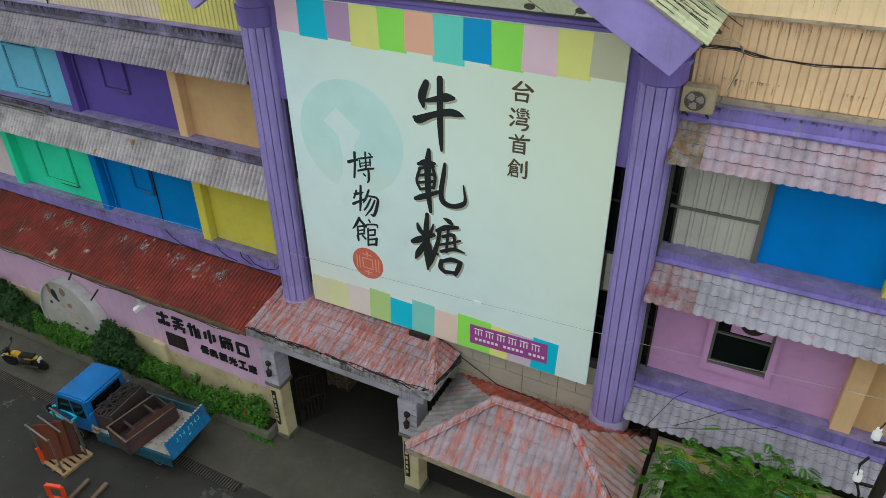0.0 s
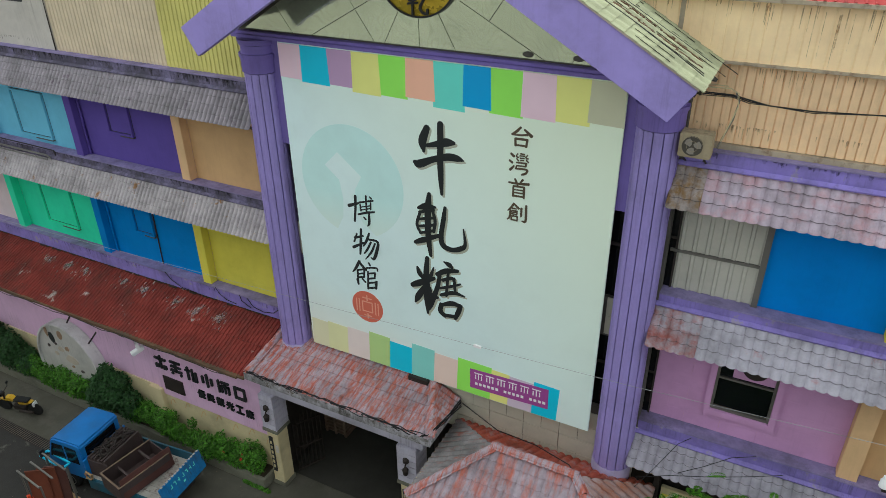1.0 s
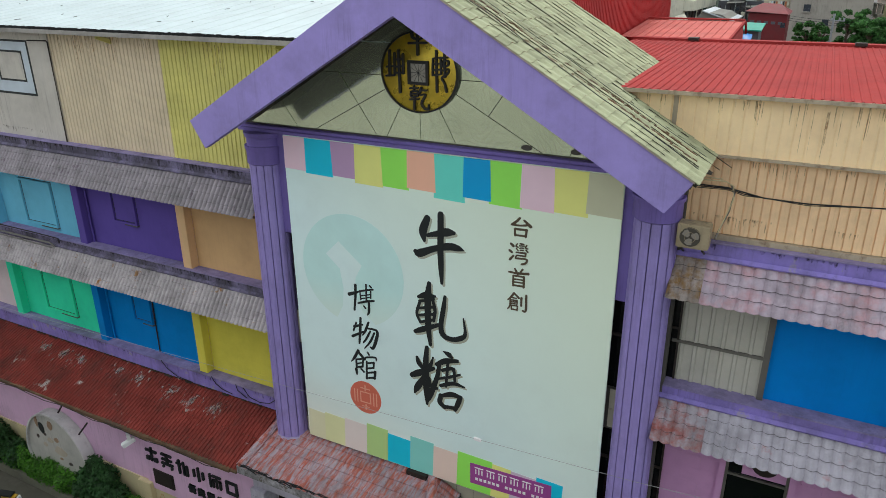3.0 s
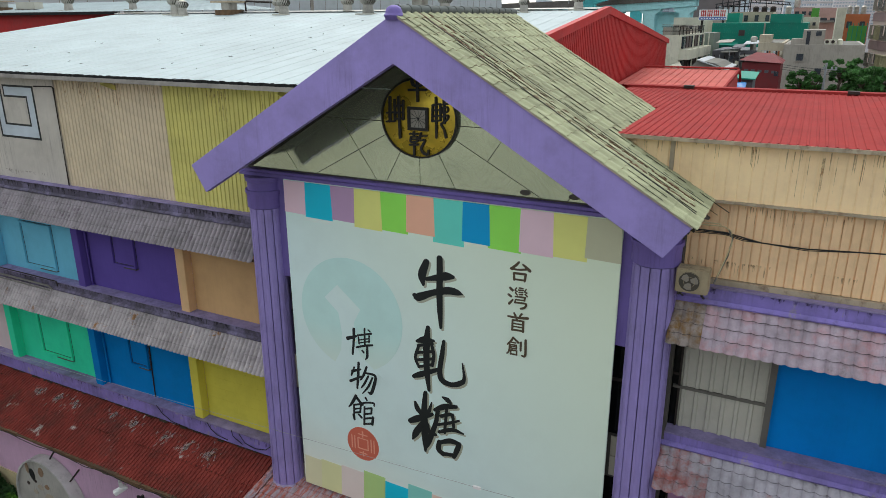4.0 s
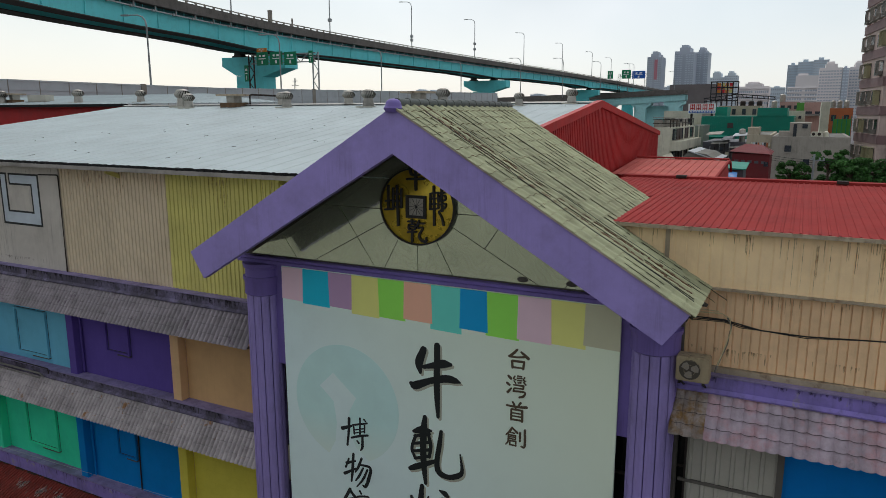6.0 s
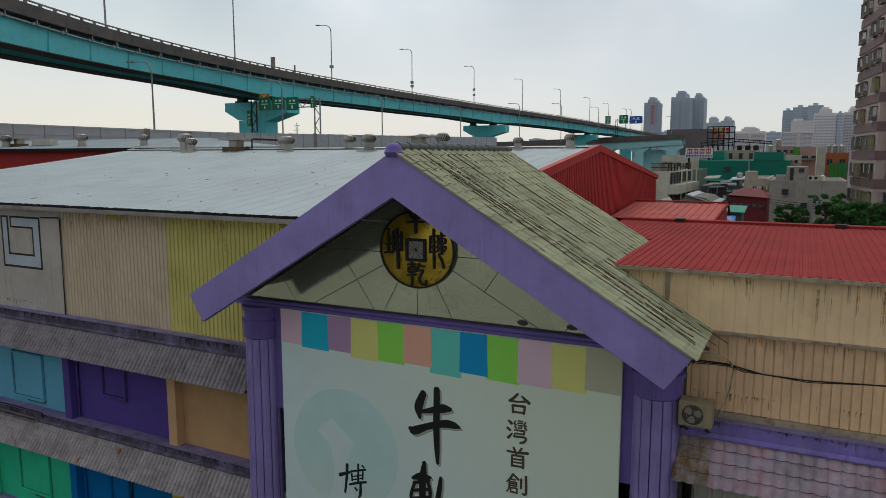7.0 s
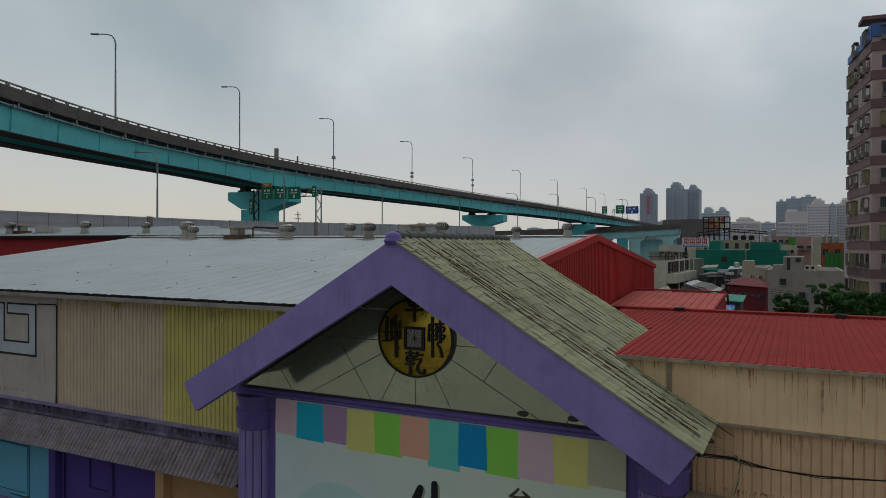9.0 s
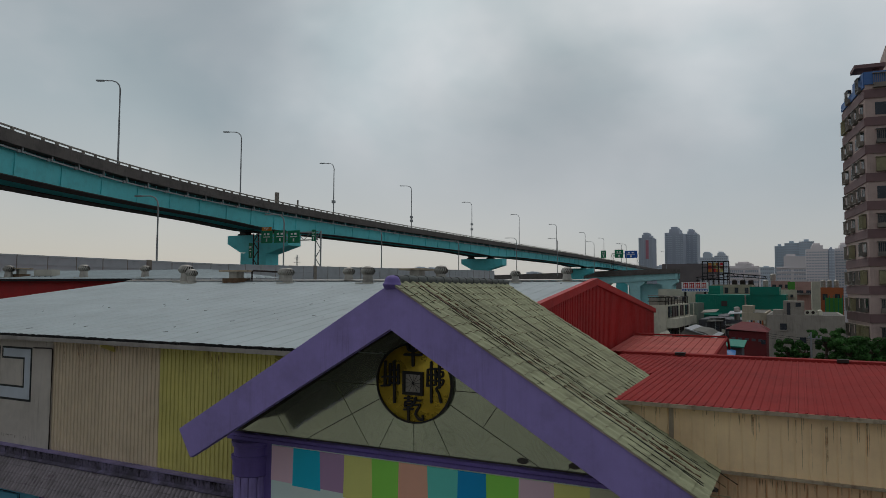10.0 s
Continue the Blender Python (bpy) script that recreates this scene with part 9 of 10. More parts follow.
bar(bm, M @ Vector((1.4, 1.6, TOPZ - 1)), M @ Vector((1.4, 1.6, TOPZ + 1.2)), 0.6, 0.6)
part("roof_canopy", bm, TOWER_BROWN, tall)
bm = shape()
box(bm, 9.5, 15, 94, 100, TOPZ - 1, TOPZ + 5.0)
part("roof_house", bm, TOWER_PINK, tall)


def far_tree(x, y, top, r, seed):
    t = thing("tree", (x, y, 0), "dense dark green broadleaf tree", "tree", "trees behind the red roof")
    bm = shape()
    tube(bm, [(x, y, 0), (x + 0.1, y, top * 0.5), (x, y + 0.1, top - r)], 0.22, 8, 0.08)
    rr = random.Random(seed)
    for i in range(6):
        a = i * 1.05
        tube(bm, [(x, y, top - r * (1.9 - 0.15 * i)), (x + r * 0.6 * math.cos(a), y + r * 0.6 * math.sin(a), top - r * 0.6)], 0.06, 5, 0.02)
    part("trunk", bm, BARK, t)
    blobs = [(x + rr.uniform(-1, 1) * r * 0.95, y + rr.uniform(-1, 1) * r * 0.7, top - r * 0.6 + rr.uniform(-0.9, 0.5) * r, r * rr.uniform(0.16, 0.36), r * rr.uniform(0.16, 0.36), r * rr.uniform(0.1, 0.24)) for _ in range(26)]
    foliage("crown", blobs, 3600, 0.1, FAR_LEAF, "", "", seed, kind="", parent=t)


for i, (x, y, top, r) in enumerate(((-0.75, 57, 14.1, 0.9), (0.15, 56, 13.85, 0.6), (1.6, 56, 15.0, 0.95), (3.0, 55, 14.6, 1.1), (4.3, 56, 14.7, 1.2), (5.6, 56, 14.5, 1.3), (7.2, 57, 14.7, 1.6), (2.2, 58, 13.8, 1.1), (3.8, 59, 13.9, 1.2))):
    far_tree(x, y, top, r, 40 + i)

# far lattice pylon
pylon = thing("power_pylon", (-480.7, 600, 0), "grey steel lattice power pylon in the haze", "pylon")
for s in (-1, 1):
    bm = shape()
    bar(bm, (-480.7 + s * 4.5, 600, 0), (-480.7 + s * 1.0, 600, 40), 0.6, 0.6)
    bar(bm, (-480.7 + s * 1.0, 600, 40), (-480.7 + s * 0.5, 600, 53), 0.4, 0.4)
    part("leg", bm, LAMP_GREY, pylon)
for z, w in ((41, 5.2), (45.5, 4.6), (50, 4.0)):
    bm = shape()
    bar(bm, (-480.7 - w, 600, z), (-480.7 + w, 600, z), 0.5, 0.5)
    part("cross_arm", bm, LAMP_GREY, pylon)
bm = shape()
for k in range(8):
    z0, z1 = k * 5.0, k * 5.0 + 5.0
    w0, w1 = 4.5 - 3.5 * z0 / 40, 4.5 - 3.5 * z1 / 40
    bar(bm, (-480.7 - w0, 600, z0), (-480.7 + w1, 600, z1), 0.25, 0.25)
    bar(bm, (-480.7 + w0, 600, z0), (-480.7 - w1, 600, z1), 0.25, 0.25)
part("bracing", bm, LAMP_GREY, pylon)

# ---- roof tiles of the gable ----
COS, SIN = 1 / math.hypot(1, SL), SL / math.hypot(1, SL)
NROW, NCOL = 25, 20
TL, TW = 6.56 / NROW, (RY1 - RY0 + 0.08) / NCOL
prof = [(TW * 0.02, 0.012), (TW * 0.10, 0.02), (TW * 0.30, 0.018), (TW * 0.42, 0.028), (TW * 0.52, 0.052), (TW * 0.70, 0.06), (TW * 0.88, 0.05), (TW * 0.95, 0.0)]
tile_verts = [(0.0, u, h) for u, h in prof] + [(TL * 1.05, u, h + 0.013) for u, h in prof] + [(TL * 1.05, u, h - 0.006) for u, h in prof]
NP = len(prof)
tile_faces = [(k, NP + k, NP + k + 1, k + 1) for k in range(NP - 1)] + [(NP + k, 2 * NP + k, 2 * NP + k + 1, NP + k + 1) for k in range(NP - 1)] + [(0, 2 * NP, NP), (NP - 1, 2 * NP - 1, 3 * NP - 1)]
roof_tile = bpy.data.meshes.new("roof_tile")
roof_tile.from_pydata(tile_verts, [], tile_faces)
roof_tile.materials.append(MOSS_TILE)
roof_tile.materials.append(TILE_CLAY)
for p in roof_tile.polygons:
    p.use_smooth = True
    p.material_index = int(NP - 1 <= p.index < 2 * NP - 2)
roof_tile.set_sharp_from_angle(angle=radians(50))
tr = random.Random(5)
# the bed's dark colour stands for dirt and shade between the tiles
bm = shape()
slab(bm, [(AX, RY0 + 0.01, AZ + 0.02), (AX + 5.6, RY0 + 0.01, AZ + 0.02 - SL * 5.6), (AX + 5.6, RY0 + 0.01, AZ - 0.055 - SL * 5.6), (AX, RY0 + 0.01, AZ - 0.055)], (0, RY1 - RY0 - 0.01, 0))
tiles = part("tile_bed", bm, GROOVE_DIRT_SHADE, gable, "tile bed darkened for dirt and groove shade")
slope_m = Matrix(((COS, 0, SIN, AX), (0, 1, 0, 0), (-SIN, 0, COS, AZ + 0.03), (0, 0, 0, 1)))
# the twelve columns nearest the street are single tiles, the rest one joined field
field_v, field_f = [], []
for c in range(NCOL):
    dy = tr.uniform(-0.006, 0.006)
    for r in range(NROW):
        m = slope_m @ pose(r * TL + tr.uniform(-0.004, 0.004), RY0 - 0.06 + c * TW + dy + tr.uniform(-0.004, 0.004), tr.uniform(0, 0.003), tr.uniform(-0.5, 0.5), tr.uniform(-0.2, 0.2), tr.uniform(-0.4, 0.4))
        if c < 12:
            ob = new("roof_tile", roof_tile)
            ob.parent = tiles
            ob.matrix_world = m
        else:
            base = len(field_v)
            field_v += [tuple(m @ Vector(v)) for v in tile_verts]
            field_f += [tuple(base + k for k in f) for f in tile_faces]
me = bpy.data.meshes.new("tile_field")
me.from_pydata(field_v, [], field_f)
me.materials.append(MOSS_FIELD)
me.materials.append(TILE_CLAY)
for p in me.polygons:
    p.use_smooth = True
    p.material_index = int(NP - 1 <= p.index % len(tile_faces) < 2 * NP - 2)
me.set_sharp_from_angle(angle=radians(50))
ob = new("tile_field", me)
ob.parent = tiles
ob.matrix_parent_inverse = tiles.matrix_world.inverted()
tagged(ob, "rows of pale mossy roof tiles", kind="stuff")
# bars on each tile column's near flank colour in groove dirt and shade
bm = shape()
for c in range(NCOL):
    thick = 1.6 if c in (2, 3, 6, 7, 11, 15) else 1.0
    s = 0.15
    while s < 5.4:
        l = tr.uniform(0.15, 0.6)
        if tr.random() < (0.75 if thick > 1.5 else 0.45):
            y = RY0 - 0.06 + c * TW + TW * 0.46
            a = slope_m @ Vector((s / COS, y, 0.048))
            b = slope_m @ Vector(((s + l) / COS, y + tr.uniform(-0.004, 0.004), 0.048))
            bar(bm, a, b, tr.uniform(0.005, 0.009) * thick, tr.uniform(0.006, 0.010) * thick)
        s += l
part("column_dirt", bm, GROOVE_DIRT_SHADE, tiles, "dark lines for dirt and shade between the tile columns", kind="stuff")
# rotten debris in a gutter between two tile columns
bm = shape()
for i in range(420):
    s = tr.uniform(0.1, 5.4)
    y = (12.28 if i % 3 else 12.62) + 0.04 * math.sin(s * 1.7) + tr.gauss(0, 0.03)
    w, l = tr.uniform(0.01, 0.035), tr.uniform(0.03, 0.12)
    z = AZ - SL * s + 0.095
    bar(bm, (AX + s, y, z), (AX + s + l * COS, y + tr.uniform(-0.02, 0.02), z - l * SIN), w, 0.02)
part("gutter_debris", bm, EAVE_WOOD, gable, "brown rotten debris between tiles", kind="stuff")
bm = shape()
d = Vector((-5.5, 0, -SL * 5.5))
sheet(bm, (AX, RY0 + 0.17, AZ - 0.06), (0, RY1 - RY0 - 0.2, 0), d, (-SL, 0, 1), 0.36, 0.05, "wave", rows=16, step=0.02)
part("tile_sheet", bm, MOSS_TILE, gable, smooth=True)
for i in range(15):
    y = RY0 + 0.2 + i * 0.385
    bm = shape()
    tube(bm, [(AX, y, AZ + 0.075 + 0.006 * (i % 2)), (AX, y + 0.38, AZ + 0.075)], 0.1, 10, 0.09)
    part("ridge_tile", bm, RIDGE_TILE, gable, smooth=True)
bm = shape()
slab(bm, [(AX + 0.05, RY0 - 0.035, AZ + 0.02), (AX + 5.58, RY0 - 0.035, AZ + 0.02 - SL * 5.53), (AX + 5.58, RY0 - 0.035, AZ - 0.025 - SL * 5.53), (AX + 0.05, RY0 - 0.035, AZ - 0.025)], (0, 0.013, 0))
part("verge_strip", bm, VERGE_PALE, gable, "pale flaking verge strip")
for k, y in enumerate((12.16, 12.75)):
    bm = shape()
    rr = random.Random(60 + k)
    tube(bm, [(AX + 0.4 + i * 0.43, y + rr.uniform(-0.04, 0.04) + 0.02 * i * (k - 1), AZ - SL * (0.4 + i * 0.43) + 0.13 + rr.uniform(0, 0.02)) for i in range(13)], 0.006 if k else 0.008, 5)
    part("roof_cable", bm, CABLE, gable, "black cable lying on the tiles")

# ---- roof ventilators along the ridge ----
def ventilator(x, y, z, s, spin):
    v = thing("roof_ventilator", (x, y, z), "round spinning metal roof ventilator", "ventilator", "ventilators on the ridge")
    bm = shape()
    lathe(bm, x, y, [(0.34 * s, z - 0.1), (0.30 * s, z + 0.15), (0.27 * s, z + 0.42 * s)], 16)
    part("neck", bm, ZINC, v, smooth=True)
    n = 18
    for k in range(n):
        bm = shape()
        a = k * math.tau / n + spin
        pts = []
        for f in np.linspace(0, 1, 6):
            rr = (0.30 + 0.14 * math.sin(f * math.pi)) * s
            aa = a + 0.5 * f
            pts.append((rr, aa, z + 0.42 * s + f * 0.4 * s))
        prev = None
        for rr, aa, zz in pts:
            p0 = bm.verts.new((x + rr * math.cos(aa), y + rr * math.sin(aa), zz))
            p1 = bm.verts.new((x + rr * 0.9 * math.cos(aa + 0.25), y + rr * 0.9 * math.sin(aa + 0.25), zz))
            if prev:
                bm.faces.new((prev[0], p0, p1, prev[1]))
            prev = (p0, p1)
        part("vane", bm, ZINC, v)
    bm = shape()
    lathe(bm, x, y, [(0.28 * s, z + 0.42 * s), (0.28 * s, z + 0.8 * s)], 12)
    part("core", bm, IRON, v)
    bm = shape()
    lathe(bm, x, y, [(0.34 * s, z + 0.80 * s), (0.30 * s, z + 0.86 * s), (0.1 * s, z + 0.92 * s)], 16)
    part("cap", bm, ZINC, v, smooth=True)
    bm = shape()
    box(bm, x - 0.55 * s, x + 0.55 * s, y - 0.5 * s, y + 0.5 * s, z - 0.2, z - 0.03)
    part("flashing", bm, GREY_SHEET, v)


def roof_z(y):
    return EAVE_Z + (y - 13.3) * (RIDGE_Z - EAVE_Z) / (RIDGE_Y - 13.3) + 0.04 if y < RIDGE_Y else RIDGE_Z - (y - RIDGE_Y) * 1.45 / 12.2 + 0.04


VENTS = [(-46.4, 28.2, 1.05), (-38.9, 28.2, 1.0), (-33.55, 28.2, 0.85), (-28.75, 26.75, 1.15), (-27.75, 26.2, 0.9), (-22.7, 27.3, 0.85), (-21.6, 26.3, 0.9), (-18.75, 27.2, 0.85), (-17.1, 26.3, 0.95), (-13.6, 26.6, 0.9), (-10.14, 26.4, 0.62), (-8.18, 26.95, 0.7)]
BOX_VENTS = [(-46.0, 28.8, 0.8), (-25.1, 26.6, 1.3), (-14.76, 26.6, 1.2)]


def shed_z(y):
    return 18.13 + (y - 27.2) * 0.7 / 6.8


for vx, vy, s in VENTS:
    ventilator(vx, vy, roof_z(vy) if vx > XL or vy < 27.5 else shed_z(vy), s * 0.8, vx * 0.7)
cowl = thing("roof_cowl", (-43.8, 29.0, 18.3), "low grey metal box vent on the shed roof", "roof vent")
bm = shape()
box(bm, -44.7, -42.9, 28.8, 29.4, 18.28, 18.72)
part("box", bm, GREY_SHEET, cowl, bevel=0.015)
bm = shape()
box(bm, -44.8, -42.7, 28.7, 29.5, 18.25, 18.3)
part("flashing", bm, IRON, cowl)
rp = thing("roof_pipe", (-24.3, 27.0, 18.0), "bent dark pipe on the ridge", "pipe")
bm = shape()
tube(bm, [(-24.45, 27.0, 17.9), (-24.45, 27.0, 18.42), (-24.35, 27.0, 18.47), (-23.4, 27.05, 18.42), (-22.9, 27.2, 18.4)], 0.045, 8)
part("pipe", bm, IRON, rp, smooth=True)
for bx_, by_, w_ in BOX_VENTS:
    z = roof_z(by_) if bx_ > XL else shed_z(by_)
    v = thing("roof_hatch", (bx_, by_, z), "weathered square roof vent with flat lid", "roof vent", "square roof vents")
    bm = shape()
    box(bm, bx_ - w_ * 0.42, bx_ + w_ * 0.42, by_ - 0.4, by_ + 0.4, z - 0.15, z + 0.14)
    part("curb", bm, EAVE_WOOD, v)
    bm = shape()
    box(bm, bx_ - w_ * 0.2, bx_ + w_ * 0.2, by_ - 0.25, by_ + 0.25, z + 0.14, z + 0.46)
    part("neck", bm, ZINC, v)
    bm = shape()
    box(bm, bx_ - w_ / 2, bx_ + w_ / 2, by_ - 0.55, by_ + 0.55, z + 0.46, z + 0.54)
    part("lid", bm, FLASHING, v)

# ---- outdoor air conditioner and cables on the right ----
ac = thing("air_conditioner", (-1.46, 13.2, 12.55), "aged beige outdoor air conditioner with fan grille", "air conditioner")
ax0, ax1, ay0, ay1, az0, az1 = -1.78, -1.19, 12.98, 13.32, 12.7, 13.17
bm = shape()
box(bm, ax0, ax1, ay0, ay1, az0, az1)
part("casing", bm, AC_BODY, ac, bevel=0.02)
# flat disc whose dark colour stands for shade in the fan well
bm = shape()
lathe(bm, ax0 + 0.25, (az0 + az1) / 2, [(0.19, ay0), (0.19, ay0 - 0.012)], 24, "y")
part("fan_opening", bm, FAN_DARK, ac)
bm = shape()
for i in range(3):
    a = i * math.tau / 3 + 0.4
    pts = [(ax0 + 0.25 + r * math.cos(a + o), ay0 - 0.02, (az0 + az1) / 2 + r * math.sin(a + o)) for r, o in ((0.03, -0.5), (0.1, -0.75), (0.155, -0.55), (0.165, -0.1), (0.155, 0.4), (0.05, 0.9))]
    slab(bm, pts, (0, 0.006, 0))
fan = part("fan", bm, FAN_GREY, ac)
for r in (0.1, 0.19):
    bm = shape()
    ring = [(ax0 + 0.25 + r * math.cos(a), ay0 - 0.035, (az0 + az1) / 2 + r * math.sin(a)) for a in np.linspace(0, math.tau, 25)]
    tube(bm, ring, 0.003, 4)
    part("grille_ring", bm, AC_BODY, ac)
for x in (ax0 + 0.1, ax1 - 0.1):
    bm = shape()
    bar(bm, (x, 13.0, az0 - 0.02), (x, 13.72, az0 - 0.02), 0.04, 0.04)
    bar(bm, (x, 13.05, az0 - 0.03), (x, 13.68, az0 - 0.35), 0.03, 0.03)
    part("bracket", bm, IRON, ac)
cab = thing("wall_cable", (0, 13.62, 13.7), "thick black cable bundle along the tan wall", "cable")
for k in range(3):
    bm = shape()
    rr = random.Random(30 + k)
    pts = [(-2.0, 13.55, 13.95 - 0.05 * k), (-1.6, 13.56, 13.80 - 0.03 * k), (-1.05, 13.56, 13.80 - 0.02 * k), (-0.75, 13.57, 13.74 - 0.03 * k), (-0.42, 13.57, 13.68), (0.31, 13.57, 13.67 - 0.03 * (k == 2)), (1.31, 13.57, 13.74), (2.5, 13.57, 13.82), (6.0, 13.57, 13.95)]
    tube(bm, pts, 0.014 - 0.003 * k, 5)
    part("cable", bm, CABLE, cab)
bm = shape()
tube(bm, [(-1.0, 13.56, 13.85), (-0.92, 13.56, 13.7), (-0.97, 13.56, 13.35), (-1.08, 13.5, 13.0), (-1.13, 13.3, 12.85)], 0.018, 5)
part("cable", bm, ALU, cab, "grey pipe down to the unit")
bm = shape()
tube(bm, [(-2.0, 13.55, 13.98), (-1.6, 13.55, 13.9), (-1.1, 13.55, 13.92), (-0.95, 13.55, 13.84), (-0.92, 13.55, 13.6), (-1.0, 13.52, 13.3), (-1.1, 13.4, 12.95)], 0.011, 6)
tube(bm, [(-1.9, 13.56, 14.02), (-1.5, 13.56, 13.96), (-1.15, 13.56, 13.95)], 0.01, 6)
part("lagged_pipe", bm, CREAM_STONE, cab, "pale lagged pipes over the unit")

wire = thing("overhead_wire", (-8, 11.3, 8), "thin pale overhead wire across the front", "wire")
bm = shape()
tube(bm, [(-30, 11.3, 7.6), (-21.7, 11.3, 7.76), (-16.58, 11.3, 7.92), (-9.67, 11.3, 8.15), (-5.07, 11.3, 8.3), (-1.76, 11.3, 8.44), (2.7, 11.3, 8.76), (3.27, 11.56, 8.82)], 0.0045, 5)
part("strand", bm, WIRE, wire)
bm = shape()
box(bm, -5.15, -4.98, 11.28, 11.32, 8.27, 8.33)
part("clamp", bm, WHITE_INK, wire, "white wire clamp")

# utility pole at the right with insulators
pole = thing("utility_pole", (3.25, 11.6, 0), "dark utility pole with white insulators and cables", "utility pole")
bm = shape()
tube(bm, [(3.32, 11.6, 0), (3.28, 11.6, 9.2)], 0.13, 10, 0.1)
part("pole", bm, IRON, pole, smooth=True)
for z in (7.85, 6.72):
    bm = shape()
    lathe(bm, 2.86, 11.5, [(0.03, z - 0.2), (0.08, z - 0.16), (0.08, z - 0.02), (0.05, z + 0.02), (0.05, z + 0.08)], 12)
    part("insulator", bm, WHITE_INK, pole, "white porcelain insulator", smooth=True)
    bm = shape()
    bar(bm, (2.86, 11.5, z - 0.25), (3.3, 11.6, z - 0.3), 0.05, 0.05)
    part("arm", bm, IRON, pole)
bm = shape()
tube(bm, [(2.86, 11.5, 7.9), (2.95, 11.5, 8.25), (3.3, 11.5, 8.35), (4.5, 11.6, 8.3)], 0.014, 5)
tube(bm, [(2.9, 11.5, 7.2), (2.8, 11.45, 7.0), (2.85, 11.45, 6.6), (3.0, 11.5, 6.2), (3.1, 11.5, 5.0)], 0.028, 6)
part("cable", bm, CABLE, pole)

# camera and loudspeaker on the pink wall
cctv = thing("security_camera", (-17.35, 11.9, 3.8), "white wall-mounted security camera under the eave", "security camera")
bm = shape()
box(bm, -0.09, 0.09, -0.22, 0.2, -0.07, 0.08, pose(-17.4, 11.75, 3.72, 20, 0, -30))
part("housing", bm, WHITE_INK, cctv, bevel=0.02)
bm = shape()
bar(bm, (-17.38, 11.9, 3.85), (-17.2, 12.24, 3.95), 0.05, 0.05)
box(bm, -0.1, 0.1, -0.05, 0.05, 0.1, 0.28, pose(-17.42, 11.78, 3.72, 0, 0, -30))
part("arm", bm, WHITE_INK, cctv)
spk = thing("flood_lamp", (-18.1, 11.95, 4.1), "small dark lamp under the eave", "lamp")
bm = shape()
box(bm, -0.14, 0.14, -0.1, 0.1, -0.08, 0.08, pose(-18.1, 11.85, 4.12, 25, 0, 0))
part("head", bm, BLACK_METAL, spk, bevel=0.02)
bm = shape()
bar(bm, (-18.1, 11.9, 4.15), (-18.1, 12.24, 4.2), 0.04, 0.04)
part("arm", bm, BLACK_METAL, spk)

# ---- truck ----
truck = thing("small_truck", (-14.2, 10.0, 0), "small blue flatbed truck loaded with old furniture", "truck")
TM = pose(-14.2, 10.0, 0, 0, 0, 185.5)


def tpart(name, bm, mat, parent=None, label="", **k):
    bmesh.ops.transform(bm, matrix=TM, verts=bm.verts[:])
    return part(name, bm, mat, parent or truck, label, **k)


bm = shape()
prof_c = [(3.22, 0.55), (4.72, 0.55), (4.80, 0.95), (4.74, 1.18), (4.46, 1.90), (4.30, 2.0), (3.36, 2.02), (3.22, 1.94)]
slab(bm, [(x, -0.80, z) for x, z in prof_c], (0, 1.6, 0))
cabin = tpart("cab", bm, TRUCK_BLUE, label="bright blue cab", bevel=0.05, smooth=True)
bm = shape()
slab(bm, [(4.745, -0.68, 1.22), (4.745, 0.68, 1.22), (4.505, 0.62, 1.83), (4.505, -0.62, 1.83)], (0.02, 0, 0.007))
tpart("windscreen", bm, GLASS_DARK, cabin)
for s in (-1, 1):
    bm = shape()
    slab(bm, [(3.95, s * 0.802, 1.2), (4.6, s * 0.802, 1.2), (4.38, s * 0.802, 1.8), (3.95, s * 0.802, 1.82)], (0, s * 0.01, 0))
    tpart("side_window", bm, GLASS_DARK, cabin)
    bm = shape()
    slab(bm, [(3.4, s * 0.802, 1.2), (3.86, s * 0.802, 1.2), (3.86, s * 0.802, 1.82), (3.4, s * 0.802, 1.8)], (0, s * 0.01, 0))
    tpart("side_window", bm, GLASS_DARK, cabin)
    bm = shape()
    bar(bm, (4.6, s * 0.82, 1.3), (4.75, s * 1.0, 1.35), 0.03, 0.03)
    box(bm, 4.72, 4.78, s * 0.95 - 0.06, s * 0.95 + 0.1, 1.22, 1.5)
    tpart("mirror", bm, BLACK_METAL, cabin)
    bm = shape()
    box(bm, 4.76, 4.81, s * 0.62 - 0.12, s * 0.62 + 0.12, 0.72, 0.9)
    tpart("headlight", bm, WHITE_INK, cabin)
bm = shape()
box(bm, 3.215, 3.225, -0.6, 0.6, 1.35, 1.8)
tpart("rear_window", bm, GLASS_DARK, cabin)
bm = shape()
box(bm, 4.72, 4.88, -0.8, 0.8, 0.42, 0.6)
tpart("bumper", bm, BLACK_METAL, bevel=0.02)
bm = shape()
box(bm, 0.1, 4.6, -0.42, 0.42, 0.5, 0.7)
tpart("chassis", bm, IRON)
bm = shape()
box(bm, 0.02, 3.12, -0.86, 0.86, 0.74, 0.82)
bed = tpart("bed_floor", bm, TRUCK_BED, label="worn bed floor")
for i in range(8):
    bm = shape()
    box(bm, 0.03, 3.1, -0.85 + i * 0.213, -0.65 + i * 0.213, 0.82, 0.838 + 0.004 * (i % 2))
    tpart("bed_board", bm, PLYWOOD, bed, "worn pale bed board")
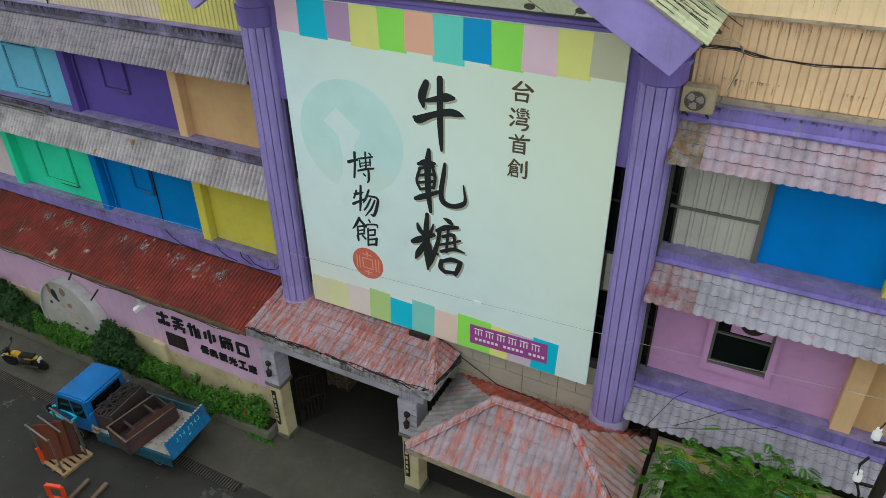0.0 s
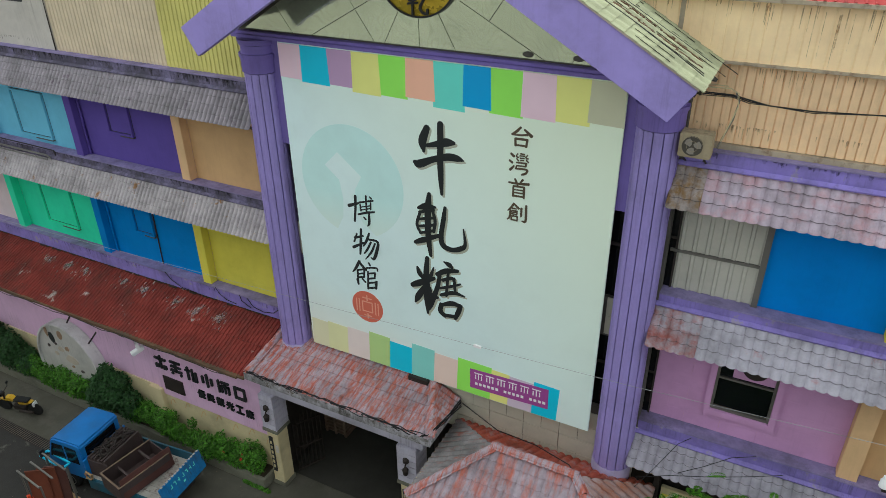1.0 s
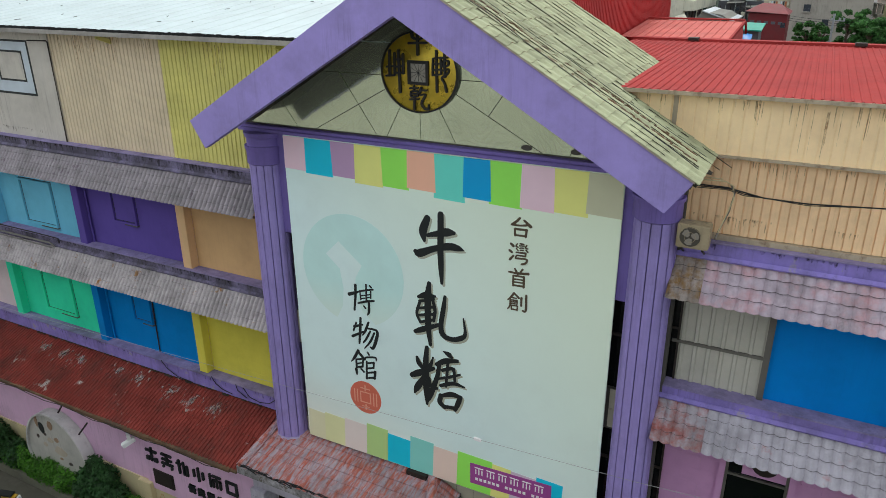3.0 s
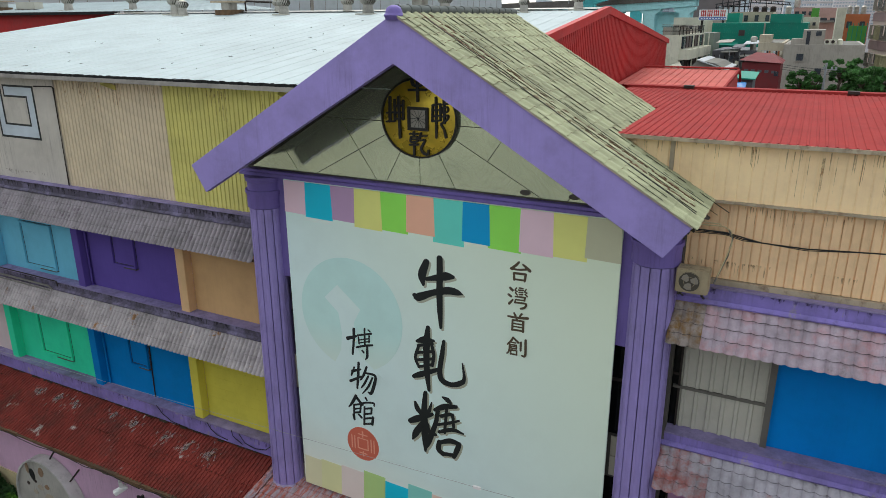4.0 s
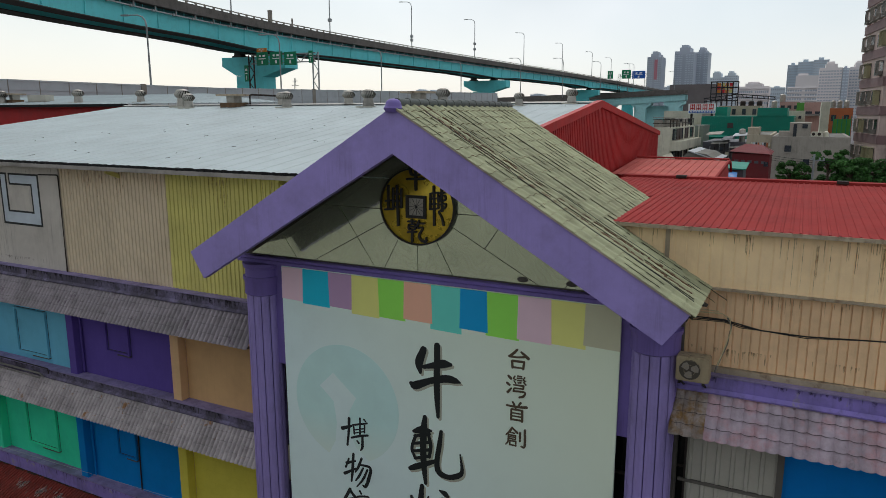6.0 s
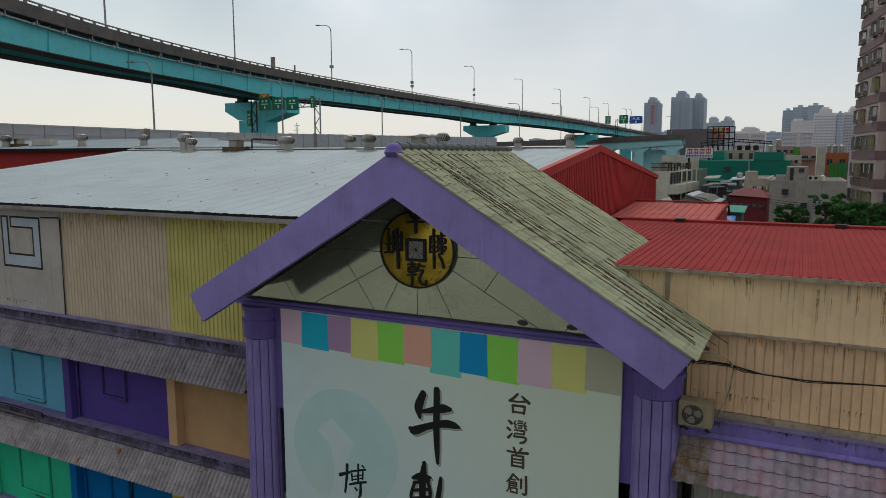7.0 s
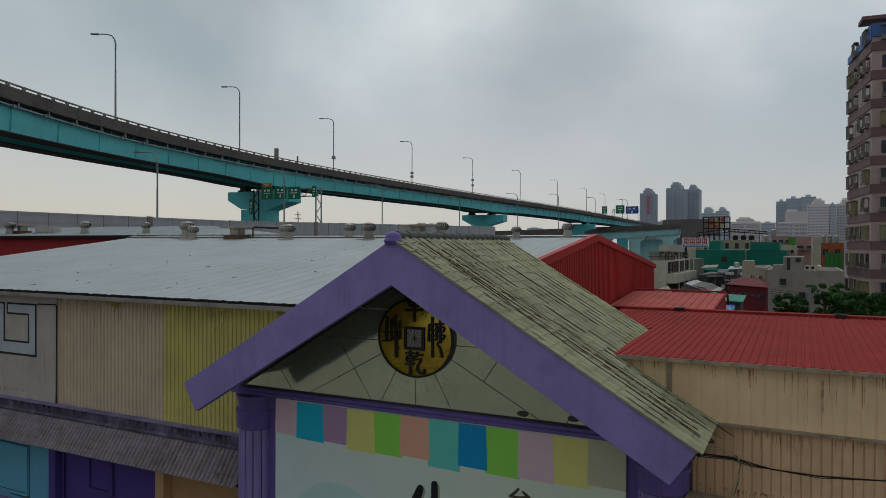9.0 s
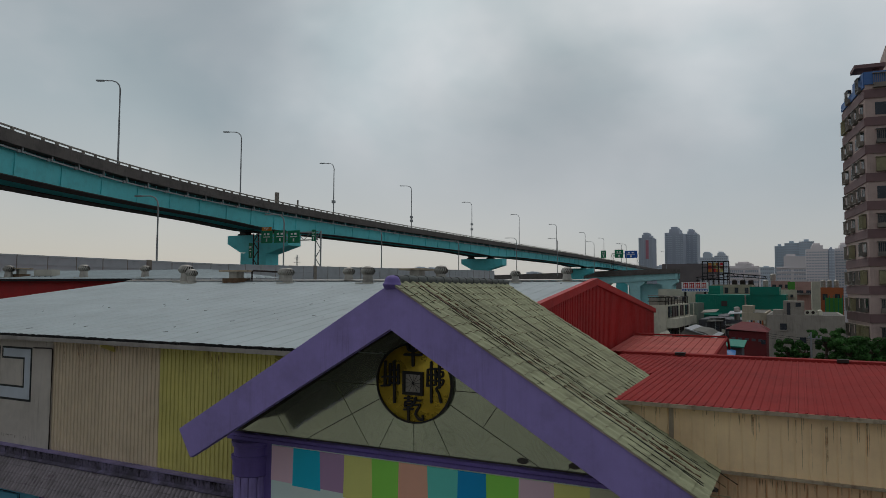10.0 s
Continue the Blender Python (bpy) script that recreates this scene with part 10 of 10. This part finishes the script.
for s in (-1, 1):
    bm = shape()
    box(bm, 0.06, 3.12, s * 0.88 - 0.025, s * 0.88 + 0.025, 0.74, 1.16 if s < 0 else 0.86)
    tpart("bed_side", bm, TRUCK_BED, label="teal side board")
bm = shape()
box(bm, 0.1, 3.08, 0.9, 0.93, 0.44, 0.83)
tpart("drop_side", bm, TRUCK_BED, label="side board folded down over the wheel", bevel=0.006)
bm = shape()
box(bm, 3.10, 3.16, -0.86, 0.86, 0.84, 1.5)
tpart("headboard", bm, TRUCK_BLUE)
bm = shape()
TG = Matrix.Translation((0.03, 0, 0.8)) @ Matrix.Rotation(radians(16), 4, "Y")
box(bm, -0.03, 0.02, -0.9, 0.9, -0.03, 0.64, TG)
tail = tpart("tailgate", bm, TAIL_BLUE, label="dirty blue tailgate with pale marks", bevel=0.008)
bm = shape()
tg = random.Random(12)
for i in range(14):
    y = -0.86 + i * 0.123
    box(bm, -0.034, 0.024, y, y + tg.uniform(0.04, 0.1), 0.62, 0.646, TG)
tpart("worn_edge", bm, WHITE_SHEET, tail, "chipped pale top edge", kind="stuff")
for y in (-0.62, 0.62):
    bm = shape()
    box(bm, -0.05, -0.03, y - 0.015, y + 0.015, 0.0, 0.6, TG)
    tpart("stiffener", bm, TAIL_BLUE, tail)
bm = shape()
for i in range(7):
    y = -0.55 + i * 0.16 + (0.04 if i > 3 else 0)
    box(bm, -0.037, -0.03, y, y + 0.025, 0.34, 0.47, TG)
    box(bm, -0.037, -0.03, y + 0.025, y + 0.08, 0.34 + 0.05 * (i % 3), 0.365 + 0.05 * (i % 3), TG)
tpart("tail_marks", bm, SWATCH["aqua"], tail, "pale painted marks", kind="stuff")
bm = shape()
box(bm, -0.037, -0.03, -0.04, 0.04, 0.18, 0.24, TG)
tpart("tail_badge", bm, SWATCH["aqua"], tail)
for wx in (0.85, 4.05):
    for s in (-1, 1):
        bm = shape()
        lathe(bm, wx, 0.3, [(0.18, s * 0.62), (0.29, s * 0.63), (0.3, s * 0.70), (0.29, s * 0.79), (0.18, s * 0.80)], 20, "y")
        wh = tpart("wheel", bm, RUBBER, smooth=True)
        bm = shape()
        lathe(bm, wx, 0.3, [(0.17, s * 0.72), (0.17, s * 0.805), (0.06, s * 0.78)], 14, "y")
        tpart("rim", bm, FAN_GREY, wh)
# load
crate = thing("slatted_crate", (-17, 9.5, 0.85), "dark brown slatted wooden crate on the truck", "crate")
for i in range(6):
    bm = shape()
    x = 2.36 + i * 0.13
    box(bm, x, x + 0.06, -0.72, 0.72, 0.86, 1.62 - 0.02 * (i % 3))
    tpart("slat", bm, WOOD_BROWN, crate)
for y in (-0.74, 0.70):
    bm = shape()
    box(bm, 2.3, 3.08, y, y + 0.04, 0.86, 1.5)
    tpart("side", bm, WOOD_BROWN, crate)
bm = shape()
cr = random.Random(3)
for k in range(7):
    pts = [(2.4 + cr.uniform(0, 0.65), -0.6 + j * 0.2 + cr.uniform(-0.05, 0.05), 1.64 + cr.uniform(0, 0.06)) for j in range(7)]
    tube(bm, pts, 0.025, 5)
tpart("chain", bm, IRON, crate, "tangled dark rods on top")
cab_t = thing("old_cabinet", (-15.5, 9.6, 0.85), "open brown wooden cabinet lying across the truck bed", "cabinet")
CM = Matrix.Translation((1.62, 0.3, 0.86)) @ Matrix.Diagonal((0.84, 0.92, 1.1, 1)) @ Matrix.Rotation(radians(-14), 4, "Z")
for nm, a in (("side_board", (-0.62, -0.58, -0.95, 0.95, 0, 0.52)), ("side_board", (0.58, 0.62, -0.95, 0.95, 0, 0.52)), ("end_board", (-0.58, 0.58, -0.95, -0.91, 0, 0.5)),
              ("end_board", (-0.58, 0.58, 0.91, 0.95, 0, 0.5)), ("back_board", (-0.58, 0.58, -0.91, 0.91, 0.0, 0.03)), ("rail", (-0.58, 0.58, -0.5, -0.42, 0.38, 0.46)), ("rail", (-0.58, 0.58, 0.32, 0.40, 0.3, 0.38)), ("back_panel", (-0.2, 0.56, -0.4, 0.3, 0.03, 0.06))):
    bm = shape()
    box(bm, *a, CM)
    tpart(nm, bm, WOOD_BROWN, cab_t, bevel=0.006)
for a in ((-0.63, -0.57, -0.96, 0.96), (0.57, 0.63, -0.96, 0.96), (-0.57, 0.57, 0.9, 0.96)):
    bm = shape()
    box(bm, a[0], a[1], a[2], a[3], 0.522, 0.535, CM)
    tpart("worn_edge", bm, WOOD_GREY, cab_t, "pale worn edge")
bm = shape()
box(bm, -0.66, -0.63, -1.05, 0.85, -0.05, 0.6, CM @ Matrix.Rotation(radians(10), 4, "Y"))
tpart("door", bm, WOOD_DARK, cab_t, "reddish brown cabinet door")
rope = thing("rope_bundle", (-16.9, 9.0, 0.9), "pale yellow rope bundle hanging on the truck side", "rope")
bm = shape()
rr = random.Random(9)
tube(bm, [(3.0 + 0.14 * math.cos(i * 0.9) + rr.uniform(-0.05, 0.05), 0.92 + rr.uniform(-0.03, 0.05), 1.0 + 0.16 * math.sin(i * 0.9)) for i in range(26)], 0.02, 5)
tpart("rope", bm, WOOD_PALE, rope)

# ---- pallet with leaning boards and steel rack ----
pal = thing("pallet", (-17.9, 8.0, 0), "pale wooden pallet on the asphalt", "pallet")
PM = pose(-17.85, 8.0, 0, 0, 0, -4)
for i in range(6):
    bm = shape()
    box(bm, -0.62, 0.62, -0.5 + i * 0.185, -0.38 + i * 0.185, 0.11, 0.135, PM)
    part("slat", bm, WOOD_PALE, pal)
for x in (-0.58, -0.05, 0.48):
    bm = shape()
    box(bm, x, x + 0.1, -0.5, 0.54, 0, 0.11, PM)
    part("bearer", bm, WOOD_PALE, pal)
rack = thing("steel_rack", (-18.1, 8.1, 0.13), "steel rack with leaning dark red boards", "rack")
for x, y in ((-0.55, -0.42), (0.5, -0.42), (-0.55, 0.4), (0.5, 0.4)):
    bm = shape()
    bar(bm, PM @ Vector((x, y, 0.135)), PM @ Vector((x - 0.03, y, 1.6)), 0.045, 0.045)
    part("leg", bm, ALU, rack)
for y in (-0.42, 0.0, 0.4):
    bm = shape()
    bar(bm, PM @ Vector((-0.72, y, 1.6)), PM @ Vector((0.5, y - 0.05, 1.6)), 0.05, 0.045)
    part("rail", bm, ALU, rack)
for x, y, hw, m_ in ((-0.3, -0.14, 0.3, BOARD_RUST), (-0.12, 0.08, 0.27, BOARD_RUST), (0.02, 0.26, 0.3, WOOD_DARK)):
    # bowed board: its foot slides forward on the pallet
    bow = [(0.12 * (1 - j / 7) ** 2, 0.14 + 1.42 * j / 7) for j in range(8)]
    bm = shape()
    for (o0, z0), (o1, z1) in zip(bow, bow[1:]):
        slab(bm, [PM @ Vector((x + s * hw * 0.81 + o * 0.59, y + s * hw * 0.59 - o * 0.81, z)) for s, o, z in ((-1, o0, z0), (1, o0, z0), (1, o1, z1), (-1, o1, z1))], (-0.016, 0.023, 0))
    bmesh.ops.remove_doubles(bm, verts=bm.verts[:], dist=0.0005)
    part("board", bm, m_, rack, "bowed red brown board")
bm = shape()
bar(bm, PM @ Vector((-0.5, -0.46, 0.14)), PM @ Vector((-0.52, -0.46, 0.7)), 0.09, 0.09)
bar(bm, PM @ Vector((-0.52, -0.3, 0.62)), PM @ Vector((-0.5, -0.46, 0.16)), 0.06, 0.06)
part("clamp", bm, ORANGE_PAINT, rack, "orange clamp")
cy = thing("cyan_frame", (-18.4, 8.7, 1.2), "cyan painted open steel frame by the cab", "frame")
for a, b in (((-18.95, 8.55), (-17.85, 8.52)), ((-18.95, 8.8), (-17.85, 8.77)), ((-18.95, 8.55), (-18.95, 8.8)), ((-17.85, 8.52), (-17.85, 8.77))):
    bm = shape()
    bar(bm, (*a, 1.22), (*b, 1.22), 0.06, 0.05)
    part("rail", bm, CYAN_PAINT, cy)
for x in (-18.93, -17.87):
    bm = shape()
    bar(bm, (x, 8.66, 0), (x, 8.66, 1.2), 0.05, 0.05)
    part("leg", bm, ALU, cy, "bare steel leg")
jack = thing("pallet_jack", (-17.1, 7.0, 0), "orange red pallet truck with wooden beams", "pallet truck")
JM = Matrix.Identity(4)
for a, b in (((-16.86, 6.72, 0.1), (-16.86, 6.74, 0.75)), ((-16.38, 6.86, 0.1), (-16.38, 6.88, 0.75)), ((-16.86, 6.74, 0.75), (-16.38, 6.88, 0.75)), ((-16.86, 6.72, 0.2), (-16.38, 6.86, 0.2))):
    bm = shape()
    bar(bm, JM @ Vector(a), JM @ Vector(b), 0.1, 0.09)
    part("frame_bar", bm, ORANGE_PAINT, jack)
for a, b in (((-16.40, 6.9, 0.1), (-16.5, 7.74, 0.1)), ((-15.72, 6.7, 0.1), (-15.88, 7.89, 0.1))):
    bm = shape()
    bar(bm, JM @ Vector(a), JM @ Vector(b), 0.12, 0.08)
    part("beam", bm, WOOD_GREY, jack, "worn wooden beam")

# ---- motorbike ----
moto = thing("motorbike", (-22.9, 10.4, 0), "yellow and black motorbike parked on the street", "motorbike")
MM = pose(-22.95, 10.38, 0, 0, 0, 14) @ pose(0, 0, 0, 9, 0, 0)


def mpart(name, bm, mat, label="", parent=None, **k):
    bmesh.ops.transform(bm, matrix=MM, verts=bm.verts[:])
    return part(name, bm, mat, parent or moto, label, **k)


for x in (-0.66, 0.66):
    bm = shape()
    lathe(bm, x, 0.29, [(0.2, -0.05), (0.28, -0.05), (0.3, 0.0), (0.28, 0.05), (0.2, 0.05)], 22, "y")
    w_ = mpart("wheel", bm, RUBBER, smooth=True)
    bm = shape()
    lathe(bm, x, 0.29, [(0.17, -0.03), (0.17, 0.03)], 12, "y")
    mpart("rim", bm, ALU, parent=w_)
bm = shape()
tube(bm, [(-0.66, 0, 0.3), (-0.5, 0, 0.62), (-0.42, 0, 0.92)], 0.04, 6)
tube(bm, [(-0.46, -0.3, 0.98), (-0.42, 0, 0.94), (-0.46, 0.3, 0.98)], 0.02, 6)
mpart("fork", bm, IRON)
bm = shape()
slab(bm, [(-0.38, -0.1, 0.62), (-0.05, -0.1, 0.58), (0.02, -0.1, 0.72), (-0.12, -0.1, 0.84), (-0.34, -0.1, 0.82)], (0, 0.2, 0))
mpart("tank", bm, MOTO_YELLOW, "yellow fuel tank", bevel=0.04)
bm = shape()
slab(bm, [(0.1, -0.09, 0.5), (0.5, -0.09, 0.56), (0.74, -0.09, 0.7), (0.5, -0.09, 0.7), (0.12, -0.09, 0.66)], (0, 0.18, 0))
mpart("side_panel", bm, MOTO_YELLOW, "yellow side panel", bevel=0.02)
bm = shape()
slab(bm, [(-0.9, -0.05, 0.5), (-0.6, -0.05, 0.62), (-0.42, -0.05, 0.56), (-0.6, -0.05, 0.58)], (0, 0.1, 0))
mpart("front_fender", bm, MOTO_YELLOW)
for sy in (-0.32, 0.32):
    bm = shape()
    bar(bm, (-0.44, sy * 0.8, 0.98), (-0.42, sy, 1.12), 0.015, 0.015)
    box(bm, -0.44, -0.42, sy - 0.05, sy + 0.05, 1.1, 1.18)
    mpart("mirror", bm, BLACK_METAL)
bm = shape()
slab(bm, [(-0.05, -0.12, 0.66), (0.6, -0.12, 0.7), (0.6, -0.12, 0.78), (0.0, -0.12, 0.76)], (0, 0.24, 0))
mpart("seat", bm, RUBBER, "black seat", bevel=0.02)
bm = shape()
box(bm, -0.15, 0.35, -0.12, 0.12, 0.22, 0.42)
tube(bm, [(0.1, -0.16, 0.25), (0.7, -0.17, 0.3)], 0.05, 8)
mpart("engine", bm, IRON)
bm = shape()
box(bm, 0.74, 0.78, -0.1, 0.1, 0.5, 0.66)
mpart("plate", bm, WHITE_INK, "white plain plate")
bm = shape()
lathe(bm, -0.55, 0.85, [(0.02, -0.1), (0.1, -0.08), (0.1, 0.08), (0.02, 0.1)], 12, "y")
mpart("headlight", bm, BLACK_METAL)

# ---- slack black cables on the ledge over the shop ----
slack = thing("slack_cables", (0, 12.75, 5.5), "thin black slack cables drooping over the shop awning", "cable")
for pts in ([(-0.51, 13.4, 5.75), (-0.74, 12.9, 5.9), (-1.16, 12.75, 5.03), (-1.5, 12.75, 4.3)],
            [(0.9, 13.4, 5.8), (0.41, 12.9, 6.0), (-0.09, 12.75, 5.64), (-0.6, 12.75, 5.2)],
            [(1.51, 13.3, 5.6), (0.85, 12.8, 5.72), (0.08, 12.75, 5.39), (-0.76, 12.75, 5.04), (-1.51, 12.75, 4.63)]):
    bm = shape()
    tube(bm, pts, 0.008, 5)
    part("strand", bm, CABLE, slack)

# ---- loose cables under the awnings of the left front ----
loose = thing("loose_cables", (-21, 13.4, 8.0), "loose black cables tacked under the awning", "cable")
lc = random.Random(44)
for x0, x1, z in ((-23.6, -20.3, 8.12), (-22.4, -20.6, 8.02), (-19.6, -17.0, 8.1), (-18.7, -17.3, 7.98)):
    bm = shape()
    n_ = 9
    tube(bm, [(x0 + (x1 - x0) * i / n_, 13.55 + lc.uniform(-0.03, 0.03), z + lc.uniform(-0.08, 0.06)) for i in range(n_ + 1)] + [(x1 + 0.05, 13.86, z + 0.1)], 0.012, 5)
    part("strand", bm, CABLE, loose)
conduit = thing("wall_conduit", (-22, 13.45, 9.4), "thin dark conduit lying on the ledge", "conduit")
bm = shape()
tube(bm, [(-28, 13.46, 9.4), (-22.78, 13.45, 9.41), (-21.38, 13.44, 9.4), (-21.33, 13.42, 9.24)], 0.02, 6)
part("pipe", bm, IRON, conduit)

# ---- feathery street tree at the right ----
tree = thing("street_tree", (1.7, 12.0, 0), "street tree with feathery bright green leaves", "tree")
bm = shape()
tube(bm, [(1.7, 12.0, 0), (1.75, 12.0, 2.0), (1.6, 11.9, 3.3)], 0.12, 8, 0.07)
rt_ = random.Random(17)
tips = []
for i in range(11):
    a = i * 0.63
    L_ = rt_.uniform(0.9, 2.0)
    tip = (1.35 + 0.85 * L_ * math.cos(a), 11.9 + 0.55 * L_ * math.sin(a), 3.9 + rt_.uniform(0.2, 1.5) - 0.25 * abs(L_ * math.cos(a)))
    tips.append(tip)
    tube(bm, [(1.65, 11.95, 2.5 + 0.07 * i), ((1.65 + tip[0]) / 2, (11.9 + tip[1]) / 2, (3.2 + tip[2]) / 2 + 0.2), tip], 0.045, 5, 0.012)
twigs = [(-0.45, 11.7, 4.45), (-0.15, 11.75, 4.85), (0.1, 11.7, 5.2), (0.6, 11.7, 5.4), (1.05, 11.7, 5.65), (1.6, 11.7, 5.25), (2.1, 11.7, 5.1), (0.3, 11.5, 4.6), (0.9, 11.5, 4.95), (1.4, 11.5, 5.0)]
for tip in twigs:
    tube(bm, [(1.62, 11.9, 3.2), ((1.6 + tip[0]) / 2, 11.8, (3.3 + tip[2]) / 2 + 0.15), tip], 0.03, 5, 0.008)
part("trunk", bm, BARK, tree)


def fronds(name, tips, per, seed, mat, parent):
    """Pinnate leaves: each a bent stalk with two rows of small leaflets."""
    r = np.random.RandomState(seed)
    V, Fc = [], []
    for tx, ty, tz in tips:
        for k in range(per):
            a = r.uniform(0, math.tau)
            ln = r.uniform(0.24, 0.48)
            base = np.array([tx, ty, tz]) + r.normal(size=3) * np.array([0.42, 0.3, 0.3])
            d = np.array([math.cos(a), math.sin(a) * 0.8, r.uniform(-0.2, 0.5)])
            d /= np.linalg.norm(d)
            side = np.cross(d, [0, 0, 1.0])
            side /= np.linalg.norm(side)
            upv = np.cross(side, d)
            for j in range(11):
                f = (j + 1) / 11
                p = base + d * ln * f - np.array([0, 0, 1]) * 0.22 * f * f
                sz = 0.105 * math.sin(math.pi * min(0.95, f * 0.8 + 0.15))
                for s in (-1, 1):
                    i0 = len(V)
                    e = side * s * sz + d * sz * 0.35 - upv * sz * 0.25
                    w = d * 0.014
                    V += [(p - w).tolist(), (p + e * 0.5 - w * 1.2).tolist(), (p + e).tolist(), (p + e * 0.5 + w * 1.4).tolist()]
                    Fc.append((i0, i0 + 1, i0 + 2, i0 + 3))
    me = bpy.data.meshes.new(name)
    me.from_pydata(V, [], Fc)
    me.materials.append(mat)
    ob = new(name, me)
    ob.parent = parent
    ob.matrix_parent_inverse = parent.matrix_world.inverted()
    return ob


fronds("crown", tips + twigs + [(0.9, 11.7, 4.6), (2.3, 11.8, 4.7), (1.6, 11.7, 4.9), (0.5, 11.8, 4.1), (2.8, 11.8, 4.4), (1.3, 11.5, 4.1), (2.0, 11.5, 4.2)], 27, 5, TREE_LEAF, tree)
